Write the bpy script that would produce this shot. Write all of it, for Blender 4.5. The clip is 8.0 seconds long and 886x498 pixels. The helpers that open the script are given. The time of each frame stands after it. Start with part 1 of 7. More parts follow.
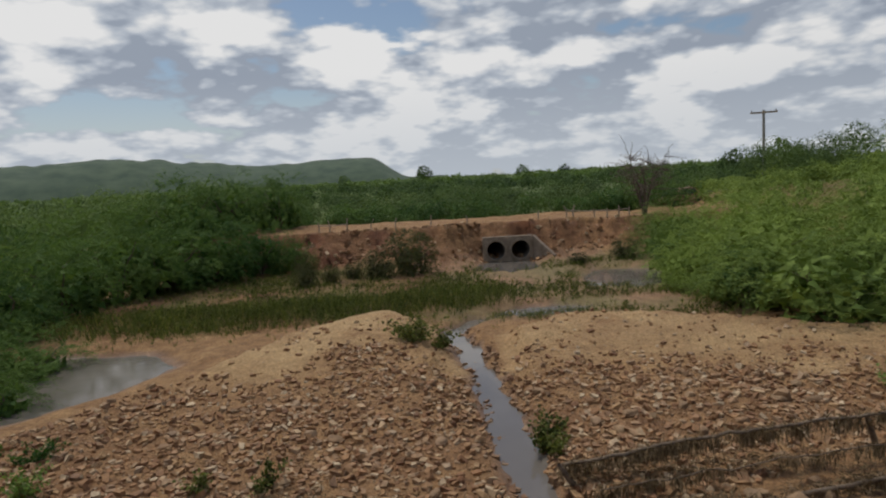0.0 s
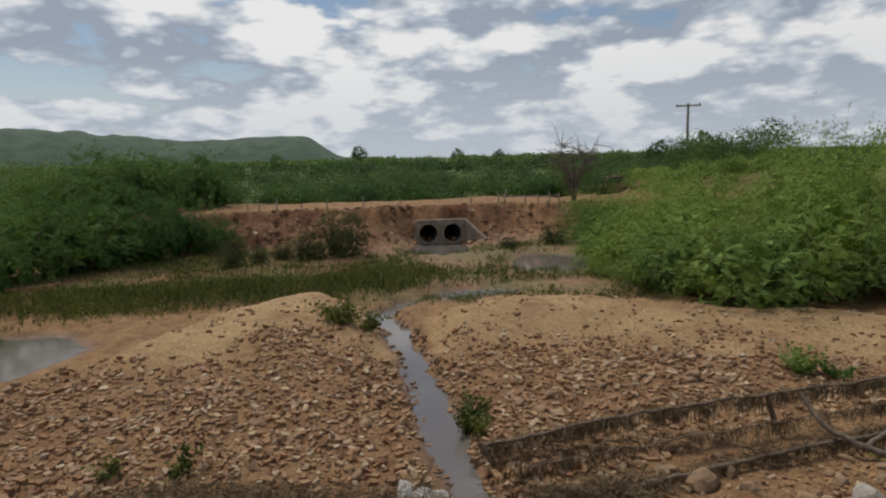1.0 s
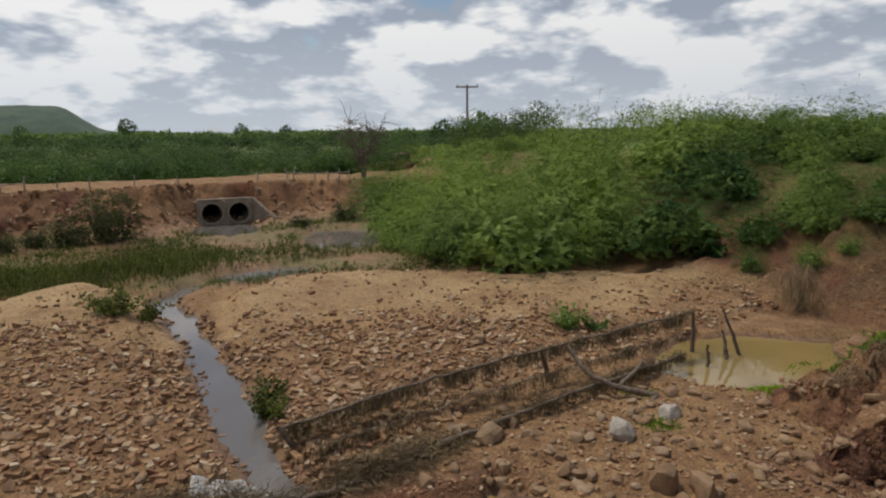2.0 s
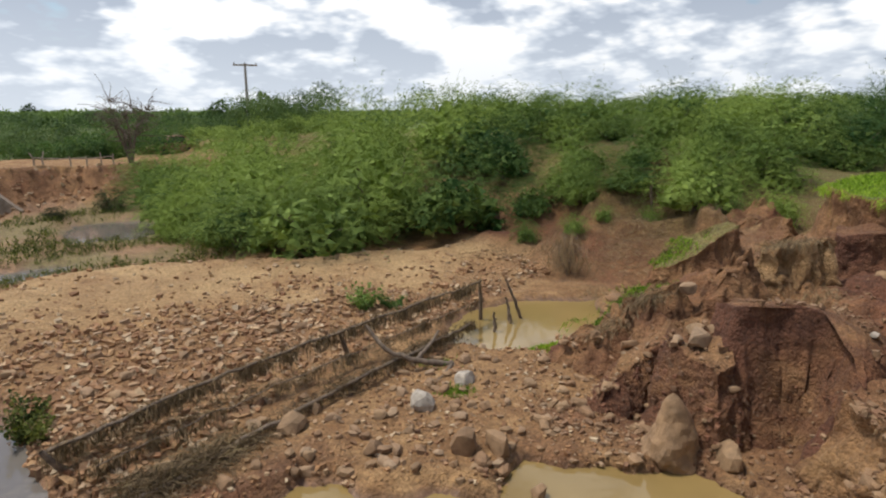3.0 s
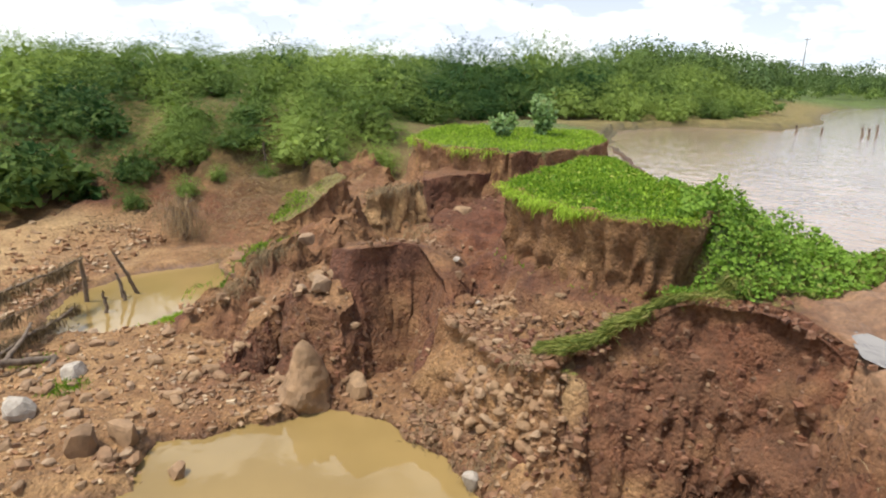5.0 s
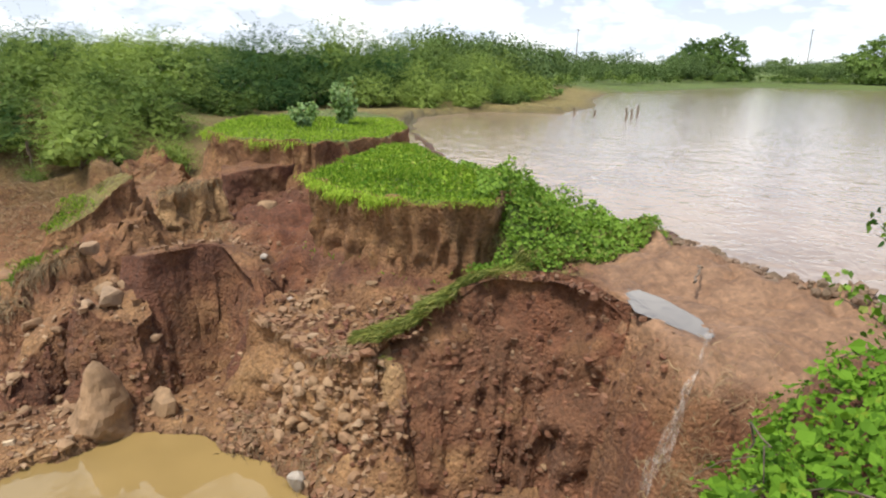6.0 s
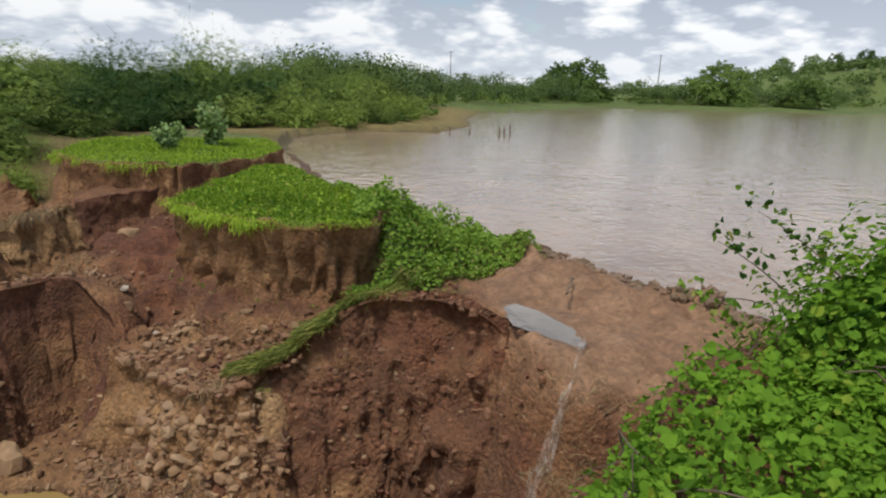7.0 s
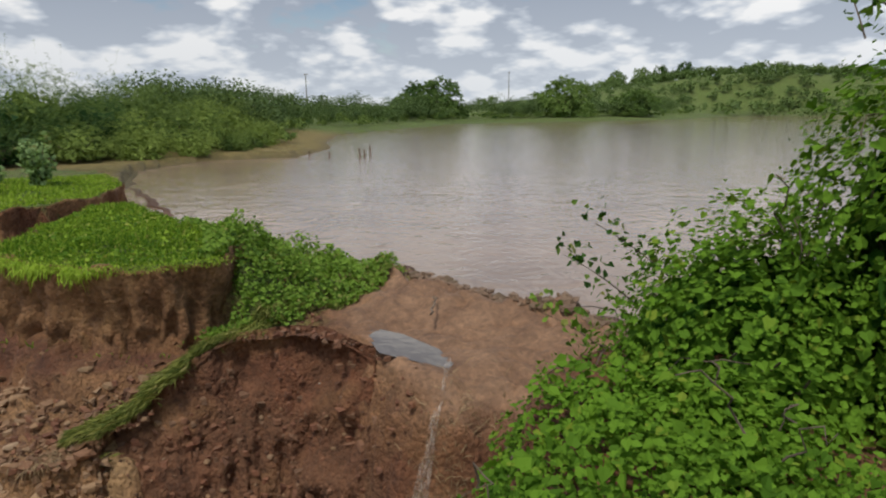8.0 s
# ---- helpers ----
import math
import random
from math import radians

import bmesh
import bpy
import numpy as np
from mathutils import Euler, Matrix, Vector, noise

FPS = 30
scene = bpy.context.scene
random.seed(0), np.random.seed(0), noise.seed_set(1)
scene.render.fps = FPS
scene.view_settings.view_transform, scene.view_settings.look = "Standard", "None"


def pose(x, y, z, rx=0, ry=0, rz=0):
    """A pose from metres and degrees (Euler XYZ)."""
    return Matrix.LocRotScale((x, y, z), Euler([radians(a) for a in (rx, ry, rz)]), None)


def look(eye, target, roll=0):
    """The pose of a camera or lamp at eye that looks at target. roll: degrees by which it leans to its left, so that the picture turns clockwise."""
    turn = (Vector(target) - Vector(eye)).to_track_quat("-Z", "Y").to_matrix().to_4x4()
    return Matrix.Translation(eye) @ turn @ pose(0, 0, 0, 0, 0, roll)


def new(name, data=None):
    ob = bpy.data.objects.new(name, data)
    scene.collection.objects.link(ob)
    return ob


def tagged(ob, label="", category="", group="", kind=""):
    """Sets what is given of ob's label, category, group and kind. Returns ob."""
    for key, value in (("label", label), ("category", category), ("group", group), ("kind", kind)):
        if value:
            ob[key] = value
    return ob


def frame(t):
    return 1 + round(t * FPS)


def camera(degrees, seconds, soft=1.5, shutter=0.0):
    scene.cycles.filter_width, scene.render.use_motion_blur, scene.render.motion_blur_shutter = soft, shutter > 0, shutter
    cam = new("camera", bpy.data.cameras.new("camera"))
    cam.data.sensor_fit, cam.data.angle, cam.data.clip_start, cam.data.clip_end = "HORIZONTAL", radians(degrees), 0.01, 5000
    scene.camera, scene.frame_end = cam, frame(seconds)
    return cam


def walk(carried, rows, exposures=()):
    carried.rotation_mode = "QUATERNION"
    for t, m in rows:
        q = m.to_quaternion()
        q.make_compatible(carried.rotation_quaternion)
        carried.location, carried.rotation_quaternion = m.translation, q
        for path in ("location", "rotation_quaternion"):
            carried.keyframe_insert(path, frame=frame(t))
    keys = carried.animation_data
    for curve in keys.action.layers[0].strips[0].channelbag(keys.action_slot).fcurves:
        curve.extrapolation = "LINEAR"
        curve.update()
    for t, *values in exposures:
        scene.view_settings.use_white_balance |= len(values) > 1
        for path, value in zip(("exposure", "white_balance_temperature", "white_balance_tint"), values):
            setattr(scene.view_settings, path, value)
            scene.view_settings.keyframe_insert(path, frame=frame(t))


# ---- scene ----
cam = camera(69.44, 8.0, soft=2.1)
PATH = [
    (0, pose(-0.247, -0.175, 4.718, 83.57, 3.26, 0.13)),
    (0.5, pose(-0.160, -0.164, 4.733, 82.37, 3.48, 0.42)),
    (1, pose(-0.133, -0.150, 4.704, 81.79, 1.48, -5.58)),
    (1.5, pose(-0.051, -0.143, 4.692, 80.28, 1.86, -12.94)),
    (2, pose(-0.126, -0.126, 4.679, 79.45, 0.57, -24.12)),
    (2.2, pose(-0.102, -0.102, 4.680, 78.97, 0.64, -27.45)),
    (3.3, pose(-0.062, -0.005, 4.620, 76.94, -0.22, -48.87)),
    (3.5, pose(-0.018, -0.019, 4.628, 76.20, -0.39, -52.67)),
    (4, pose(0.004, 0.002, 4.610, 76.49, -0.73, -62.75)),
    (4.2, pose(0.001, 0.005, 4.601, 76.27, -1.07, -66.62)),
    (5.3, pose(0.004, -0.132, 4.583, 74.22, -1.57, -80.52)),
    (5.5, pose(0.020, -0.156, 4.585, 74.21, -1.62, -84.56)),
    (6, pose(0.030, -0.169, 4.594, 73.99, -1.34, -93.19)),
    (6.5, pose(0.043, -0.184, 4.610, 74.89, -1.51, -98.72)),
    (7, pose(0.095, -0.237, 4.596, 75.96, -1.77, -103.84)),
    (7.5, pose(0.135, -0.314, 4.602, 76.09, -1.96, -110.13)),
    (8, pose(0.146, -0.401, 4.650, 77.79, 0.44, -116.10)),
]
EXPOSURES = [(0.0, -0.52), (1.0, -0.44), (2.0, -0.34), (3.5, 0.42), (4.2, 0.60), (5.5, 0.84), (6.5, 0.42), (7.0, 0.06), (8.0, -0.2)]
walk(cam, PATH, EXPOSURES)

# camera and walk are above; light of the place below
SUN_AZ, SUN_EL = 318.0, 66.0      # degrees clockwise from +y, degrees up


def make_world():
    w = bpy.data.worlds.new("sky")
    scene.world = w
    w.use_nodes = True
    nt = w.node_tree
    nt.nodes.clear()
    N, L = nt.nodes.new, nt.links.new
    out, bg = N("ShaderNodeOutputWorld"), N("ShaderNodeBackground")
    sky = N("ShaderNodeTexSky")
    sky.sky_type = "NISHITA"
    sky.sun_disc = False
    sky.sun_elevation, sky.sun_rotation = radians(SUN_EL), radians(SUN_AZ)
    tex = N("ShaderNodeTexCoord")
    sep = N("ShaderNodeSeparateXYZ")
    L(tex.outputs["Generated"], sep.inputs[0])

    def mth(op, a, b=None, c=None):
        n = N("ShaderNodeMath")
        n.operation = op
        for i, v in enumerate((a, b, c)):
            if v is None:
                continue
            if isinstance(v, (int, float)):
                n.inputs[i].default_value = v
            else:
                L(v, n.inputs[i])
        return n.outputs[0]

    z = mth("MAXIMUM", sep.outputs[2], 0.0)
    # a ceiling of cloud: puffs shrink and flatten towards the horizon
    comb = N("ShaderNodeCombineXYZ")
    deep = mth("ADD", z, 0.34)
    L(mth("DIVIDE", sep.outputs[0], deep), comb.inputs[0])
    L(mth("DIVIDE", sep.outputs[1], deep), comb.inputs[1])
    L(mth("MULTIPLY", z, 1.9), comb.inputs[2])

    def cloud(scale, detail, rough, dist, off, lac=2.1):
        n = N("ShaderNodeTexNoise")
        m = N("ShaderNodeMapping")
        m.inputs["Location"].default_value = off
        L(comb.outputs[0], m.inputs[0])
        L(m.outputs[0], n.inputs["Vector"])
        n.inputs["Scale"].default_value = scale
        n.inputs["Detail"].default_value = detail
        n.inputs["Roughness"].default_value = rough
        n.inputs["Distortion"].default_value = dist
        n.inputs["Lacunarity"].default_value = lac
        return n.outputs["Fac"]

    def ramp(fac, stops):
        r = N("ShaderNodeValToRGB")
        e = r.color_ramp.elements
        while len(e) < len(stops):
            e.new(0.5)
        for el, (p, c) in zip(e, stops):
            el.position, el.color = p, (*c, 1)
        L(fac, r.inputs[0])
        return r.outputs[0]

    O = (3.3, 1.9, 0.6)
    here = cloud(1.7, 9, 0.5, 0.2, O)
    above = cloud(1.7, 6, 0.5, 0.2, (O[0], O[1], O[2] + 0.12))
    vor = N("ShaderNodeTexVoronoi")
    vor.feature = "SMOOTH_F1"
    L(comb.outputs[0], vor.inputs["Vector"])
    for k, v in (("Scale", 4.2), ("Detail", 3.0), ("Roughness", 0.55), ("Smoothness", 0.5)):
        vor.inputs[k].default_value = v
    here = mth("ADD", here, mth("MULTIPLY", mth("SUBTRACT", 0.88, vor.outputs["Distance"]), 0.26))
    wide = cloud(0.8, 3, 0.5, 0.2, (8.1, 2.2, 4.0))
    mask = ramp(mth("ADD", mth("MULTIPLY", here, 0.75), mth("ADD", mth("MULTIPLY", wide, 0.5), mth("MULTIPLY", mth("SUBTRACT", 0.30, z), 0.35))), [(0.50, (0, 0, 0)), (0.55, (1, 1, 1))])
    lit = mth("ADD", mth("MULTIPLY", mth("SUBTRACT", here, above), 3.6), mth("ADD", mth("MULTIPLY", here, 1.7), -0.25))
    lit = mth("ADD", lit, mth("MULTIPLY", mth("SUBTRACT", wide, 0.5), -0.8))
    tint = ramp(lit, [(0.14, (0.42, 0.48, 0.58)), (0.38, (0.62, 0.68, 0.77)), (0.56, (0.86, 0.89, 0.93)), (0.76, (1.08, 1.08, 1.08))])
    sk = N("ShaderNodeVectorMath")
    sk.operation = "SCALE"
    L(sky.outputs[0], sk.inputs[0])
    sk.inputs["Scale"].default_value = 0.11
    mix = N("ShaderNodeMix")
    mix.data_type = "RGBA"
    L(mask, mix.inputs[0])
    L(sk.outputs[0], mix.inputs[6])
    L(tint, mix.inputs[7])
    # pale haze low over the horizon
    low = ramp(z, [(0.0, (0.7, 0.7, 0.7)), (0.16, (0, 0, 0))])
    mix2 = N("ShaderNodeMix")
    mix2.data_type = "RGBA"
    L(low, mix2.inputs[0])
    L(mix.outputs[2], mix2.inputs[6])
    mix2.inputs[7].default_value = (0.72, 0.78, 0.85, 1)
    # sky strength is dimmed by bearing towards the east; the clouds stay the same
    L(mix2.outputs[2], bg.inputs[0])
    east = mth("MAXIMUM", mth("ADD", mth("MULTIPLY", sep.outputs[0], 0.97), mth("MULTIPLY", sep.outputs[1], 0.26)), 0.0)
    L(mth("SUBTRACT", 1.0, mth("MULTIPLY", mth("POWER", east, 2.0), 0.08)), bg.inputs[1])
    L(bg.outputs[0], out.inputs[0])


make_world()
sun = new("sun", bpy.data.lights.new("sun", "SUN"))
sun.data.energy, sun.data.angle, sun.data.color = 3.0, radians(9), (1.0, 0.94, 0.85)
sun.matrix_world = look((0, 0, 0), (-math.sin(radians(SUN_AZ)) * math.cos(radians(SUN_EL)), -math.cos(radians(SUN_AZ)) * math.cos(radians(SUN_EL)), -math.sin(radians(SUN_EL))))

# ---- small tools ----
rng = np.random.default_rng(7)


def lattice(ix, iy, seed):
    n = (ix.astype(np.int64) * 374761393 + iy.astype(np.int64) * 668265263 + seed * 1442695041) & 0x7FFFFFFF
    n = ((n ^ (n >> 13)) * 1274126177) & 0x7FFFFFFF
    return ((n ^ (n >> 16)) & 0xFFFF) / 65535.0


def vnoise(x, y, seed=0):
    """Value noise in 0..1 on numpy arrays."""
    ix, iy = np.floor(x), np.floor(y)
    fx, fy = x - ix, y - iy
    fx, fy = fx * fx * fx * (fx * (fx * 6 - 15) + 10), fy * fy * fy * (fy * (fy * 6 - 15) + 10)
    a, b = lattice(ix, iy, seed), lattice(ix + 1, iy, seed)
    c, d = lattice(ix, iy + 1, seed), lattice(ix + 1, iy + 1, seed)
    return (a + (b - a) * fx) * (1 - fy) + (c + (d - c) * fx) * fy


def fbm(x, y, size, octaves=4, seed=0, gain=0.5):
    """Fractal noise in about -1..1 with the largest lumps of that size in metres."""
    x, y = np.asarray(x, float) / size, np.asarray(y, float) / size
    s, amp, tot = 0.0, 1.0, 0.0
    for o in range(octaves):
        s = s + amp * (vnoise(x * 2 ** o + 17.3 * o, y * 2 ** o - 9.1 * o, seed + o) * 2 - 1)
        tot += amp
        amp *= gain
    return s / tot * 1.6


def sstep(a, b, v):
    t = np.clip((v - a) / (b - a), 0, 1)
    return t * t * (3 - 2 * t)


def away(poly, x, y):
    """Signed distance to a closed plan outline; negative inside."""
    x, y = np.asarray(x, float), np.asarray(y, float)
    best = np.full(x.shape, 1e9)
    inside = np.zeros(x.shape, bool)
    for (ax, ay), (bx, by) in zip(poly, poly[1:] + poly[:1]):
        ex, ey = bx - ax, by - ay
        t = np.clip(((x - ax) * ex + (y - ay) * ey) / (ex * ex + ey * ey), 0, 1)
        best = np.minimum(best, (x - ax - t * ex) ** 2 + (y - ay - t * ey) ** 2)
        cross = ((ay > y) != (by > y))
        if ay != by:
            inside ^= cross & (x < ex * (y - ay) / ey + ax)
    d = np.sqrt(best)
    return np.where(inside, -d, d)


def off_line(line, x, y):
    """Distance to an open plan line."""
    x, y = np.asarray(x, float), np.asarray(y, float)
    best = np.full(x.shape, 1e9)
    for (ax, ay), (bx, by) in zip(line, line[1:]):
        ex, ey = bx - ax, by - ay
        t = np.clip(((x - ax) * ex + (y - ay) * ey) / (ex * ex + ey * ey), 0, 1)
        best = np.minimum(best, (x - ax - t * ex) ** 2 + (y - ay - t * ey) ** 2)
    return np.sqrt(best)


def steps(d, *marks):
    """Piecewise fall: marks are (distance, fall)."""
    return np.interp(d, [m[0] for m in marks], [m[1] for m in marks])


def np_mesh(name, verts, faces, mat=None, smooth=False):
    """A mesh from numpy arrays; faces is an (n, k) array."""
    me = bpy.data.meshes.new(name)
    verts, faces = np.asarray(verts, np.float32), np.asarray(faces, np.int32)
    n, k = faces.shape
    me.vertices.add(len(verts))
    me.vertices.foreach_set("co", verts.ravel())
    me.loops.add(n * k)
    me.loops.foreach_set("vertex_index", faces.ravel())
    me.polygons.add(n)
    me.polygons.foreach_set("loop_start", np.arange(0, n * k, k, dtype=np.int32))
    me.polygons.foreach_set("loop_total", np.full(n, k, np.int32))
    me.polygons.foreach_set("use_smooth", np.full(n, smooth, bool))
    me.update(calc_edges=True)
    if mat:
        me.materials.append(mat)
    return me


def part(name, data, material, parent, label=""):
    """Links a bmesh or a mesh as one object under a thing (or at top level)."""
    if isinstance(data, bmesh.types.BMesh):
        me = bpy.data.meshes.new(name)
        data.to_mesh(me)
        data.free()
    else:
        me = data
    if material and not me.materials:
        me.materials.append(material)
    ob = new(name, me)
    if parent:
        ob.parent = parent
    if label:
        ob["label"] = label
    return ob


def thing(name, at, label, category, group="", kind=""):
    ob = new(name)
    ob.matrix_world = at if isinstance(at, Matrix) else pose(*at)
    ob.empty_display_size = 0.1
    return tagged(ob, label, category, group, kind)


class Soup:
    """Collects many small pieces into one mesh."""

    def __init__(self):
        self.v, self.f, self.n = [], [], 0

    def add(self, v, f):
        self.v.append(np.asarray(v, float).reshape(-1, 3))
        self.f.append(np.asarray(f, int) + self.n)
        self.n += len(self.v[-1])

    def mesh(self, name, mat=None, smooth=False):
        return np_mesh(name, np.vstack(self.v), np.vstack(self.f), mat, smooth)


def tube(points, radii, sides=7):
    """A tapered tube of quads along points."""
    p = np.asarray(points, float)
    r = np.interp(np.linspace(0, 1, len(p)), np.linspace(0, 1, len(radii)), radii)
    t = np.gradient(p, axis=0)
    t /= np.linalg.norm(t, axis=1)[:, None] + 1e-9
    ref = np.where(np.abs(t[:, 2:3]) > 0.9, [[1.0, 0, 0]], [[0, 0, 1.0]])
    u = np.cross(t, ref)
    u /= np.linalg.norm(u, axis=1)[:, None] + 1e-9
    w = np.cross(t, u)
    a = np.linspace(0, 2 * np.pi, sides, endpoint=False)
    v = p[:, None] + r[:, None, None] * (np.cos(a)[None, :, None] * u[:, None] + np.sin(a)[None, :, None] * w[:, None])
    i, j = np.meshgrid(np.arange(len(p) - 1), np.arange(sides), indexing="ij")
    k = (j + 1) % sides
    f = np.stack([i * sides + j, i * sides + k, (i + 1) * sides + k, (i + 1) * sides + j], -1).reshape(-1, 4)
    cap = [[m for m in range(4)]] if sides == 4 else []
    return v.reshape(-1, 3), np.vstack([f] + cap) if cap else f


def blades(pos, along, length, width, gen, bend=0.0):
    """Diamond leaves or blades: four vertices each, folded a little. Arrays of bases, directions, lengths, widths."""
    pos, along = np.asarray(pos, float), np.asarray(along, float)
    n = len(pos)
    along = along / (np.linalg.norm(along, axis=1)[:, None] + 1e-9)
    side = np.cross(along, gen.normal(size=(n, 3)))
    side /= np.linalg.norm(side, axis=1)[:, None] + 1e-9
    L, W = np.broadcast_to(length, n)[:, None], np.broadcast_to(width, n)[:, None]
    mid = pos + along * L * 0.45
    tip = pos + along * L
    tip[:, 2] -= bend * L[:, 0]
    v = np.stack([pos, mid + side * W * 0.5, tip, mid - side * W * 0.5], 1).reshape(-1, 3)
    return v, np.arange(4 * n).reshape(n, 4)

# ---- materials ----
class Nodes:
    def __init__(self, name):
        self.mat = bpy.data.materials.new(name)
        self.mat.use_nodes = True
        self.nt = self.mat.node_tree
        self.bsdf = self.nt.nodes["Principled BSDF"]
        self.geo = None

    def node(self, kind, **inputs):
        n = self.nt.nodes.new("ShaderNode" + kind)
        for k, v in inputs.items():
            self.put(n.inputs[k.replace("_", " ")], v)
        return n

    def put(self, socket, v):
        if isinstance(v, bpy.types.NodeSocket):
            self.nt.links.new(v, socket)
        elif isinstance(v, tuple) and len(v) == 3 and socket.type == "RGBA":
            socket.default_value = (*v, 1)
        else:
            socket.default_value = v

    def where(self):
        if not self.geo:
            self.geo = self.nt.nodes.new("ShaderNodeNewGeometry")
        return self.geo.outputs["Position"]

    def noise(self, scale, detail=4, rough=0.55, vector=None, dist=0.0):
        n = self.node("TexNoise", Scale=scale, Detail=detail, Roughness=rough, Distortion=dist)
        self.put(n.inputs["Vector"], vector or self.where())
        return n.outputs["Fac"]

    def ramp(self, fac, *stops):
        n = self.node("ValToRGB")
        e = n.color_ramp.elements
        while len(e) < len(stops):
            e.new(0.5)
        for el, (p, c) in zip(e, stops):
            el.position = p
            el.color = (*c, 1) if isinstance(c, tuple) else (c, c, c, 1)
        self.put(n.inputs[0], fac)
        return n.outputs[0]

    def mix(self, fac, a, b, mode="MIX"):
        n = self.node("Mix")
        n.data_type, n.blend_type = "RGBA", mode
        self.put(n.inputs[0], fac)
        self.put(n.inputs[6], a)
        self.put(n.inputs[7], b)
        return n.outputs[2]

    def math(self, op, a, b=0.0):
        n = self.node("Math")
        n.operation = op
        self.put(n.inputs[0], a)
        self.put(n.inputs[1], b)
        return n.outputs[0]

    def attr(self, name):
        n = self.node("Attribute")
        n.attribute_name = name
        return n.outputs["Fac"]

    def bump(self, height, strength=0.5, distance=0.02, normal=None):
        n = self.node("Bump", Strength=strength, Distance=distance)
        self.put(n.inputs["Height"], height)
        if normal:
            self.put(n.inputs["Normal"], normal)
        return n.outputs[0]

    def done(self, color, rough=0.9, normal=None, **more):
        self.put(self.bsdf.inputs["Base Color"], color)
        self.put(self.bsdf.inputs["Roughness"], rough)
        if normal:
            self.put(self.bsdf.inputs["Normal"], normal)
        for k, v in more.items():
            self.put(self.bsdf.inputs[k.replace("_", " ")], v)
        return self.mat


def mat_ground():
    m = Nodes("ground")
    big, mid, fine = m.noise(0.45, 5), m.noise(2.2, 6, 0.6), m.noise(14, 6, 0.65)
    grit = m.noise(55, 4, 0.7)
    sand = m.mix(m.ramp(mid, (0.35, 0.0), (0.68, 1.0)), (0.235, 0.122, 0.050), (0.43, 0.258, 0.115))
    red = m.mix(m.ramp(mid, (0.3, 0.0), (0.7, 1.0)), (0.095, 0.035, 0.017), (0.22, 0.080, 0.036))
    red = m.mix(m.ramp(big, (0.42, 0.0), (0.62, 0.75)), red, (0.20, 0.105, 0.052))
    mud = m.mix(m.ramp(mid, (0.35, 0.0), (0.65, 1.0)), (0.21, 0.115, 0.06), (0.34, 0.20, 0.11))
    turf = m.mix(m.ramp(fine, (0.35, 0.0), (0.65, 1.0)), (0.035, 0.075, 0.016), (0.14, 0.22, 0.04))
    sand = m.mix(m.attr("pale"), sand, m.mix(mid, (0.40, 0.25, 0.11), (0.58, 0.40, 0.20)))
    col = m.mix(m.attr("red"), sand, red)
    # moist dark red earth, with shade of hollows and steep faces painted in
    shaded_clay = m.mix(m.ramp(mid, (0.35, 0.0), (0.65, 1.0)), (0.088, 0.036, 0.020), (0.165, 0.068, 0.036))
    col = m.mix(m.attr("shaded_clay"), col, shaded_clay)
    col = m.mix(m.attr("mud"), col, mud)
    g = m.math("MULTIPLY", m.attr("turf"), m.ramp(fine, (0.25, 0.55), (0.55, 1.0)))
    col = m.mix(g, col, turf)
    # grains and pebbles too small to model
    vor = m.node("TexVoronoi", Scale=22.0)
    m.put(vor.inputs["Vector"], m.where())
    cell = m.ramp(vor.outputs["Color"], (0.1, 0.62), (0.9, 1.32))
    col = m.mix(0.6, col, m.mix(1.0, col, cell, "MULTIPLY"))
    col = m.mix(0.55, col, m.mix(1.0, col, m.ramp(fine, (0.3, 0.55), (0.7, 1.35)), "MULTIPLY"))
    wet = m.attr("wet")
    col = m.mix(wet, col, m.mix(1.0, col, (0.55, 0.52, 0.5), "MULTIPLY"))
    h = m.math("ADD", m.math("MULTIPLY", fine, 1.0), m.math("MULTIPLY", grit, 0.35))
    h = m.math("ADD", h, m.math("MULTIPLY", vor.outputs["Distance"], -0.5))
    lumps = m.noise(5.0, 5, 0.6)
    nrm = m.bump(m.math('ADD', h, m.math('MULTIPLY', lumps, 1.6)), m.math('SUBTRACT', 1.0, m.math('MULTIPLY', m.attr('mud'), 0.7)), 0.06)
    rough = m.math("SUBTRACT", 0.95, m.math("MULTIPLY", wet, 0.45))
    return m.done(col, rough, nrm)


def mat_stone(name, tones, scale=9):
    m = Nodes(name)
    inf = m.node("ObjectInfo").outputs["Random"]
    isl = m.nt.nodes.new("ShaderNodeNewGeometry").outputs["Random Per Island"]
    r = m.math("FRACT", m.math("ADD", inf, isl))
    base = m.ramp(r, *[(i / (len(tones) - 1), t) for i, t in enumerate(tones)])
    n1, n2 = m.noise(scale, 6, 0.62), m.noise(scale * 6, 4, 0.6)
    col = m.mix(0.75, base, m.mix(1.0, base, m.ramp(n1, (0.3, 0.5), (0.7, 1.35)), "MULTIPLY"))
    col = m.mix(m.ramp(n2, (0.5, 0.0), (0.75, 0.35)), col, (0.20, 0.115, 0.06))
    return m.done(col, 0.85, m.bump(m.math("ADD", n1, m.math("MULTIPLY", n2, 0.4)), 0.7, 0.03))


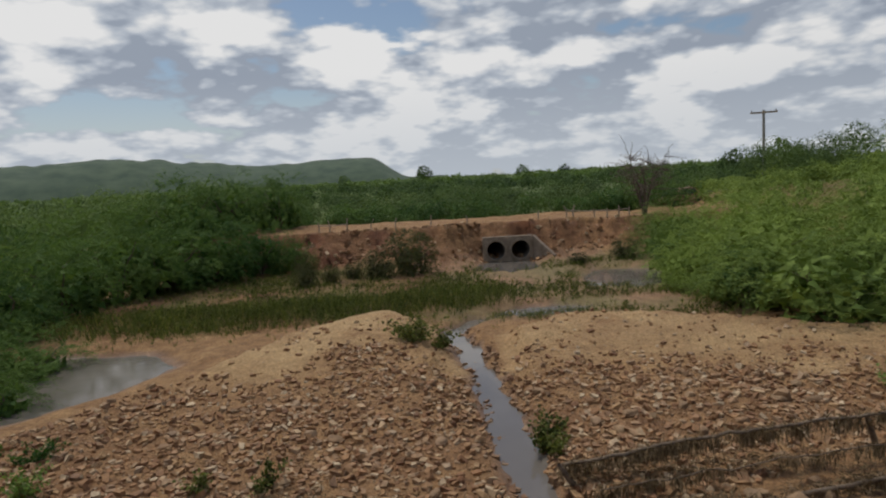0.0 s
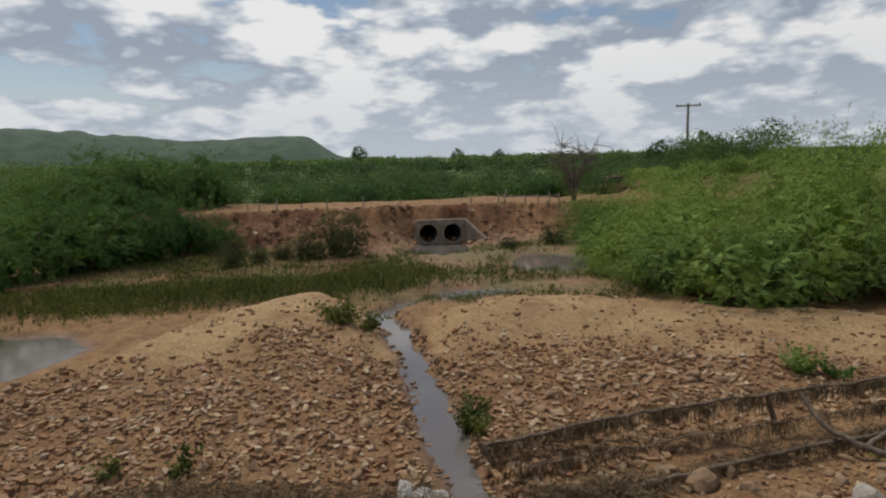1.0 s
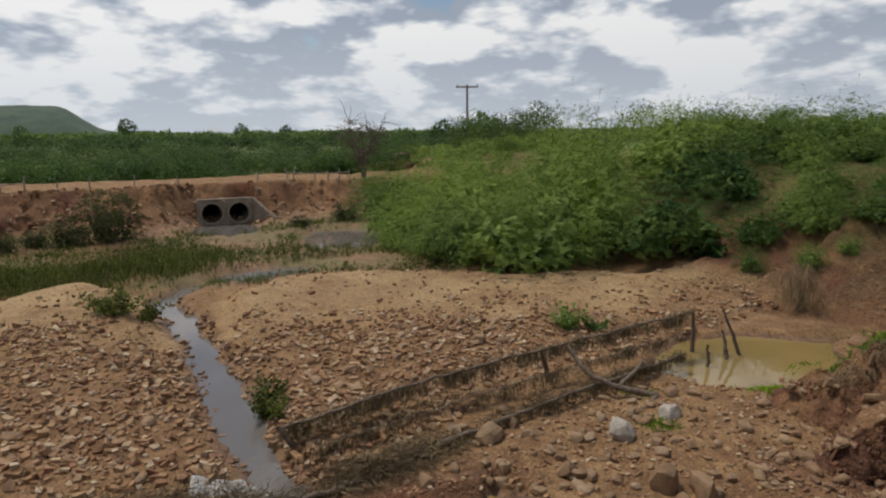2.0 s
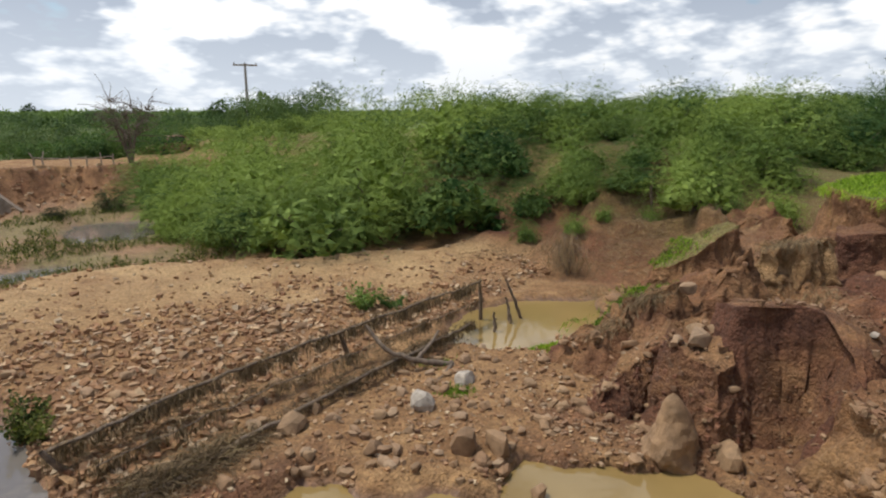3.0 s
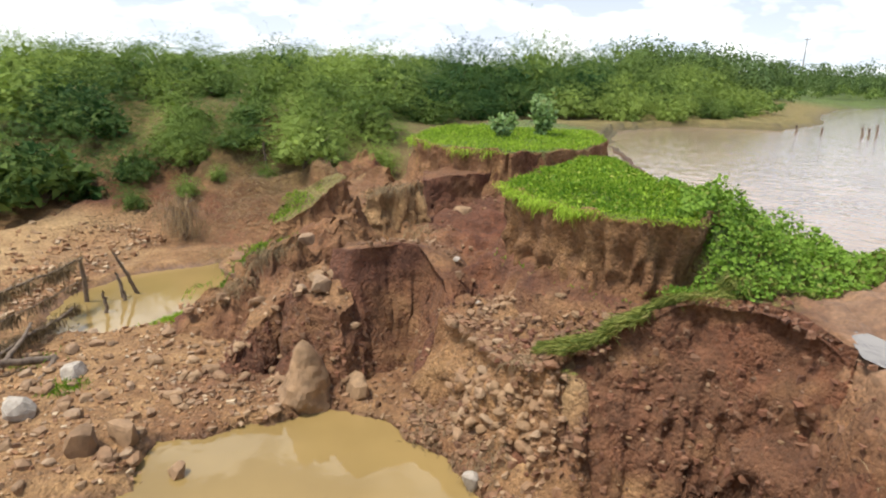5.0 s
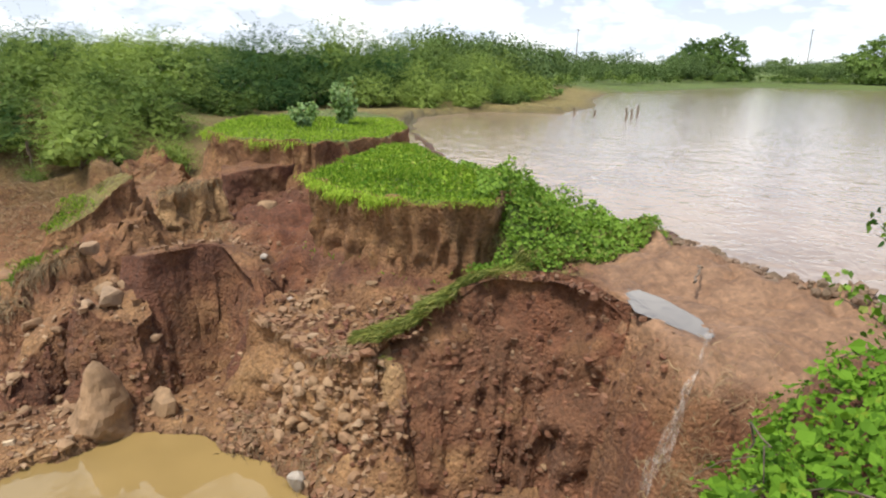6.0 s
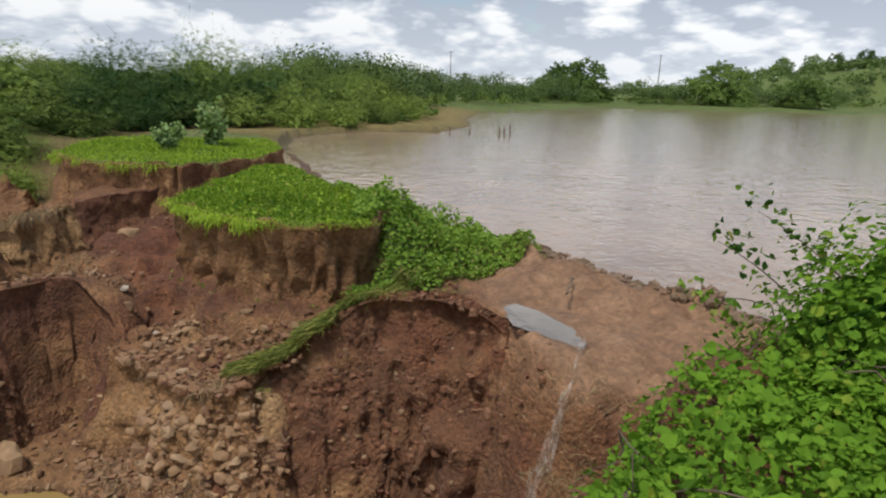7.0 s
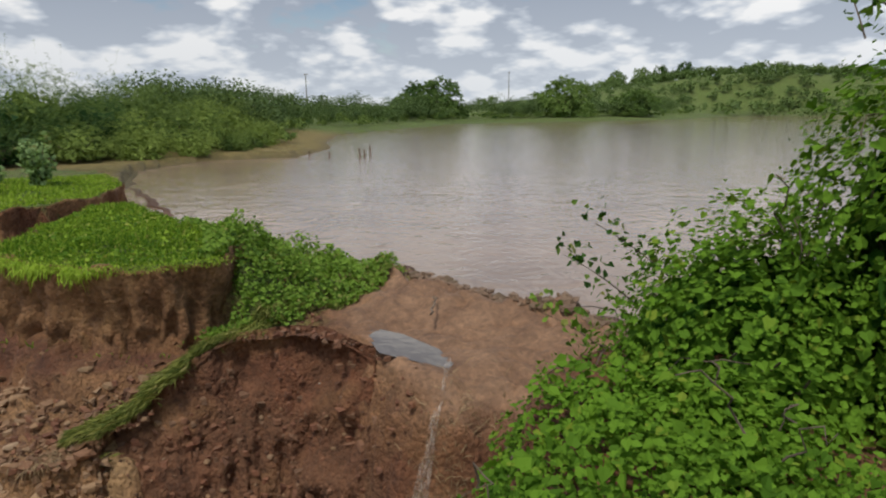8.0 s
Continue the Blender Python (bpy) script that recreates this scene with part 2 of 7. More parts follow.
def mat_leaf(name, dark, light, dry=(0.20, 0.17, 0.05), gloss=0.65, trans=0.5, mixed=0.5, spec=0.12):
    m = Nodes(name)
    geo = m.nt.nodes.new("ShaderNodeNewGeometry")
    r = geo.outputs["Random Per Island"]
    inf = m.node("ObjectInfo").outputs["Random"]
    big = m.math('ADD', m.math('MULTIPLY', m.noise(0.7, 3), 0.6), m.math('MULTIPLY', m.noise(0.16, 3), 0.4))
    k = m.math("ADD", m.math("MULTIPLY", r, mixed), m.math("MULTIPLY", big, 1.1 - mixed))
    k = m.math("ADD", k, m.math("MULTIPLY", m.math("SUBTRACT", inf, 0.5), 0.4))
    col = m.mix(m.ramp(k, (0.32, 0.0), (0.74, 1.0)), dark, light)
    col = m.mix(m.ramp(r, (0.93, 0.0), (0.98, 0.7)), col, dry)
    m.put(m.bsdf.inputs["Base Color"], col)
    m.put(m.bsdf.inputs["Roughness"], gloss)
    m.put(m.bsdf.inputs["Specular IOR Level"], spec)
    tr = m.node("BsdfTranslucent")
    m.put(tr.inputs["Color"], m.mix(1.0, col, (1.25, 1.3, 0.7), "MULTIPLY"))
    mx = m.node("MixShader")
    m.put(mx.inputs[0], trans * 0.6)
    m.nt.links.new(m.bsdf.outputs[0], mx.inputs[1])
    m.nt.links.new(tr.outputs[0], mx.inputs[2])
    m.nt.links.new(mx.outputs[0], m.nt.nodes["Material Output"].inputs["Surface"])
    return m.mat


def mat_plain(name, a, b, scale=6, rough=0.85, bump=0.4, metal=0.0):
    m = Nodes(name)
    n1, n2 = m.noise(scale, 5, 0.6), m.noise(scale * 7, 3, 0.6)
    col = m.mix(m.ramp(n1, (0.3, 0.0), (0.7, 1.0)), a, b)
    col = m.mix(0.35, col, m.mix(1.0, col, m.ramp(n2, (0.3, 0.6), (0.7, 1.3)), "MULTIPLY"))
    return m.done(col, rough, m.bump(m.math("ADD", n1, m.math("MULTIPLY", n2, 0.4)), bump, 0.02), Metallic=metal)


def mat_water(name, color, ripple, size, deep=0.06):
    """Muddy water: an opaque silty body under a smooth rippled surface."""
    m = Nodes(name)
    mp = m.node("Mapping")
    mp.inputs["Scale"].default_value = (1.0, 1.0, 1.0)
    m.put(mp.inputs[0], m.where())
    w1 = m.noise(size, 3, 0.5, mp.outputs[0], 0.6)
    w2 = m.noise(size * 3.1, 2, 0.5, mp.outputs[0], 0.3)
    h = m.math("ADD", w1, m.math("MULTIPLY", w2, 0.45))
    col = m.mix(m.ramp(m.noise(0.35, 4), (0.35, 0.0), (0.65, 1.0)), color, tuple(c * 0.8 for c in color))
    return m.done(col, deep, m.bump(h, 1.0, ripple), IOR=1.45, Specular_IOR_Level=0.5)


GROUND = mat_ground()
PEBBLE = mat_stone("pebbles", [(0.20, 0.09, 0.038), (0.40, 0.25, 0.12), (0.27, 0.13, 0.055), (0.54, 0.42, 0.27), (0.17, 0.075, 0.032), (0.36, 0.20, 0.09), (0.22, 0.115, 0.055), (0.50, 0.35, 0.20), (0.24, 0.11, 0.05)])
ROCK = mat_stone("rock", [(0.20, 0.12, 0.062), (0.30, 0.195, 0.105), (0.24, 0.14, 0.072), (0.33, 0.23, 0.14)], 5)
TALUS = mat_stone("talus", [(0.16, 0.075, 0.038), (0.28, 0.17, 0.09), (0.20, 0.10, 0.05), (0.33, 0.22, 0.125), (0.13, 0.06, 0.03)], 8)
PALE_ROCK = mat_stone("pale_rock", [(0.32, 0.28, 0.23), (0.42, 0.37, 0.30), (0.36, 0.31, 0.25)], 6)
LEAF_HEDGE = mat_leaf("hedge_leaf", (0.028, 0.072, 0.02), (0.25, 0.335, 0.075), (0.15, 0.20, 0.05), trans=0.3, mixed=0.15)
LEAF_DARK = mat_leaf("thorn_leaf", (0.034, 0.085, 0.024), (0.18, 0.27, 0.07), (0.10, 0.14, 0.04), mixed=0.2)
LEAF_FAR = mat_leaf("far_leaf", (0.025, 0.055, 0.022), (0.15, 0.22, 0.07), (0.12, 0.16, 0.06), trans=0.4, mixed=0.06)
LEAF_VINE = mat_leaf("vine_leaf", (0.018, 0.065, 0.008), (0.14, 0.27, 0.026), (0.24, 0.30, 0.04), 0.7, 0.5, 0.4, 0.06)
LEAF_CREEPER = mat_leaf("creeper_leaf", (0.03, 0.085, 0.012), (0.19, 0.31, 0.045), (0.26, 0.22, 0.08))
GRASS = mat_leaf("grass", (0.08, 0.17, 0.015), (0.33, 0.47, 0.05), (0.34, 0.30, 0.10))
REED = mat_leaf("reed", (0.045, 0.065, 0.018), (0.18, 0.20, 0.055), (0.26, 0.20, 0.08))
STRAW = mat_leaf("dry_stems", (0.11, 0.080, 0.048), (0.32, 0.235, 0.135), (0.30, 0.24, 0.12), 0.8, 0.15)
BARK = mat_plain("bark", (0.07, 0.05, 0.035), (0.17, 0.13, 0.09), 12)
DEADWOOD = mat_plain("dead_wood", (0.08, 0.058, 0.042), (0.24, 0.18, 0.125), 14)
CONCRETE = mat_plain("concrete", (0.19, 0.14, 0.095), (0.32, 0.26, 0.20), 3)
# the pipes are a darker tone than the headwall
PIPE_CONCRETE = mat_plain("pipe_inside", (0.10, 0.09, 0.08), (0.19, 0.17, 0.15), 3)
LAKE = mat_water("lake_water", (0.33, 0.24, 0.17), 0.035, 1.6, 0.05)
POND = mat_water("pond_water", (0.29, 0.20, 0.075), 0.003, 1.4, 0.015)
STREAM = mat_water("stream_water", (0.17, 0.15, 0.13), 0.003, 4.0, 0.02)

# ---- the lie of the land ----
EYE_STAND = [(-30, -5), (-30, 0.9), (-4, 1.0), (0.7, 0.9), (1.5, -0.4), (2.3, -1.9), (3.3, -2.7), (3.9, -3.9), (2.5, -5.6), (-6, -6)]
CREST_NEAR = [(9.3, 1.35), (8.4, 0.65), (7.8, 0.05), (7.55, -0.7), (7.7, -1.3), (8.7, -1.75), (10.6, -1.1), (13.3, -0.4), (13.0, 0.35)]
CREST_FAR = [(13.5, 1.8), (14.2, 3.5), (15.6, 4.6), (20, 4.6), (24, 2.6), (22, 0.4), (17, -0.3), (14.6, 0.3)]
ALCOVE = [(7.4, 2.1), (8.2, 2.35), (8.8, 2.15), (9.15, 2.5), (9.0, 3.0), (8.6, 3.35), (7.9, 3.2), (7.4, 3.3)]
SILL = [(4.3, -3.1), (4.75, -2.45), (5.5, -2.5), (6.4, -2.2), (7.1, -1.9), (7.7, -1.4), (8.4, -1.2), (9.4, -3.9), (8.2, -4.9), (6.4, -5.3), (3.6, -5.9)]
RIDGE = [(9.4, 4.2), (9.6, 3.0), (9.6, 2.2), (9.9, 2.0), (10.6, 2.5), (12.0, 3.3), (13.0, 4.6), (12.0, 5.9), (11.0, 6.5), (10.2, 6.6), (9.85, 5.9), (9.7, 4.9)]
TERRACE = [(9.75, 1.75), (10.3, 2.3), (12, 3.6), (13.2, 5.2), (15, 6.5), (17, 6.5), (16, 4), (13.5, 0.8), (9.8, 1.3)]
BAR_LEFT = [(-8.8, 11.6), (-6.7, 14.1), (-4.5, 18.6), (-2.4, 20.4), (-0.9, 18.4), (-0.2, 14.0), (0.25, 8.0), (-4, 6), (-9, 6), (-13, 7)]
BAR_RIGHT = [(1.35, 8.0), (1.25, 13.0), (1.5, 17.2), (3.0, 18.5), (5.1, 18.6), (6.8, 17.6), (10.4, 15.6), (12.3, 14.9), (15, 14.2), (15, 11.0), (10.4, 10.4), (5.0, 9.2), (2.2, 7.7)]
POND_A = [(6.05, 5.0), (6.7, 4.0), (7.35, 3.35), (7.3, 2.5), (6.95, 1.7), (6.2, 0.9), (5.0, 0.6), (3.8, 1.6), (3.2, 3.6), (2.4, 5.6), (2.2, 6.4), (3.6, 6.5), (4.6, 5.2), (5.1, 4.6)]
POND_B = [(8.2, 8.95), (8.9, 9.6), (9.9, 10.1), (11.5, 9.9), (13.2, 8.7), (12.2, 7.9), (11.2, 7.5), (10.2, 7.3), (9.3, 7.45), (8.7, 8.2)]
POND_L = [(-7.7, 16.8), (-8.4, 14.7), (-9.7, 13.0), (-12, 11), (-17, 12), (-16, 16.5), (-12, 18.2), (-9.4, 18.1)]
RILL = [(1.1, 7.4), (0.95, 8.8), (0.72, 11.0), (0.45, 15.2), (-0.2, 18.6), (0.9, 20.8), (3.2, 21.4)]
POOL_MID = [(1.2, 20.6), (2.4, 20.5), (4.2, 20.9), (4.6, 21.6), (3.4, 22.0), (1.6, 21.7)]
POOL_FAR = [(5.3, 25.2), (7.4, 24.7), (9.2, 26.0), (8.8, 28.9), (6.5, 29.4), (5.5, 27.4)]
POOL_CULVERT = [(0.8, 31.2), (2.6, 29.6), (4.2, 31.0), (4.4, 34.2), (1.6, 34.2)]
PUDDLE = [(6.5, -2.58), (6.62, -2.74), (6.3, -2.92), (5.8, -3.04), (5.4, -3.02), (5.3, -2.9), (5.62, -2.76), (5.95, -2.56)]
LIP = [(9.3, -3.7), (8.2, -3.72), (6.75, -4.15), (6.0, -4.8)]
SHORE = [(3.4, -5.9), (5.9, -5.2), (6.8, -4.5), (8.3, -4.05), (9.4, -3.95), (10.0, -2.9), (11.4, -1.9), (14, -1.0), (18, -0.9), (24, -0.2), (31, -0.4), (35.5, -4), (36, -8.5), (42, -12.3), (54, -15.5),
         (69, -21.5), (107, -55), (112, -116), (158, -189), (60, -240), (-60, -160), (-60, -40), (-12, -9), (0, -6.6)]
LAKE_Z = 2.2


def land(x, y, whole=False):
    """Height of the ground and its covers (red, mud, turf, wet, dark earth with painted shade) at plan points."""
    # ragged edges
    wx = x + 0.22 * fbm(x, y, 1.1, 3, 11) + 0.07 * fbm(x, y, 0.3, 2, 12)
    wy = y + 0.22 * fbm(x, y, 1.1, 3, 13) + 0.07 * fbm(x, y, 0.3, 2, 14)
    far = sstep(60, 160, np.hypot(x, y))
    z = 0.10 + 0.06 * fbm(x, y, 4, 4, 1) + far * 0.4
    # gravel bars
    for bar, seed in ((BAR_LEFT, 21), (BAR_RIGHT, 22)):
        d = away(bar, wx, wy)
        top = 0.2 + 0.33 * sstep(9, 17, y) + 0.05 * fbm(x, y, 2.2, 3, seed)
        z = np.maximum(z, top * (1 - sstep(-0.25, 0.5, d)) + z * sstep(-0.25, 0.5, d))
    # rising land with the hedge to the east
    east = sstep(12.5, 23, x + 0.35 * (y - 10) * (y < 12) + 0.15 * fbm(x, y, 5, 3, 3)) * (1 - sstep(30, 80, y))
    z = z + (2.35 + 1.0 * sstep(6, 13, y)) * east
    # road bank with culvert
    d = np.abs(y - 38.8) - 3.1
    bank = 2.0 + 0.12 * fbm(x, y, 3, 3, 5) - steps(d + 0.75 * fbm(x, y, 1.5, 4, 6, 0.6), (-9, 0), (0, 0), (0.5, 0.5), (2.4, 1.75), (6, 2.2))
    # the bank tails off beyond the thorn trees
    bank = bank - 1.6 * sstep(-12, -30, x)
    mouth = (np.abs(x - 2.95) < 1.3) & (y < 39.0) & (y > 30)
    if not whole:
        bank = np.where(mouth, -0.05, bank)
    z = np.maximum(z, bank)
    z = z + 0.55 * np.exp(-((x - 16.9) ** 2 + (y - 50) ** 2) / 30)
    # dam stub under the walker
    d = away(EYE_STAND, wx, wy)
    z = np.maximum(z, 3.0 - steps(d, (-9, 0), (0, 0), (0.3, 1.0), (0.8, 2.2), (1.6, 2.75), (6, 3.0)))
    # sill and the red mound below it
    d = away(SILL, wx, wy)
    dome = 2.30 - 0.03 * sstep(-2.4, -3.4, y) + 0.05 * fbm(x, y, 0.6, 3, 33)
    dome = dome + 0.26 * np.exp(-(off_line(LIP, wx, wy) / 0.28) ** 2) * (0.7 + 0.7 * fbm(x, y, 0.45, 3, 34))
    fall = steps(d + 0.10 * fbm(x, y, 0.5, 3, 31), (-9, 0), (-0.25, 0.04), (0, 0.22), (0.35, 0.85), (0.8, 1.35), (1.15, 1.5), (1.7, 2.1), (2.3, 2.45))
    fall = fall * (1 + 1.8 * sstep(-2.3, -1.9, y) * (d > 0))
    z = np.maximum(z, dome - fall)
    # talus below the near crest
    d1 = away(CREST_NEAR, wx, wy)
    tal = 2.1 - 1.6 * sstep(0.7, 1.7, y) * sstep(10.2, 9.4, x) - steps(d1 + 0.12 * fbm(x, y, 0.7, 3, 32), (-1, 0), (0.1, 0.08), (0.8, 0.62), (1.3, 0.85), (1.7, 1.75), (2.2, 2.3))
    z = np.maximum(z, np.where(y > -1.5, tal, -1) - 2.0 * sstep(-0.1, -0.7, y) * sstep(7.2, 6.6, x))
    # terrace behind the scarp, ridge between the two ponds, loose blocks
    d = away(TERRACE, wx, wy)
    z = np.maximum(z, 1.68 + 0.16 * fbm(x, y, 1.0, 4, 40) - steps(d, (-9, 0), (0, 0.0), (0.3, 0.7), (0.7, 1.7)))
    d = away(RIDGE, wx, wy)
    top = 1.0 + 0.55 * sstep(10.2, 12.2, x) + 0.12 * fbm(x, y, 0.8, 4, 41)
    soft = steps(d + 0.18 * fbm(x, y, 0.6, 3, 42), (-9, 0), (-0.4, 0), (0, 0.22), (0.8, 0.95), (1.5, 1.4), (3, 2))
    z = np.maximum(z, top - soft)

    def hill(cx, cy, rx, ry, turn, top, flat=0.35):
        c, s = math.cos(radians(turn)), math.sin(radians(turn))
        u, v = ((wx - cx) * c + (wy - cy) * s) / rx, (-(wx - cx) * s + (wy - cy) * c) / ry
        return top * (1 - sstep(flat, 1.0, np.hypot(u, v)))
    blocks = [hill(12.0, 4.6, 2.4, 1.5, 38, 1.35, 0.35), hill(14.6, 7.0, 1.7, 1.0, 35, 1.6, 0.2),
              hill(14.2, 5.2, 1.5, 0.8, 50, 1.7, 0.3), hill(20.3, 11.0, 1.1, 0.9, 0, 3.0, 0.3), hill(17.8, 8.0, 2.2, 0.9, 50, 2.2, 0.2)]
    z = np.maximum(z, np.maximum.reduce(blocks) + 0.12 * fbm(x, y, 0.5, 4, 43) * (np.maximum.reduce(blocks) > 0.3))
    # the far crest block and the near crest block, cut to cliffs
    d2 = away(CREST_FAR, wx, wy)
    z = np.maximum(z, 2.98 + 0.05 * fbm(x, y, 1.5, 3, 51) - steps(d2, (-9, 0), (-0.30, 0.03), (-0.12, 0.9), (0.3, 1.1), (1.2, 1.6), (3, 2.8)))
    lakeside = sstep(-1.15, -1.55, y - 0.16 * (x - 8)) * sstep(6.6, 7.2, x)
    cliff = steps(d1, (-9, 0), (-0.30, 0.02), (-0.12, 0.8), (0.25, 1.15), (1.0, 2.2), (1.6, 3.2))
    slope = steps(d1, (-9, 0), (-0.3, 0.0), (0.25, 0.42), (0.6, 0.72), (1.2, 0.76), (2.4, 0.95), (4, 1.6))
    z = np.maximum(z, 3.0 + 0.05 * fbm(x, y, 0.9, 3, 52) - (cliff * (1 - lakeside) + slope * lakeside))
    # ledges and rills on the eroded slopes
    wild = (1 - sstep(6.5, 9.5, np.hypot((x - 10.0) * 0.85, y - 2.0))) * sstep(0.15, 0.5, z) * sstep(2.75, 2.35, z)
    z = z + wild * (0.05 * np.sin(z * 17 + 4 * fbm(x, y, 1.6, 3, 63)) + 0.10 * fbm(x, y, 0.55, 4, 64, 0.62) + 0.03 * fbm(x, y, 0.17, 2, 66) - 0.07 * np.abs(fbm(x * 1.0, y * 1.0, 0.9, 3, 65)))
    # roughness everywhere near
    near = 1 - sstep(22, 40, np.hypot(x - 4, y - 8))
    lumpy = np.exp(-((x - 6.6) ** 2 + (y + 1.2) ** 2) / 1.0)
    nose = (1 - sstep(0.5, 1.2, np.hypot(x - 5.2, y + 2.2))) * sstep(-2.75, -2.5, y)
    z = z + nose * (0.14 * fbm(x, y, 0.35, 4, 70, 0.6) - 0.16 * np.abs(fbm(x * 1.6, y * 0.6, 0.3, 3, 79)))
    z = z + lumpy * (0.09 * fbm(x, y, 0.4, 4, 67, 0.6) - 0.09 * np.abs(fbm(x, y, 0.3, 3, 68)))
    z = z + near * (0.035 * fbm(x, y, 0.7, 4, 61) + 0.012 * fbm(x, y, 0.16, 3, 62))
    # the hollow under the scarp
    da = away(ALCOVE, wx, wy)
    z = np.where(da < 0.3, np.minimum(z, 0.12 + 0.05 * fbm(x, y, 0.3, 3, 69) + 2.4 * np.clip(da + 0.1, 0, 1) + 0.35 * sstep(8.2, 9.0, x)), z)
    # washed steps on the slope below the thicket
    wash = np.exp(-(((x - 17.0) / 3.6) ** 2 + ((y - 10.2) / 3.0) ** 2))
    z = z + wash * (0.22 * fbm(x, y, 1.3, 4, 77, 0.6) + 0.10 * np.sin(z * 9 + 3 * fbm(x, y, 2.0, 3, 78)) - 0.25)
    # water beds
    def dig(z, d, level, depth, grade):
        z = np.where(d < 1.0, np.maximum(z, level + 0.03), z)
        return np.where(d < 1.4, np.minimum(z, np.where(d > 0, level + 0.02 + grade * d + 1.4 * grade * d ** 3, level - 0.03 - depth * sstep(0, -0.6, d))), z)
    for pool, depth, grade in ((POND_A, 0.4, 0.75), (POND_B, 0.4, 0.5), (POND_L, 0.4, 0.16), (POOL_MID, 0.2, 0.2), (POOL_FAR, 0.2, 0.2), (POOL_CULVERT, 0.2, 0.3)):
        z = dig(z, away(pool, x + 0.15 * fbm(x, y, 0.8, 3, 71), y + 0.15 * fbm(x, y, 0.8, 3, 72)), 0.0, depth, grade)
    dp = away(PUDDLE, x, y)
    z = np.where(dp < 0.5, np.minimum(z, 2.245 + 0.10 * np.clip(dp, -0.4, 0.5)), z)
    dr = off_line(RILL, x + 0.12 * fbm(x, y, 0.7, 3, 73), y) + 0.11 * fbm(x, y, 0.45, 3, 76)
    right = x > np.interp(y, [7.4, 11, 15.2, 18.6, 21.4], [1.1, 0.72, 0.45, -0.2, 3.2])
    cut = -0.1 + np.where(right, 0.9, 0.42) * np.maximum(dr - 0.16, 0)
    z = np.where((dr < 1.2) & (y < 20.5), np.minimum(z, cut), z)
    ds = away(SHORE, x + 0.2 * fbm(x, y, 1.0, 3, 74), y + 0.2 * fbm(x, y, 1.0, 3, 75))
    shore_near = np.hypot(x - 8, y) < 30
    z = np.where(ds < 0, LAKE_Z + 0.03 - 0.9 * sstep(0.0, -2.5, ds), np.where((ds < 3) & ~shore_near, LAKE_Z + 0.1 + 0.1 * ds, z))
    south = (ds >= 3) & ~shore_near & (y < 12) & (x > 24)
    z = np.where(south, np.maximum(z, 2.5 + 0.02 * np.minimum(ds, 300) + 0.4 * fbm(x, y, 30, 3, 9)), z)
    z = z + south * 15 * np.exp(-((x - 185) ** 2 + (y + 235) ** 2) / 2 / 62 ** 2) * sstep(0, 40, ds)
    z = np.where((ds >= 0) & (x < -4) & (y < -5), 3.0, z)
    # covers
    bars = np.minimum(away(BAR_LEFT, x, y), away(BAR_RIGHT, x, y))
    red = sstep(0.35, 0.9, z) * (1 - sstep(14, 17, np.hypot(x - 12, y - 4))) * (1 - 0.75 * np.exp(-((x - 12) ** 2 + (y - 4.3) ** 2) / 1.6))
    red = np.maximum(red, sstep(33.2, 34.0, y) * (1 - sstep(36.0, 36.6, y + 0.3 * fbm(x, y, 1, 2, 8))) * 0.9)
    red = np.maximum(red, 0.8 * sstep(0.15, 0.5, fbm(x, y, 3.5, 3, 81)) * (y < 18) * (x > -12) * sstep(2.0, 3.5, x) * (y < 9))
    red = np.maximum(red, 1.2 * np.exp(-((x - 2.6) ** 2 / 1.2 + (y - 6.75) ** 2 / 0.12)))
    red = np.maximum(red, 0.55 * sstep(13.5, 10.5, y) * (bars < 0.3) * np.clip(0.7 + 0.8 * fbm(x, y, 1.6, 3, 86), 0, 1))
    red = np.maximum(red, 0.9 * sstep(19, 22, y) * (y < 34) * sstep(2.0, -1.0, x) * (z < 1.0))
    red = np.maximum(red, 0.9 * np.exp(-(((x - 17.0) / 3.8) ** 2 + ((y - 10.2) / 3.2) ** 2)))
    red = np.maximum(red, 1.2 * np.exp(-((x - 3.4) ** 2 / 0.5 + (y - 6.75) ** 2 / 0.2)))
    nose = (1 - sstep(0.5, 1.1, np.hypot(x - 5.2, y + 2.2))) * sstep(0.0, 0.2, away(SILL, wx, wy))
    red = np.maximum(red, 1.3 * nose)
    red = np.clip(red * (0.75 + 0.5 * fbm(x, y, 1.3, 3, 82)), 0, 1)
    mud = np.maximum.reduce([sstep(0.09, 0.02, z) * (y > 5), (1 - sstep(-0.2, 0.2, away(SILL, wx, wy))) * sstep(-2.1, -2.8, y), sstep(18.5, 20, y) * 0.6 * (z < 0.5) * sstep(-2, 1, x)])
    gt = np.maximum(1 - sstep(-0.40, -0.25, d1), (1 - sstep(-0.40, -0.25, d2)))
    gt = np.maximum(gt, lakeside * (1 - sstep(0.6, 1.3, d1)))
    gt = np.maximum(gt, sstep(55, 80, np.hypot(x, y)))
    gt = np.maximum(gt, 0.45 * sstep(18.8, 21, y) * (y < 33.4) * (z < 0.5) * np.clip(0.55 + 0.8 * fbm(x, y, 2.2, 3, 84), 0, 1) * (bars > 0.4))
    gt = np.maximum(gt, 0.5 * east * sstep(14, 18, x))
    wet = np.maximum.reduce([sstep(0.10, 0.0, z) * (y > 0), mud * 0.55, (1 - sstep(0.0, 0.5, ds)) * 0.8])
    bars = np.minimum(away(BAR_LEFT, x, y), away(BAR_RIGHT, x, y))
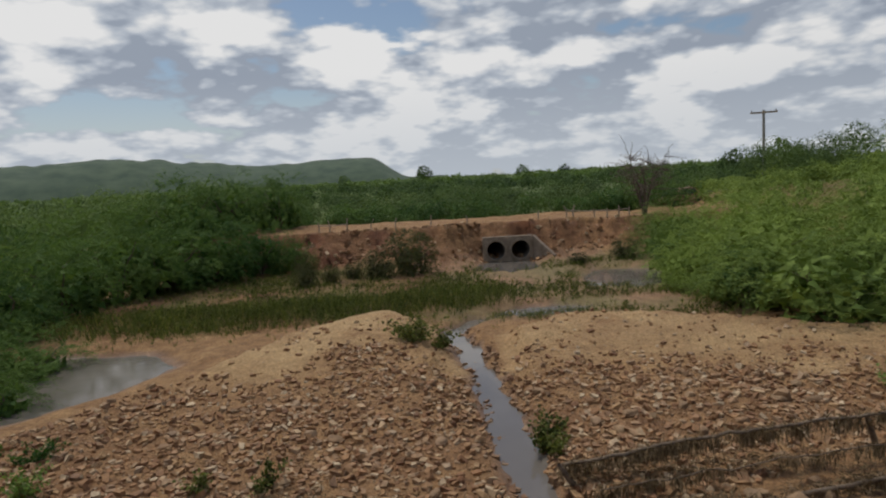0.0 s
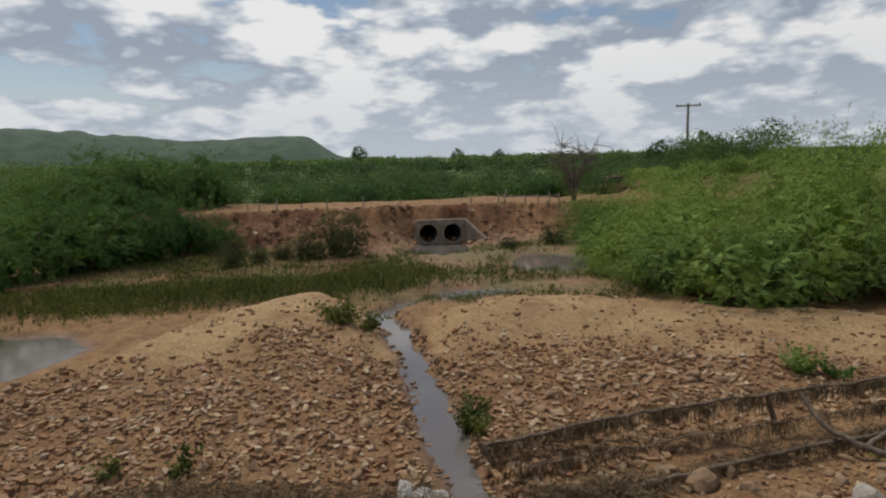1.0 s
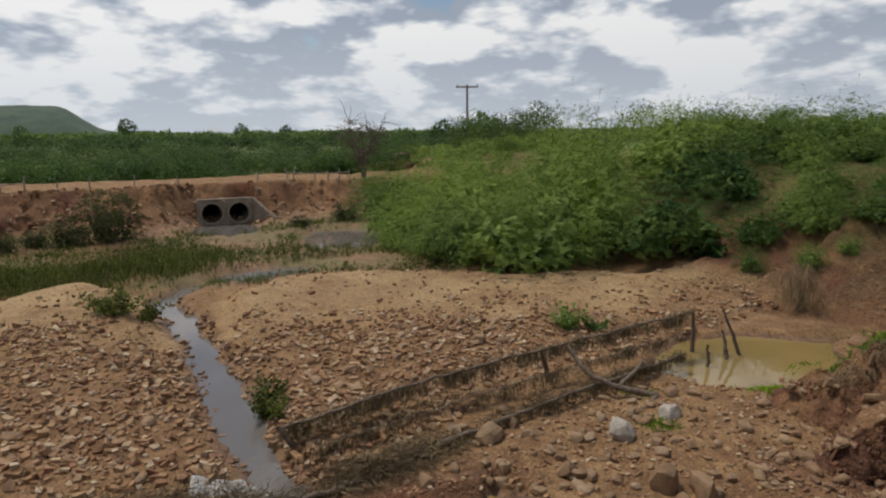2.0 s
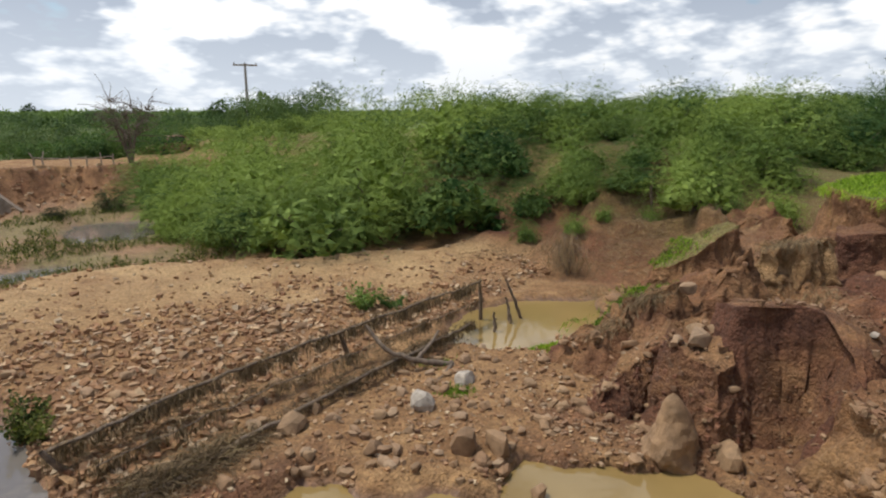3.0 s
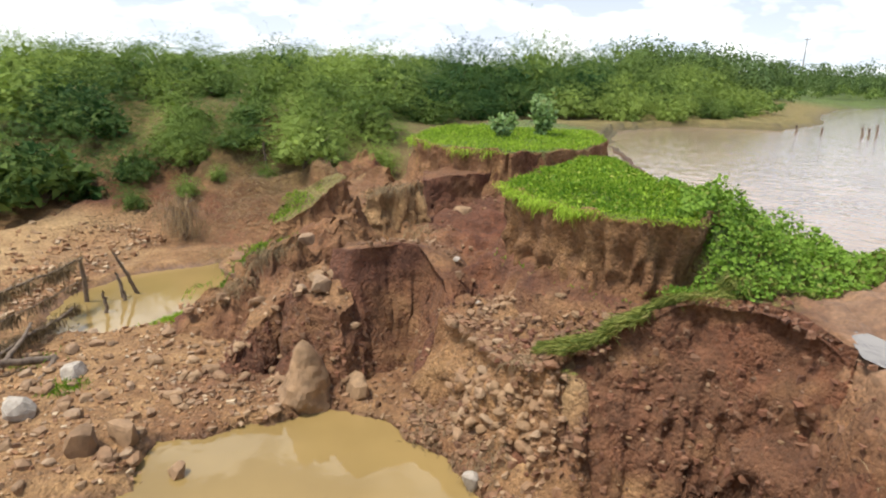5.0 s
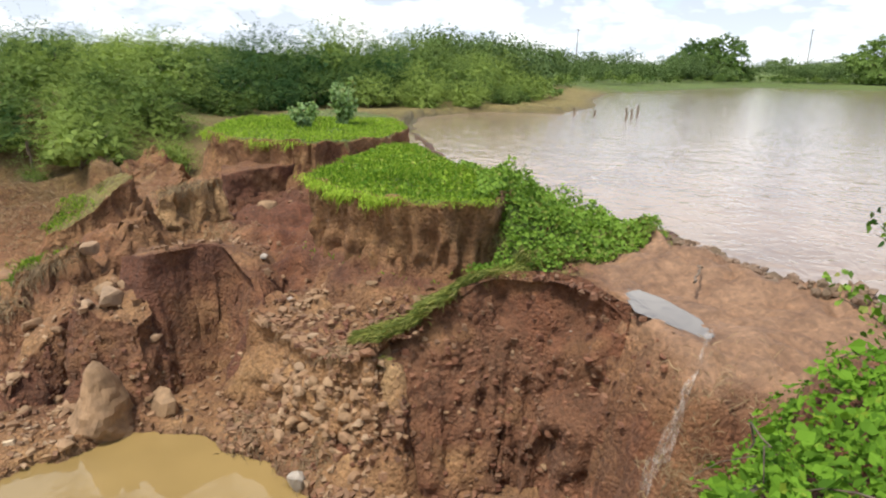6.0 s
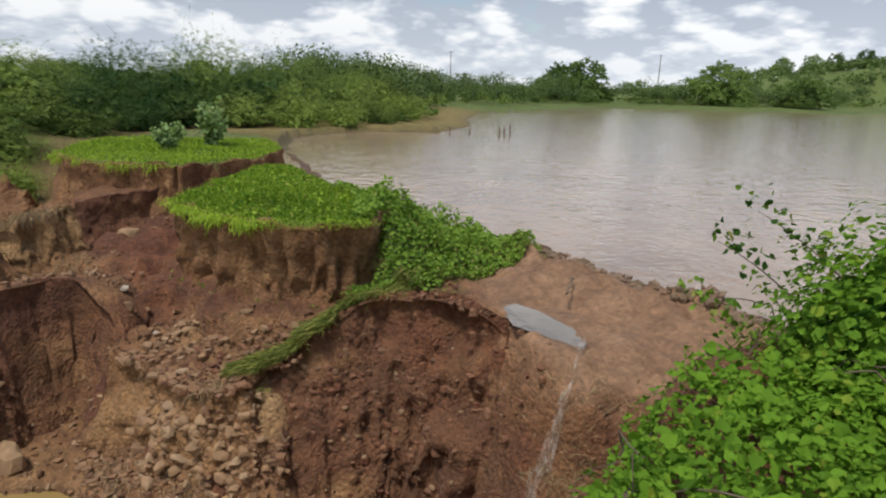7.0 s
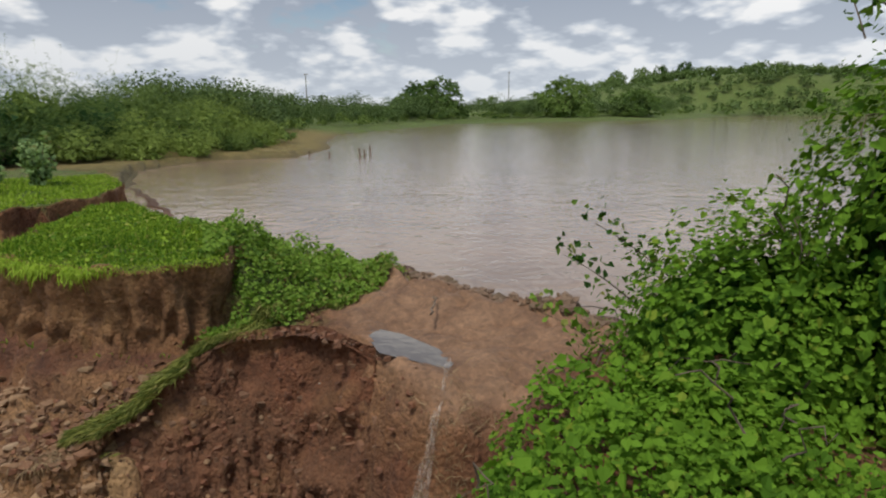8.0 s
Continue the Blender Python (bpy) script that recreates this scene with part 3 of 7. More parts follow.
    pale = sstep(13.2, 17, y + 0.25 * np.maximum(x, 0) + 1.5 * fbm(x, y, 2.5, 3, 131)) * (bars < 0.5) * (0.75 + 0.5 * fbm(x, y, 1.0, 3, 83)) + (1 - sstep(0.3, 0.7, np.hypot(x - 6.7, y - 0.15))) * 0.8
    red = red * (1 - 0.8 * (1 - sstep(0.3, 0.7, np.hypot(x - 6.7, y - 0.15))))
    # darkens the hollow, the cave-like block and the cliff foot, shade included
    shaded_clay = (1 - sstep(0.5, 0.9, np.hypot((x - 8.55) / 1.0, (y - 2.65) / 1.9))) * sstep(1.95, 1.6, z) * sstep(0.1, 0.4, z)
    shaded_clay = np.maximum(shaded_clay, (1 - sstep(0.6, 1.0, np.hypot((x - 13.0) / 1.2, (y - 2.7) / 1.1))) * sstep(2.45, 2.2, z) * 0.8)
    shaded_clay = np.maximum(shaded_clay, 0.75 * (1 - sstep(0.2, 0.42, d1)) * sstep(-0.02, 0.06, d1) * (1 - lakeside) * (0.8 + 0.4 * fbm(x, y, 0.4, 3, 85)))
    return z, np.clip(red, 0, 1), np.clip(mud, 0, 1), np.clip(gt, 0, 1), np.clip(wet, 0, 1), np.clip(shaded_clay, 0, 1), np.clip(pale, 0, 1)


def spread(lo, hi, step, reach):
    """Grid lines: even between lo and hi, then ever wider out to +-reach."""
    mid = list(np.arange(lo, hi + step / 2, step))
    a, s = hi, step
    up = []
    while a < reach:
        s *= 1.06 if s < 0.2 else 1.0 if abs(a) < 22 else 1.09
        a += s
        up.append(a)
    a, s = lo, step
    dn = []
    while a > -reach:
        s *= 1.06 if s < 0.2 else 1.0 if abs(a) < 22 else 1.09
        a -= s
        dn.append(a)
    return np.array(dn[::-1] + mid + up)


def build_ground():
    gx, gy = spread(3.8, 13.8, 0.065, 2500), spread(-4.9, 7.6, 0.065, 2500)
    gy = np.unique(np.concatenate([gy[(gy < 33.3) | (gy > 40.2)], np.arange(33.4, 40.2, 0.22)]))
    gx = np.unique(np.concatenate([gx, [1.58, 1.64, 1.66, 1.72, 4.18, 4.24, 4.26, 4.32]]))
    x, y = np.meshgrid(gx, gy, indexing="ij")
    z, red, mud, turf, wet, shaded_clay, pale = land(x, y)
    n, m = x.shape
    p = np.stack([x, y, z], -1)
    # crumble the steep faces: push them in and out along their normals
    du, dv = np.gradient(p, axis=0), np.gradient(p, axis=1)
    nr = np.cross(du, dv)
    nr /= np.linalg.norm(nr, axis=-1)[..., None]
    steep = sstep(0.9, 0.55, nr[..., 2]) * (np.hypot(x - 8, y - 3) < 16)
    crumb = 0.07 * fbm(x * 1.0 + z * 1.7, y - z * 1.3, 0.45, 4, 91) + 0.035 * fbm(x + 2 * z, y + 2.3 * z, 0.13, 3, 92)
    p = p + nr * (steep * crumb)[..., None]
    i, j = np.meshgrid(np.arange(n - 1), np.arange(m - 1), indexing="ij")
    f = np.stack([i * m + j, (i + 1) * m + j, (i + 1) * m + j + 1, i * m + j + 1], -1).reshape(-1, 4)
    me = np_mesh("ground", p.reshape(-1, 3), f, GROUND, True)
    for name, arr in (("red", red), ("mud", mud), ("turf", turf), ("wet", wet), ("shaded_clay", shaded_clay), ("pale", pale)):
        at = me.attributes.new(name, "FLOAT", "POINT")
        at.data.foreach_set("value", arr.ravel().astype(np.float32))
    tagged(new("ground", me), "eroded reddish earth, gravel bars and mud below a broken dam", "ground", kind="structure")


CRAGS, FACES = [], {}


def crag_top(outline, tops, x, y):
    """Height of a crag's top: the rim heights blended by nearness."""
    w = [1 / ((x - px) ** 2 + (y - py) ** 2 + 0.02) ** 1.5 for px, py in outline]
    return sum(a * b for a, b in zip(w, tops)) / sum(w)


def height(x, y):
    x, y = np.atleast_1d(np.asarray(x, float)), np.atleast_1d(np.asarray(y, float))
    z = land(x, y)[0]
    for outline, tops in CRAGS:
        near = (x > min(p[0] for p in outline)) & (x < max(p[0] for p in outline)) & (y > min(p[1] for p in outline)) & (y < max(p[1] for p in outline))
        if near.any():
            d = away(outline, x[near], y[near])
            z[near] = np.where(d < -0.04, np.maximum(z[near], crag_top(outline, tops, x[near], y[near])), z[near])
    return z


build_ground()


def crag(name, outline, tops, foot, batter, flute, covers, seed, label, hollow=1.6, step=0.045, ragged=0.06, shoulder=0.0, smooth=0.14, lumpy=0.06):
    """A block of standing earth: fluted, broken faces under a sharp uneven lip."""
    outline = [tuple(p) for p in outline]
    CRAGS.append((outline, tops))
    p = np.array(outline + outline[:1], float)
    q = np.array(list(tops) + [tops[0]], float)
    seg = np.hypot(*np.diff(p, axis=0).T)
    s = np.concatenate([[0], np.cumsum(seg)])
    n = int(s[-1] / step)
    u = np.linspace(0, s[-1], n, endpoint=False)
    # rounded corners: average of the outline a little before and after
    def at(w):
        w = np.mod(w, s[-1])
        return np.stack([np.interp(w, s, p[:, 0]), np.interp(w, s, p[:, 1])], -1), np.interp(w, s, q)
    xy = sum(at(u + k)[0] for k in np.linspace(-smooth, smooth, 7)) / 7
    tz = sum(at(u + k)[1] for k in np.linspace(-smooth, smooth, 7)) / 7
    tg = np.roll(xy, -1, 0) - np.roll(xy, 1, 0)
    tg /= np.linalg.norm(tg, axis=1)[:, None] + 1e-9
    nr = np.stack([tg[:, 1], -tg[:, 0]], -1)
    area = 0.5 * np.sum(p[:-1, 0] * p[1:, 1] - p[1:, 0] * p[:-1, 1])
    nr = nr * (1 if area > 0 else -1)
    tz = tz + ragged * fbm(xy[:, 0], xy[:, 1], 0.35, 3, seed)
    rise = float(np.mean(tz)) - foot
    k = max(6, int(rise / step))
    t = np.linspace(0, 1, k + 1)[:, None]
    z = foot + (tz[None] - foot) * t
    X, Y = xy[None, :, 0], xy[None, :, 1]
    # rills run down the face and widen; the lip overhangs a little
    U = u[None] + 0 * z
    groove = -np.abs(fbm(U, z * 0.2, 0.4, 2, seed + 3)) - 0.9 * np.abs(fbm(U, z * 0.25, 0.16, 2, seed + 4))
    lumps = fbm(U, z, 0.34, 4, seed + 5, 0.6)
    ledge = 0.5 * fbm(z + 0.05 * U, U * 0.15, 0.16, 3, seed + 6)
    body = np.sin(np.pi * np.clip(t, 0, 1)) ** 0.5
    out = batter * (1 - t) ** hollow + flute * groove * (0.3 + 0.7 * (1 - t)) - shoulder * sstep(0.4, 1.0, t) ** 1.5 + lumpy * lumps * (0.35 + body) + 0.03 * ledge * body - 0.015 * body
    V = np.stack([X + nr[None, :, 0] * out, Y + nr[None, :, 1] * out, z + 0 * X], -1)
    rings = [V[i] for i in range(k + 1)]
    c = xy.mean(0)
    for g_ in (0.97, 0.9, 0.78, 0.6, 0.4, 0.2, 0.02):
        w = c + (rings[k][:, :2] - c) * g_
        top = crag_top(outline, tops, w[:, 0], w[:, 1])
        top = top + 0.6 * ragged * fbm(w[:, 0], w[:, 1], 0.3, 4, seed + 8) - 0.02 * (g_ < 0.95)
        m = min(1, (1 - g_) * 6)
        rings.append(np.column_stack([w, (1 - m) * tz + m * top]))
    P = np.vstack(rings)
    i, j = np.meshgrid(np.arange(len(rings) - 1), np.arange(n), indexing="ij")
    jj = (j + 1) % n
    f = np.stack([i * n + j, i * n + jj, (i + 1) * n + jj, (i + 1) * n + j], -1).reshape(-1, 4)
    if area < 0:
        f = f[:, ::-1]
    me = np_mesh(name, P, f, GROUND, True)
    up = (np.arange(len(rings)) > k)[:, None] * np.ones((1, n))
    soft = np.clip((np.arange(len(rings)) / k - 0.55) / 0.45, 0, 1)[:, None] * np.ones((1, n)) if shoulder > 0.2 else up
    for nm in ("red", "mud", "turf", "wet", "shaded_clay", "pale"):
        v = covers.get(nm, 0.0)
        face, cap = v if isinstance(v, tuple) else (v, v)
        edge = up if nm == "turf" else soft
        val = (face * (1 - edge) + cap * edge).ravel()
        if nm in ("red", "shaded_clay", "pale"):
            val = np.clip(val * (0.8 + 0.5 * fbm(P[:, 0] + P[:, 2], P[:, 1], 0.7, 3, seed + 9)), 0, 1)
        me.attributes.new(nm, "FLOAT", "POINT").data.foreach_set("value", val.astype(np.float32))
    ob = tagged(new(name, me), label, "earth bank", kind="structure")
    FACES[name] = V, ob
    return ob


# faces take more of the dark earth tone than caps, standing in for shade
crag("crest_near", CREST_NEAR, [3.0] * 9, 1.75, 0.12, 0.26, {"red": (0.4, 0.3), "shaded_clay": (0.1, 0.0), "turf": (0.0, 0.9)}, 701, "standing block of the broken dam with a fluted earth face", lumpy=0.025)
crag("crest_far", CREST_FAR, [2.98] * 8, 1.7, 0.25, 0.24, {"red": (0.6, 0.3), "shaded_clay": (0.3, 0.0), "turf": (0.0, 0.9)}, 711, "farther standing block of the broken dam with an earth face", step=0.06, lumpy=0.03)
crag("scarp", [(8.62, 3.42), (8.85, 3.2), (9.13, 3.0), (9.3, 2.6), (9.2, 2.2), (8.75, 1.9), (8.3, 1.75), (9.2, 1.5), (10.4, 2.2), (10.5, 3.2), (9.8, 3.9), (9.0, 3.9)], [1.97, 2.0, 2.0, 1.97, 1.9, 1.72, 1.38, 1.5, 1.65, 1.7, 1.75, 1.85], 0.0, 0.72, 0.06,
     {"red": 0.85, "shaded_clay": (0.95, 0.3)}, 721, "hollowed dark red earth face above the pool", hollow=1.25, ragged=0.05, smooth=0.05, lumpy=0.035)
crag("shelf", [(8.0, 3.3), (8.05, 3.75), (8.15, 4.25), (8.7, 4.5), (9.3, 4.1), (8.75, 3.45), (8.4, 3.15)], [1.15, 1.32, 1.38, 1.42, 1.6, 1.5, 1.2], 0.0, 0.42, 0.09, {"red": 0.75, "shaded_clay": (0.7, 0.0), "pale": (0.0, 0.3)}, 725, "lower ledge of red earth beside the hollow", ragged=0.08, smooth=0.08, shoulder=0.06)
crag("fin", [(7.45, 5.05), (7.85, 4.72), (8.4, 4.45), (8.95, 4.3), (9.5, 4.7), (9.3, 5.4), (8.6, 5.3), (7.95, 5.2)], [0.15, 0.55, 0.98, 1.25, 1.35, 1.15, 0.85, 0.45], 0.0, 0.34, 0.12, {"red": 0.7, "shaded_clay": (0.6, 0.0), "pale": (0.0, 0.3)}, 731, "gullied red earth spur beside the pointed boulder", hollow=1.4, ragged=0.14, shoulder=0.14, smooth=0.08)
crag("hump", [(8.7, 6.3), (8.9, 5.6), (9.4, 5.2), (10.0, 5.4), (10.2, 6.2), (9.6, 6.9), (9.0, 6.9)], [0.55, 0.85, 1.1, 1.2, 1.0, 0.7, 0.45], -0.05, 0.6, 0.25, {"red": (0.75, 0.5), "shaded_clay": (0.4, 0.0)}, 735, "slumped red earth with turf at its edges", ragged=0.15, shoulder=0.3)
crag("spur", [(9.75, 6.1), (9.85, 5.4), (10.25, 4.95), (10.8, 4.9), (11.3, 5.4), (11.0, 6.2), (10.3, 6.5)], [1.0, 1.4, 1.5, 1.55, 1.45, 1.2, 0.95], 0.3, 0.5, 0.3, {"red": (0.6, 0.4), "shaded_clay": (0.4, 0.0), "pale": (0.1, 0.1)}, 741, "red earth spur capped with dry roots", ragged=0.2, shoulder=0.25, smooth=0.08)
crag("pillar", [(11.5, 4.15), (11.85, 3.9), (12.1, 3.5), (12.5, 3.2), (12.95, 3.5), (12.7, 4.2), (12.0, 4.6)], [2.15, 2.28, 2.38, 2.36, 2.3, 2.2, 2.15], 1.0, 0.45, 0.46, {"red": 0.1, "pale": (0.45, 0.3)}, 751, "tan fluted pillars of earth left standing", hollow=1.9, ragged=0.12, shoulder=0.1, smooth=0.06, lumpy=0.04)
crag("peak", [(10.6, 4.85), (10.7, 4.4), (11.1, 4.1), (11.5, 4.15), (11.65, 4.7), (11.2, 5.1)], [1.55, 1.8, 2.05, 2.2, 2.1, 1.75], 0.7, 0.5, 0.3, {"red": 0.6, "shaded_clay": (0.2, 0.0), "pale": (0.15, 0.1)}, 761, "leaning red earth peak on the ridge", ragged=0.14, shoulder=0.2, smooth=0.07)
crag("block", [(13.2, 3.5), (13.25, 3.0), (13.5, 2.45), (13.75, 2.1), (14.4, 2.3), (14.35, 3.3), (13.8, 3.8)], [2.35, 2.48, 2.5, 2.46, 2.5, 2.5, 2.4], 1.3, 0.12, 0.05, {"red": 0.8, "shaded_clay": (1.0, 0.3)}, 771, "dark slumped block below the far crest")
crag("slab", [(12.1, 6.7), (12.3, 6.1), (12.9, 5.6), (13.7, 5.35), (14.3, 5.9), (13.5, 6.8), (12.7, 7.1)], [1.25, 1.5, 1.9, 2.2, 2.25, 1.8, 1.3], 0.7, 0.25, 0.14, {"red": 0.5, "turf": (0.0, 0.55)}, 781, "tilted red slab with turf on its back", ragged=0.08, shoulder=0.1, smooth=0.07)
crag("lump", [(14.5, 5.9), (14.8, 5.2), (15.5, 4.8), (16.4, 5.1), (16.5, 6.1), (15.6, 6.6)], [1.5, 1.75, 1.9, 2.0, 1.95, 1.6], 1.1, 0.45, 0.25, {"red": 0.9, "shaded_clay": (0.3, 0.0)}, 791, "broken dark red earth at the end of the dam", ragged=0.22, shoulder=0.25)
crag("lump", [(17.0, 7.4), (17.4, 6.5), (18.4, 6.1), (19.4, 6.8), (18.8, 7.9), (17.9, 8.2)], [1.5, 1.75, 1.95, 2.0, 1.85, 1.6], 1.0, 0.4, 0.25, {"red": 0.9, "shaded_clay": (0.5, 0.0)}, 793, "dark red broken slabs of earth at the end of the dam", step=0.06, ragged=0.25, shoulder=0.25)
crag("lump", [(19.2, 11.3), (19.5, 10.6), (20.4, 10.3), (21.2, 10.9), (20.8, 11.8), (19.9, 12.0)], [2.6, 2.9, 3.05, 3.0, 2.8, 2.6], 1.2, 0.5, 0.25, {"red": 0.8}, 795, "red earth bluff among the bushes", step=0.07, ragged=0.25, shoulder=0.4)
crag("mound", [(6.62, 0.3), (6.42, -0.15), (6.42, -0.65), (6.58, -1.2), (6.4, -1.75), (6.02, -2.12), (5.72, -2.5), (6.1, -2.85), (6.9, -2.65), (7.6, -1.9), (7.7, -0.9), (7.5, -0.2), (7.2, 0.3)],
     [1.5, 1.7, 2.08, 2.36, 2.42, 2.34, 2.2, 2.1, 2.12, 2.2, 2.1, 1.9, 1.65], -0.05, 0.75, 0.16, {"red": (1.4, 1.2), "shaded_clay": (0.3, 0.05)}, 801, "steep rilled face of the red earth mound", hollow=1.15, ragged=0.03, shoulder=0.26, smooth=0.2, lumpy=0.075, step=0.04)
crag("gravel_face", [(8.25, 2.1), (7.75, 1.62), (7.3, 1.28), (6.8, 0.88), (6.42, 0.5), (6.3, 0.1), (6.9, -0.1), (7.6, 0.4), (8.3, 1.0), (8.8, 1.6)], [1.3, 1.28, 1.28, 1.33, 1.45, 1.6, 1.7, 1.65, 1.55, 1.5], -0.05, 0.5, 0.2, {"red": (0.5, 0.6), "pale": (0.08, 0.05)}, 811, "crumbling face of gravelly earth above the pool", hollow=1.3, ragged=0.08, shoulder=0.08, smooth=0.08, lumpy=0.09, step=0.04)


def bank_cover():
    """The earth that closes the road bank over the culvert pipes."""
    x, y = np.meshgrid(np.linspace(1.55, 4.35, 24), np.linspace(34.45, 39.2, 40), indexing="ij")
    z, red, mud, turf, wet, shaded_clay, pale = land(x, y, True)
    n, m = x.shape
    i, j = np.meshgrid(np.arange(n - 1), np.arange(m - 1), indexing="ij")
    f = np.stack([i * m + j, (i + 1) * m + j, (i + 1) * m + j + 1, i * m + j + 1], -1).reshape(-1, 4)
    me = np_mesh("road_bank", np.stack([x, y, np.maximum(z, 1.16) + 0.004], -1).reshape(-1, 3), f, GROUND, True)
    for name, arr in (("red", red), ("mud", mud), ("turf", turf), ("wet", wet), ("shaded_clay", shaded_clay), ("pale", pale)):
        me.attributes.new(name, "FLOAT", "POINT").data.foreach_set("value", arr.ravel().astype(np.float32))
    tagged(new("road_bank", me), "earth fill of the road over the culvert", "bank", kind="structure")


bank_cover()


def sheet(name, outline, z, mat, label, grow=0.5):
    bm = bmesh.new()
    cx, cy = sum(p[0] for p in outline) / len(outline), sum(p[1] for p in outline) / len(outline)
    vs = []
    for px, py in outline:
        d = math.hypot(px - cx, py - cy) or 1
        vs.append(bm.verts.new((px + (px - cx) / d * grow, py + (py - cy) / d * grow, z)))
    f = bm.faces.new(vs)
    f.normal_update()
    if f.normal.z < 0:
        f.normal_flip()
    bmesh.ops.triangulate(bm, faces=bm.faces[:])
    ob = part(name, bm, mat, None)
    return tagged(ob, label, "water", kind="structure")


wide = [(x + (0.9 if 3 < x < 12 else 0.6) * (0.35 if x < 12 else 0.1), y + 0.9) if -6 < y else (x, y) for x, y in SHORE]
sheet("water_lake", wide, LAKE_Z, LAKE, "wide brown reservoir with small wind ripples", 0.0)
sheet("water_pond_near", POND_A, 0.0, POND, "still yellow-brown pool at the foot of the breach")
sheet("water_pond_mid", POND_B, 0.0, POND, "still yellow-green pool behind the fallen fence")
sheet("water_pond_left", POND_L, 0.0, STREAM, "shallow brown pond beside the gravel bar")
sheet("water_pool_mid", POOL_MID, 0.0, STREAM, "thin sheet of water among grass")
sheet("water_pool_far", POOL_FAR, 0.0, STREAM, "bright shallow pool below the culvert")
sheet("water_pool_culvert", POOL_CULVERT, 0.0, STREAM, "shallow water at the culvert mouth")


def ribbon(name, line, half, z, mat, label):
    pts = np.array(line, float)
    t = np.gradient(pts, axis=0)
    t /= np.linalg.norm(t, axis=1)[:, None]
    nrm = np.stack([-t[:, 1], t[:, 0]], 1)
    v = np.vstack([np.c_[pts + nrm * half, np.full(len(pts), z)], np.c_[pts - nrm * half, np.full(len(pts), z)]])
    k = len(pts)
    f = [[i + k, i + k + 1, i + 1, i] for i in range(k - 1)]
    tagged(new(name, np_mesh(name, v, f, mat)), label, "water", kind="structure")


ribbon("water_rill", RILL[:6], 0.6, -0.006, STREAM, "narrow rill of water cut through the gravel")

# ---- trees and bushes ----
def facing(P, N, along, length, width, gen, jitter=0.55):
    """Leaflets of one triangle each, their flat sides turned towards N."""
    n = len(P)
    N = N / (np.linalg.norm(N, axis=1)[:, None] + 1e-9) + gen.normal(0, jitter, (n, 3))
    N /= np.linalg.norm(N, axis=1)[:, None] + 1e-9
    along = along - (along * N).sum(1)[:, None] * N
    along /= np.linalg.norm(along, axis=1)[:, None] + 1e-9
    side = np.cross(N, along)
    L, W = np.broadcast_to(length, n)[:, None], np.broadcast_to(width, n)[:, None]
    mid = P + along * L * 0.3
    v = np.stack([mid + side * W * 0.5, mid - side * W * 0.5 - along * L * 0.2, P + along * L], 1).reshape(-1, 3)
    return v, np.arange(3 * n).reshape(n, 3)


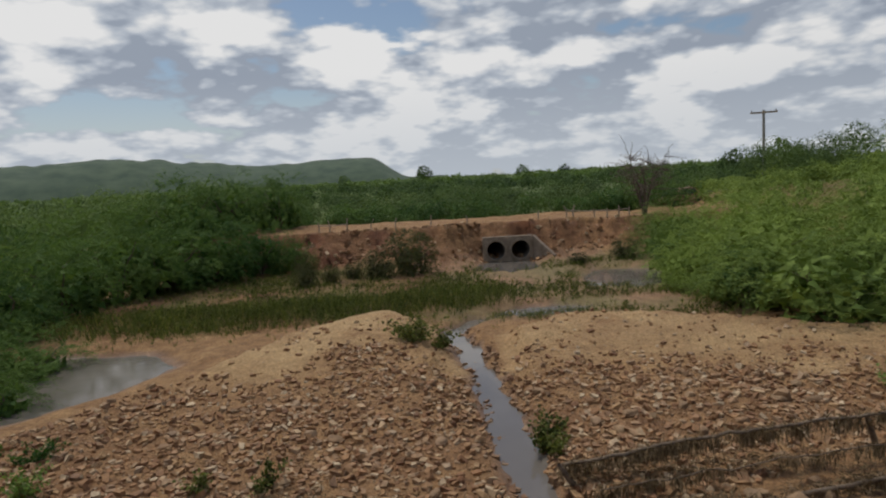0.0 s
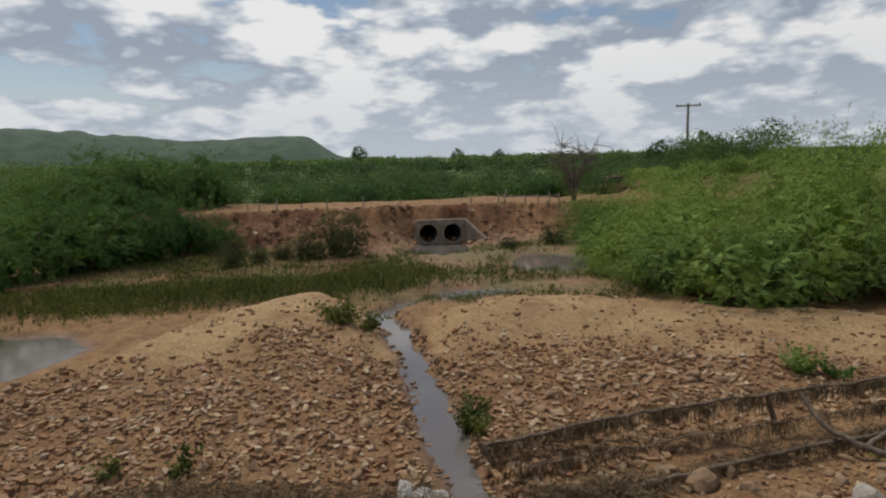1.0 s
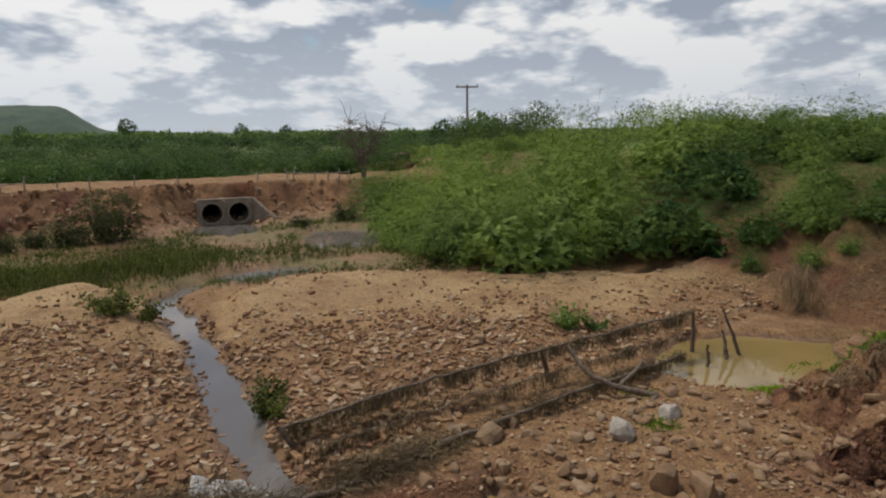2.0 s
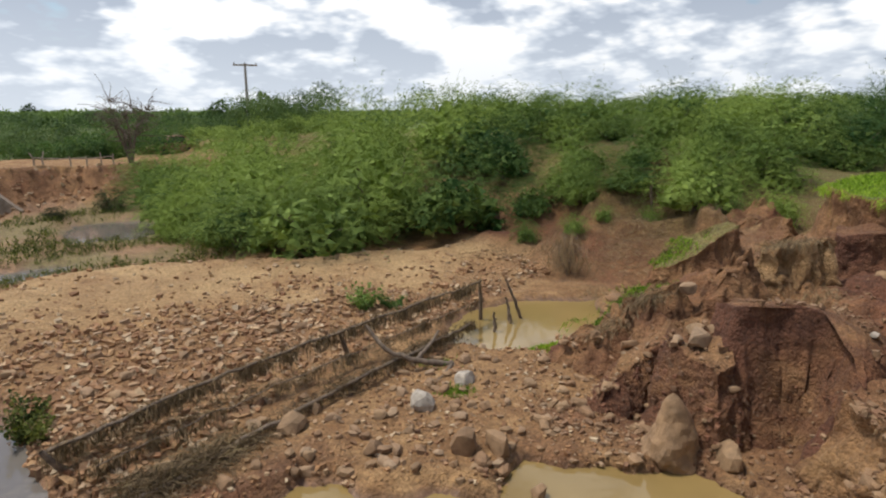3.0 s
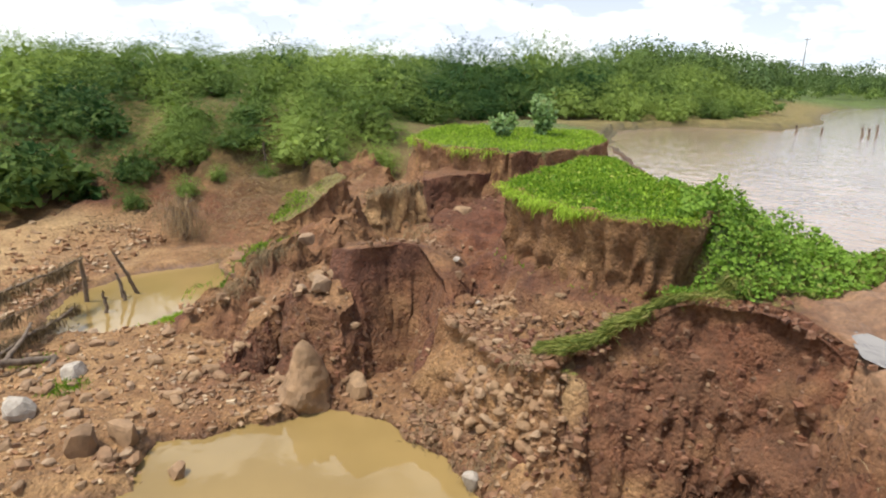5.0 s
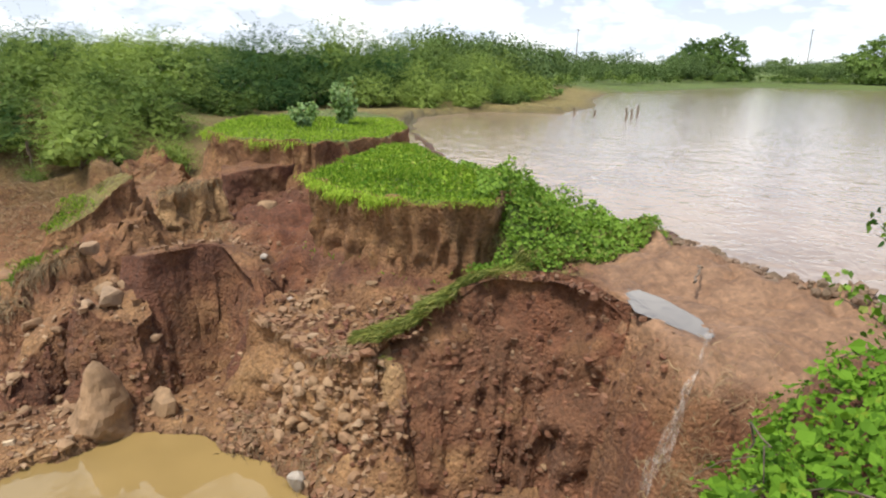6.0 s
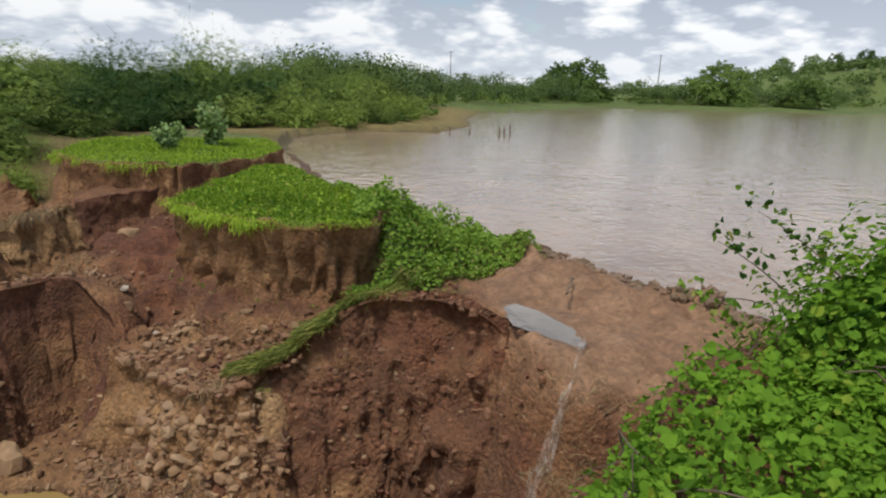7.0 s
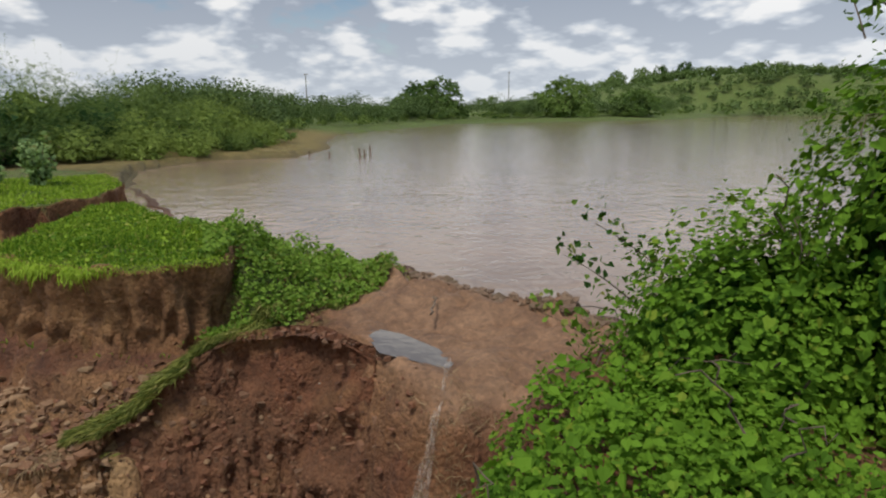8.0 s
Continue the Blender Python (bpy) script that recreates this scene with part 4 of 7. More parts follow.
def crown_mesh(name, seed, clumps, leaves, leaf_len, leaf_wid, mat, low=-0.3, reach=0.2, core=0.55, inner=420, puffs=24, whisks=0, top=1.6):
    """An uneven crown of radius about 1 and height top: billows of arching sprays with leaflets in two rows."""
    g = np.random.default_rng(seed)
    i = np.arange(puffs)
    dz = low + (1 - low) * (i + 0.5) / puffs
    da = i * 2.39996 + g.normal(0, 0.35, puffs)
    dr = np.sqrt(np.maximum(0, 1 - dz ** 2))
    d = np.stack([np.cos(da) * dr, np.sin(da) * dr, dz], -1)
    c = d * [0.84, 0.84, 0.8] * g.uniform(0.72, 1.0, (puffs, 1)) + [0, 0, 0.36]
    rp = g.uniform(0.16, 0.36, puffs)
    per = clumps // puffs
    k = np.repeat(i, per)
    e = g.normal(size=(len(k), 3))
    e[:, 2] = np.where(e[:, 2] < -0.5, -e[:, 2], e[:, 2])
    e /= np.linalg.norm(e, axis=1)[:, None]
    start = c[k] + e * (rp[k] * g.uniform(core, 1.0, len(k)) ** 0.6)[:, None]
    twig = e * [1, 1, 0.5] + d[k] * 0.5 + g.normal(size=e.shape) * 0.35
    twig /= np.linalg.norm(twig, axis=1)[:, None]
    span = g.uniform(0.5, 1.25, len(k)) * reach
    if whisks:
        w = g.choice(np.nonzero(e[:, 2] + d[k][:, 2] > 1.0)[0], whisks)
        twig[w] = twig[w] * 0.5 + [0, 0, 0.8]
        span[w] *= 2.0
    s = np.tile(np.linspace(0.05, 1, leaves), (len(k), 1)) + g.uniform(-0.02, 0.02, (len(k), leaves))
    side = np.cross(twig, [0, 0, 1.0])
    side /= np.linalg.norm(side, axis=1)[:, None] + 1e-6
    sgn = np.where(np.arange(leaves) % 2 == 0, 1.0, -1.0)
    P = start[:, None] + twig[:, None] * (s * span[:, None])[..., None]
    P[..., 2] += (0.3 * s - 0.75 * s ** 2) * span[:, None]
    P += g.normal(size=P.shape) * 0.006
    A = twig[:, None] * 0.8 + side[:, None] * sgn[None, :, None] * 0.9 + g.normal(size=P.shape) * 0.2
    N = np.repeat((e * 0.8 + d[k] * 0.35 + [0, 0, 0.45])[:, None], leaves, 1)
    P, A, N = P.reshape(-1, 3), A.reshape(-1, 3), N.reshape(-1, 3)
    n = len(P)
    v, f = facing(P, N, A, g.uniform(0.6, 1.3, n) * leaf_len, g.uniform(0.7, 1.3, n) * leaf_wid, g)
    if inner:
        m = g.integers(0, puffs, inner)
        h = g.normal(size=(inner, 3))
        h /= np.linalg.norm(h, axis=1)[:, None]
        q = c[m] * g.uniform(0.45, 0.8, (inner, 1)) + h * (rp[m] * g.uniform(0.2, 0.6, inner))[:, None]
        v2, f2 = facing(q, h + d[m] * 0.5, g.normal(size=(inner, 3)), g.uniform(0.10, 0.22, inner), g.uniform(0.08, 0.16, inner), g)
        v, f = np.vstack([v, v2]), np.vstack([f, f2 + len(v)])
    z = v[:, 2]
    z *= top / np.percentile(z, 99)
    v[:, 2] = np.where(z < 0.02, 0.02 + 0.15 * np.abs(z), z)
    return np_mesh(name, v, f, mat)


def limbs_mesh(name, seed, height_, spread_, radius, count=7, twigs=0, mat=None):
    """Several crooked tapered stems from one foot, with twigs if asked for."""
    g = np.random.default_rng(seed)
    s = Soup()
    for k in range(count):
        a = k / count * 6.283 + g.uniform(-0.5, 0.5)
        rr, hh = spread_ * g.uniform(0.45, 0.9), height_ * g.uniform(0.6, 0.95)
        t = np.linspace(0, 1, 8)[:, None]
        pts = np.hstack([np.cos(a) * rr * t ** 1.2, np.sin(a) * rr * t ** 1.2, -0.15 + (hh + 0.15) * t ** 0.8]) + g.normal(size=(8, 3)) * 0.04 * t * height_
        s.add(*tube(pts, [radius, radius * 0.6, radius * 0.15], 6))
        for _ in range(twigs):
            q = pts[g.integers(3, 8)]
            dv = g.normal(size=3) * [1, 1, 0.6] + [np.cos(a) * 0.5, np.sin(a) * 0.5, 0.5]
            dv *= g.uniform(0.15, 0.4) * height_ / np.linalg.norm(dv)
            tt = np.linspace(0, 1, 5)[:, None]
            s.add(*tube(q + dv * tt + g.normal(size=(5, 3)) * 0.02 * height_ * tt, [radius * 0.3, radius * 0.08], 4))
    return s.mesh(name, mat or BARK, True)


def plant_kind(name, crowns, limbs, label, category, group):
    def put(x, y, size, turn, z=None, tall=1.0, which=0):
        z = float(height(x, y)[0]) - 0.05 if z is None else z
        t = thing(name, Matrix.Translation((x, y, z)) @ pose(0, 0, 0, 0, 0, turn) @ Matrix.Diagonal((size, size, size * tall, 1)), label, category, group)
        if limbs:
            part("trunk", limbs[which % len(limbs)], None, t)
        part("crown", crowns[which % len(crowns)], None, t)
        return t
    return put


def polar(az, r):
    return r * math.sin(radians(az)), r * math.cos(radians(az))


hedge_crowns = [crown_mesh("hedge_crown", 100 + k, 560, 26, 0.04, 0.011, LEAF_HEDGE, reach=0.30, inner=800, puffs=36, whisks=8) for k in range(4)]
broad_crowns = [crown_mesh("broad_crown", 140 + k, 740, 26, 0.031, 0.009, LEAF_HEDGE, reach=0.24, inner=1200, puffs=50, whisks=12) for k in range(4)]
hedge_limbs = [limbs_mesh("hedge_limbs", 120 + k, 1.1, 0.8, 0.03) for k in range(2)]
hedge = plant_kind("thorn_bush", hedge_crowns, hedge_limbs, "dense feathery green thorn bush on the far bank", "bush", "thorn bushes behind the gravel bar")
broad = plant_kind("thorn_bush", broad_crowns, hedge_limbs, "broad feathery green thorn bush on the far bank", "bush", "thorn bushes behind the gravel bar")
g = np.random.default_rng(5)
# the thicket round the walker: bearing, distance of its front, slope of sight (degrees) to the front tops and to the crest behind
FRONT = [(18, 29, -6.4, -3.6), (20, 25, -7.0, -2.8), (23, 22, -7.2, -1.6), (26, 20.8, -6.8, -0.9), (29, 20.3, -6.0, 0.0), (32, 20.3, -5.2, 0.9), (36, 20.8, -4.5, 1.55), (41, 21.3, -4.6, 1.75), (46, 22, -4.4, 2.0), (52, 22.5, -4.8, 2.2), (58, 22.5, -5.0, 1.9), (63, 21.0, -4.6, 2.2),
         (68, 21.5, -4.2, 2.4), (72, 23.5, -3.2, 1.9), (76, 28, -1.8, 2.6), (80, 31.5, -1.2, 3.2), (85, 33, -1.0, 3.6), (90, 34, -1.2, 2.8), (95, 36, -1.6, 1.8), (98, 38, -1.8, 1.1), (101, 39, -2.0, 0.0)]
fa, fr, fl, fh = (np.array([f[i] for f in FRONT], float) for i in range(4))
k = 0
for depth, share in ((0.0, 0.0), (1.8, 0.35), (3.8, 0.65), (6.2, 0.87), (9.2, 1.0)):
    az = 18.5 + g.uniform(0, 2)
    while az < 101:
        r = np.interp(az, fa, fr) + depth + g.uniform(-0.7, 0.7)
        rise = np.interp(az, fa, fl) * (1 - share) + np.interp(az, fa, fh) * share
        x, y = polar(az, r)
        ground = float(height(x, y)[0])
        tall = max(0.9, 4.9 + r * math.tan(radians(rise - abs(g.normal(0, 0.25)))) - ground)
        size = float(np.clip(tall * g.uniform(0.8, 1.05), 1.3, 3.0))
        # tall ones carry their crown on a rise of stems
        lift = max(0.25 if tall > 1.6 else 0.0, tall - 1.5 * size)
        (broad if size > 1.9 else hedge)(x, y, size, g.uniform(0, 360), ground + lift * 0.6 - 0.05, (tall - lift * 0.6) / 1.58 / size, k)
        k += 1
        az += np.degrees(size * 1.45 / r) * g.uniform(0.85, 1.15)

# thorn trees beside the pond, to the west
west_crowns = [crown_mesh("thorn_crown", 200 + k, 560, 24, 0.045, 0.012, LEAF_DARK, reach=0.26, inner=800, puffs=28, whisks=8) for k in range(3)]
west_limbs = [limbs_mesh("thorn_limbs", 220 + k, 1.1, 0.7, 0.04) for k in range(2)]
west = plant_kind("thorn_tree", west_crowns, west_limbs, "dark green spreading thorn tree on damp red earth", "tree", "thorn trees west of the stream")
for az, r, tall, size in ((-14.2, 33.5, 2.0, 1.2), (-17.0, 34.5, 3.0, 2.0), (-20.5, 33, 3.3, 2.5), (-24.5, 32, 3.6, 2.8), (-28.5, 31, 3.6, 2.7), (-32.5, 28, 3.3, 2.5), (-36.5, 25, 3.0, 2.3), (-35.5, 20.5, 1.8, 1.6), (-38.5, 17.5, 1.7, 1.4),
                          (-19, 39.5, 3.7, 2.6), (-23, 38.5, 4.0, 2.8), (-27.5, 38, 4.1, 2.9), (-32, 36, 4.1, 2.9), (-36, 32, 3.9, 2.7), (-39.5, 26, 3.5, 2.4), (-40, 20, 2.4, 1.8), (-15, 41, 3.4, 2.2)):
    x, y = polar(az, r)
    west(x, y, size, g.uniform(0, 360), None, tall / 1.58 / size, k)
    k += 1

# ---- stones ----
def ico(sub=1):
    bm = bmesh.new()
    bmesh.ops.create_icosphere(bm, subdivisions=sub, radius=1)
    v = np.array([p.co[:] for p in bm.verts])
    f = np.array([[p.index for p in q.verts] for q in bm.faces])
    bm.free()
    return v, f


ICO, ICO_F = ico(1)
CHIP = np.array([(x, y, z) for z in (-0.7, 0.7) for y in (-0.75, 0.75) for x in (-0.75, 0.75)])
CHIP_F = np.array([(0, 2, 3), (0, 3, 1), (4, 5, 7), (4, 7, 6), (0, 1, 5), (0, 5, 4), (2, 6, 7), (2, 7, 3), (0, 4, 6), (0, 6, 2), (1, 3, 7), (1, 7, 5)])


def pebble_mass(name, x, y, r, mat, label, gen, sink=0.35, chips=False):
    """Loose stones lying on the ground, all in one mesh."""
    n = len(x)
    z = height(x, y)
    base, tris = (CHIP, CHIP_F) if chips else (ICO, ICO_F)
    v = np.repeat(base[None], n, 0) * gen.uniform(0.55, 1.2, (n, len(base), 1)) + (gen.normal(0, 0.16, (n, len(base), 3)) if chips else 0)
    # square some of them off
    v = np.sign(v) * np.abs(v) ** gen.uniform(0.6, 1.0, (n, 1, 1))
    v *= np.stack([gen.uniform(0.8, 1.5, n), gen.uniform(0.6, 1.0, n), gen.uniform(0.55, 0.95, n)], -1)[:, None] * r[:, None, None]
    a, b = gen.uniform(0, 6.283, n), gen.normal(0, 0.3, n)
    ca, sa, cb, sb = np.cos(a), np.sin(a), np.cos(b), np.sin(b)
    vx, vz = v[..., 0] * cb[:, None] + v[..., 2] * sb[:, None], -v[..., 0] * sb[:, None] + v[..., 2] * cb[:, None]
    v = np.stack([vx * ca[:, None] - v[..., 1] * sa[:, None], vx * sa[:, None] + v[..., 1] * ca[:, None], vz], -1)
    v += np.stack([x, y, z + r * sink * 0.6], -1)[:, None]
    f = (tris[None] + (np.arange(n) * len(base))[:, None, None]).reshape(-1, 3)
    ob = new(name, np_mesh(name, v.reshape(-1, 3), f, mat))
    return tagged(ob, label, "stones", kind="stuff")


def scatter(n, box, keep, lo, hi, gen, power=2.2):
    """Random places in a plan box, thinned by keep(x, y), with radii skewed to small."""
    x, y = gen.uniform(box[0], box[1], n), gen.uniform(box[2], box[3], n)
    k = keep(x, y) > gen.uniform(0, 1, n)
    x, y = x[k], y[k]
    return x, y, lo + (hi - lo) * gen.uniform(0, 1, len(x)) ** power


def on_bars(x, y):
    d = np.minimum(away(BAR_LEFT, x, y), away(BAR_RIGHT, x, y))
    sandy = sstep(12.5, 16.5, y + 0.25 * np.maximum(x, 0) + 1.6 * fbm(x, y, 2.5, 3, 131))
    patch = 0.55 + 0.45 * fbm(x, y, 1.2, 3, 132)
    dr = off_line(RILL, x, y)
    return (d < 0.2) * (1 - 0.93 * sandy) * np.clip(patch + 0.25, 0.15, 1) * (dr > 0.2)


gs = np.random.default_rng(31)
x, y, r = scatter(84000, (-11, 14, 6.8, 19.5), on_bars, 0.012, 0.085, gs, 3.4)
pebble_mass("gravel", x, y, r, PEBBLE, "loose angular tan and rust gravel on the bars", gs, chips=True)
x, y, r = scatter(1500, (-8, 12, 7.2, 13.5), lambda x, y: on_bars(x, y) * 0.5, 0.05, 0.11, gs, 2.4)
pebble_mass("cobbles", x, y, r, PEBBLE, "larger broken stones among the gravel", gs)


x, y, r = scatter(5200, (-1, 2, 7.2, 18.5), lambda x, y: np.exp(-((off_line(RILL, x, y) - 0.28) / 0.16) ** 2), 0.012, 0.08, gs, 2.6)
pebble_mass("rill_stones", x, y, r, TALUS, "wet stones along the rill", gs, chips=True)


def on_delta(x, y):
    d = away([(1.5, 6.9), (3.0, 6.7), (4.8, 5.5), (5.4, 4.6), (6.1, 5.0), (7.0, 3.8), (8.3, 4.2), (8.9, 5.5), (9.2, 7.2), (8.4, 8.8), (5.0, 8.3), (2.2, 7.6)], x, y)
    return (d < 0.1) * np.clip(0.75 + 0.5 * fbm(x, y, 0.9, 3, 133), 0.1, 1)


x, y, r = scatter(560, (1.5, 9.5, 3.5, 9), on_delta, 0.04, 0.12, gs, 2.6)
pebble_mass("rubble_cobbles", x, y, r, ROCK, "rounded brown cobbles washed out below the breach", gs)
x, y, r = scatter(7000, (1.5, 9.5, 3.5, 9), on_delta, 0.008, 0.05, gs, 3.4)
pebble_mass("rubble", x, y, r, PEBBLE, "washed stones spread below the breach", gs, chips=True)


def on_slopes(x, y):
    z = height(x, y)
    steep = np.hypot(height(x + 0.08, y) - z, height(x, y + 0.08) - z) / 0.08
    foot = np.exp(-((away(POND_A, x, y) - 0.3) / 0.7) ** 2) * (x > 5.8)
    return np.clip((0.14 + 0.6 * foot + 0.25 * fbm(x, y, 1.5, 3, 134)) * (z > 0.02) * (z < 2.3) * (away(SILL, x, y) > 0.2) * (steep < 1.6), 0, 1)


x, y, r = scatter(19000, (5.2, 15, -1.6, 9), on_slopes, 0.008, 0.06, gs, 4.2)
pebble_mass("talus_stones", x, y, r, TALUS, "clods and stones fallen down the red slopes", gs, chips=True)
x, y, r = scatter(15000, (4.2, 9.5, -3.6, 1.5), lambda x, y: (height(x, y) > 0.05) * 0.6 * np.clip(0.5 + fbm(x, y, 0.8, 3, 135), 0, 1) * (away(CREST_NEAR, x, y) > 0.25) * (y > -2.3 - 0.4 * (x < 6)), 0.008, 0.05, gs, 3.4)
CLOD = mat_stone("clods", [(0.13, 0.052, 0.027), (0.22, 0.095, 0.05), (0.20, 0.115, 0.065), (0.10, 0.042, 0.022)], 12)
pebble_mass("clods", x, y, r, CLOD, "small crumbs of red earth on the mound", gs, chips=True)
x, y, r = scatter(3600, (5.4, 8.4, -0.2, 2.2), lambda x, y: (height(x, y) > 0.03) * (height(x, y) < 1.75) * np.clip(0.6 + 0.6 * fbm(x, y, 0.7, 3, 136), 0, 1), 0.015, 0.075, gs, 2.6)
pebble_mass("bank_stones", x, y, r, TALUS, "tan stones washed out of the gravelly face", gs, chips=True)
x, y, r = scatter(1500, (-9, 11, 33.4, 36.2), lambda x, y: np.full(x.shape, 0.6), 0.03, 0.16, gs, 3.0)
pebble_mass("road_stones", x, y, r, PEBBLE, "stones on the face of the road bank", gs, chips=True)


def rock_mesh(name, seed, sub=3, rough=0.22, square=0.7, mat=None):
    v, f = ico(sub)
    g = np.random.default_rng(seed)
    v = np.sign(v) * np.abs(v) ** square
    off = g.uniform(0, 50, 3)
    for i in range(len(v)):
        p = Vector(v[i] * 1.1 + off)
        k = noise.noise(p) * rough + noise.noise(p * 2.7) * rough * 0.45 + noise.noise(p * 6.5) * rough * 0.18
        v[i] *= 1 + k
    # chip flat faces
    for _ in range(11):
        n = g.normal(size=3)
        n /= np.linalg.norm(n)
        h = g.uniform(0.55, 0.82)
        over = v @ n - h
        v -= np.where(over > 0, over, 0)[:, None] * n * 0.85
    return np_mesh(name, v, f, mat or ROCK, False)


rock_shapes = [rock_mesh("rock", 300 + k, 2, 0.25, 0.75) for k in range(7)]
pale_shapes = [rock_mesh("rock", 320 + k, 2, 0.22, 0.75, PALE_ROCK) for k in range(3)]


def rock(x, y, sx, sy, sz, turn, shape, label, group="", tilt=0.0, z=None, sink=0.3):
    z = float(height(x, y)[0]) if z is None else z
    ob = new("rock", shape)
    ob.matrix_world = Matrix.Translation((x, y, z + sz * (1 - 2 * sink))) @ pose(0, 0, 0, tilt, tilt * 0.5, turn) @ Matrix.Diagonal((sx, sy, sz, 1))
    return tagged(ob, label, "rock", group)


# the pointed boulder at the foot of the scarp: broad base, leaning peak
def pointed_rock():
    v, f = ico(4)
    z = v[:, 2]
    t = (z + 1) / 2
    w = 1.0 - 0.72 * np.clip((t - 0.25) / 0.75, 0, 1) ** 1.1
    v = np.stack([v[:, 0] * 0.42 * w / np.maximum(np.sqrt(1 - np.minimum(z * z, 0.98)), 0.45) * np.sqrt(np.clip(1 - t ** 6, 0, 1)), v[:, 1] * 0.36 * w / np.maximum(np.sqrt(1 - np.minimum(z * z, 0.98)), 0.45) * np.sqrt(np.clip(1 - t ** 6, 0, 1)), t * 1.12 - 0.12], 1)
    v[:, 0] -= 0.10 * t
    for i in range(len(v)):
        p = Vector(v[i] * 2.4)
        v[i, :2] *= 1 + 0.25 * noise.noise(p) + 0.12 * noise.noise(p * 2.8) + 0.06 * noise.noise(p * 7)
    ob = new("boulder", np_mesh("boulder", v, f, ROCK, False))
    ob.matrix_world = pose(7.55, 3.62, 0.0, 0, 0, -20)
    tagged(ob, "tall pointed brown boulder at the pool's edge", "boulder")


pointed_rock()
rock(7.75, 2.98, 0.26, 0.2, 0.27, 30, rock_shapes[1], "ochre block of stone beside the pointed boulder")
rock(7.0, 7.1, 0.25, 0.18, 0.16, 20, pale_shapes[0], "pale grey stone lying on washed gravel")
rock(5.85, 6.85, 0.27, 0.2, 0.19, -30, pale_shapes[1], "flat grey stone tilted on the rubble", tilt=25)
rock(5.45, 5.5, 0.24, 0.2, 0.26, 10, rock_shapes[2], "rounded tan boulder at the edge of the pool", "pair of boulders")
rock(5.78, 5.2, 0.2, 0.19, 0.24, 70, rock_shapes[3], "rounded tan boulder at the edge of the pool", "pair of boulders")
rock(4.0, 7.65, 0.33, 0.25, 0.17, 40, rock_shapes[4], "broad flat brown stone near the fallen fence")
rock(4.55, 6.35, 0.2, 0.14, 0.12, 20, rock_shapes[5], "reddish slab on the rubble", tilt=15)
rock(5.55, 4.35, 0.13, 0.1, 0.11, 20, rock_shapes[6], "small yellow stone standing in the pool", z=0.02)
rock(6.3, -0.62, 0.12, 0.08, 0.07, 15, pale_shapes[2], "white stone stuck in the red mound")
rock(6.25, 1.0, 0.13, 0.12, 0.13, 0, pale_shapes[1], "pale stone at the foot of the gravel face")
rock(2.8, 10.9, 0.17, 0.12, 0.09, 30, rock_shapes[0], "flat tan stone on the gravel bar", "loose stones on the gravel bars", tilt=12)
rock(-2.4, 10.5, 0.2, 0.13, 0.08, -10, rock_shapes[5], "flat tan stone on the gravel bar", "loose stones on the gravel bars")
rock(3.8, 10.0, 0.13, 0.12, 0.11, 60, rock_shapes[3], "tan stone on the gravel bar", "loose stones on the gravel bars")
rock(5.8, 11.3, 0.19, 0.17, 0.15, 20, rock_shapes[2], "large rounded stone on the gravel bar", "loose stones on the gravel bars")
rock(6.3, 11.25, 0.24, 0.13, 0.08, 5, rock_shapes[4], "flat tan stone on the gravel bar", "loose stones on the gravel bars")
for kx, ky in zip(gs.uniform(-6, 10, 46), gs.uniform(8.0, 12.5, 46)):
    if on_bars(np.array([kx]), np.array([ky]))[0] > 0.2:
        q = gs.uniform(0.07, 0.14)
        rock(kx, ky, q * 1.3, q, q * 0.6, gs.uniform(0, 360), rock_shapes[gs.integers(7)], "angular tan stone on the gravel bar", "loose stones on the gravel bars", tilt=gs.uniform(-15, 15))
for kx, ky in zip(gs.uniform(2.6, 8.8, 120), gs.uniform(4.0, 8.6, 120)):
    if on_delta(np.array([kx]), np.array([ky]))[0] > 0.3 and away(POND_A, np.array([kx]), np.array([ky]))[0] > 0.1:
        q = gs.uniform(0.05, 0.13)
        rock(kx, ky, q * 1.3, q, q * 0.75, gs.uniform(0, 360), rock_shapes[gs.integers(7)], "rounded brown stone washed out below the breach", "stones below the breach", tilt=gs.uniform(-15, 15))
def bedded(face, count, lo, hi, low, high, shapes, power=2.0):
    """Stones stuck in a standing earth face, half out; parts of that face."""
    V, ob = FACES[face]
    p = V[gs.integers(int(low * (len(V) - 1)), int(high * (len(V) - 1)) + 1, count * 5), gs.integers(V.shape[1], size=count * 5)]
    ok = (land(p[:, 0], p[:, 1])[0] < p[:, 2] + 0.02) & (p[:, 0] < V[..., 0].mean())
    for px, py, pz in p[ok][:count]:
        q = lo + (hi - lo) * gs.uniform() ** power
        st = part("stone", shapes[gs.integers(len(shapes))], None, ob)
        st.matrix_basis = Matrix.Translation((px, py, pz)) @ pose(0, 0, 0, gs.uniform(-30, 30), gs.uniform(-20, 20), gs.uniform(0, 360)) @ Matrix.Diagonal((q * gs.uniform(0.9, 1.4), q, q * gs.uniform(0.6, 0.95), 1))


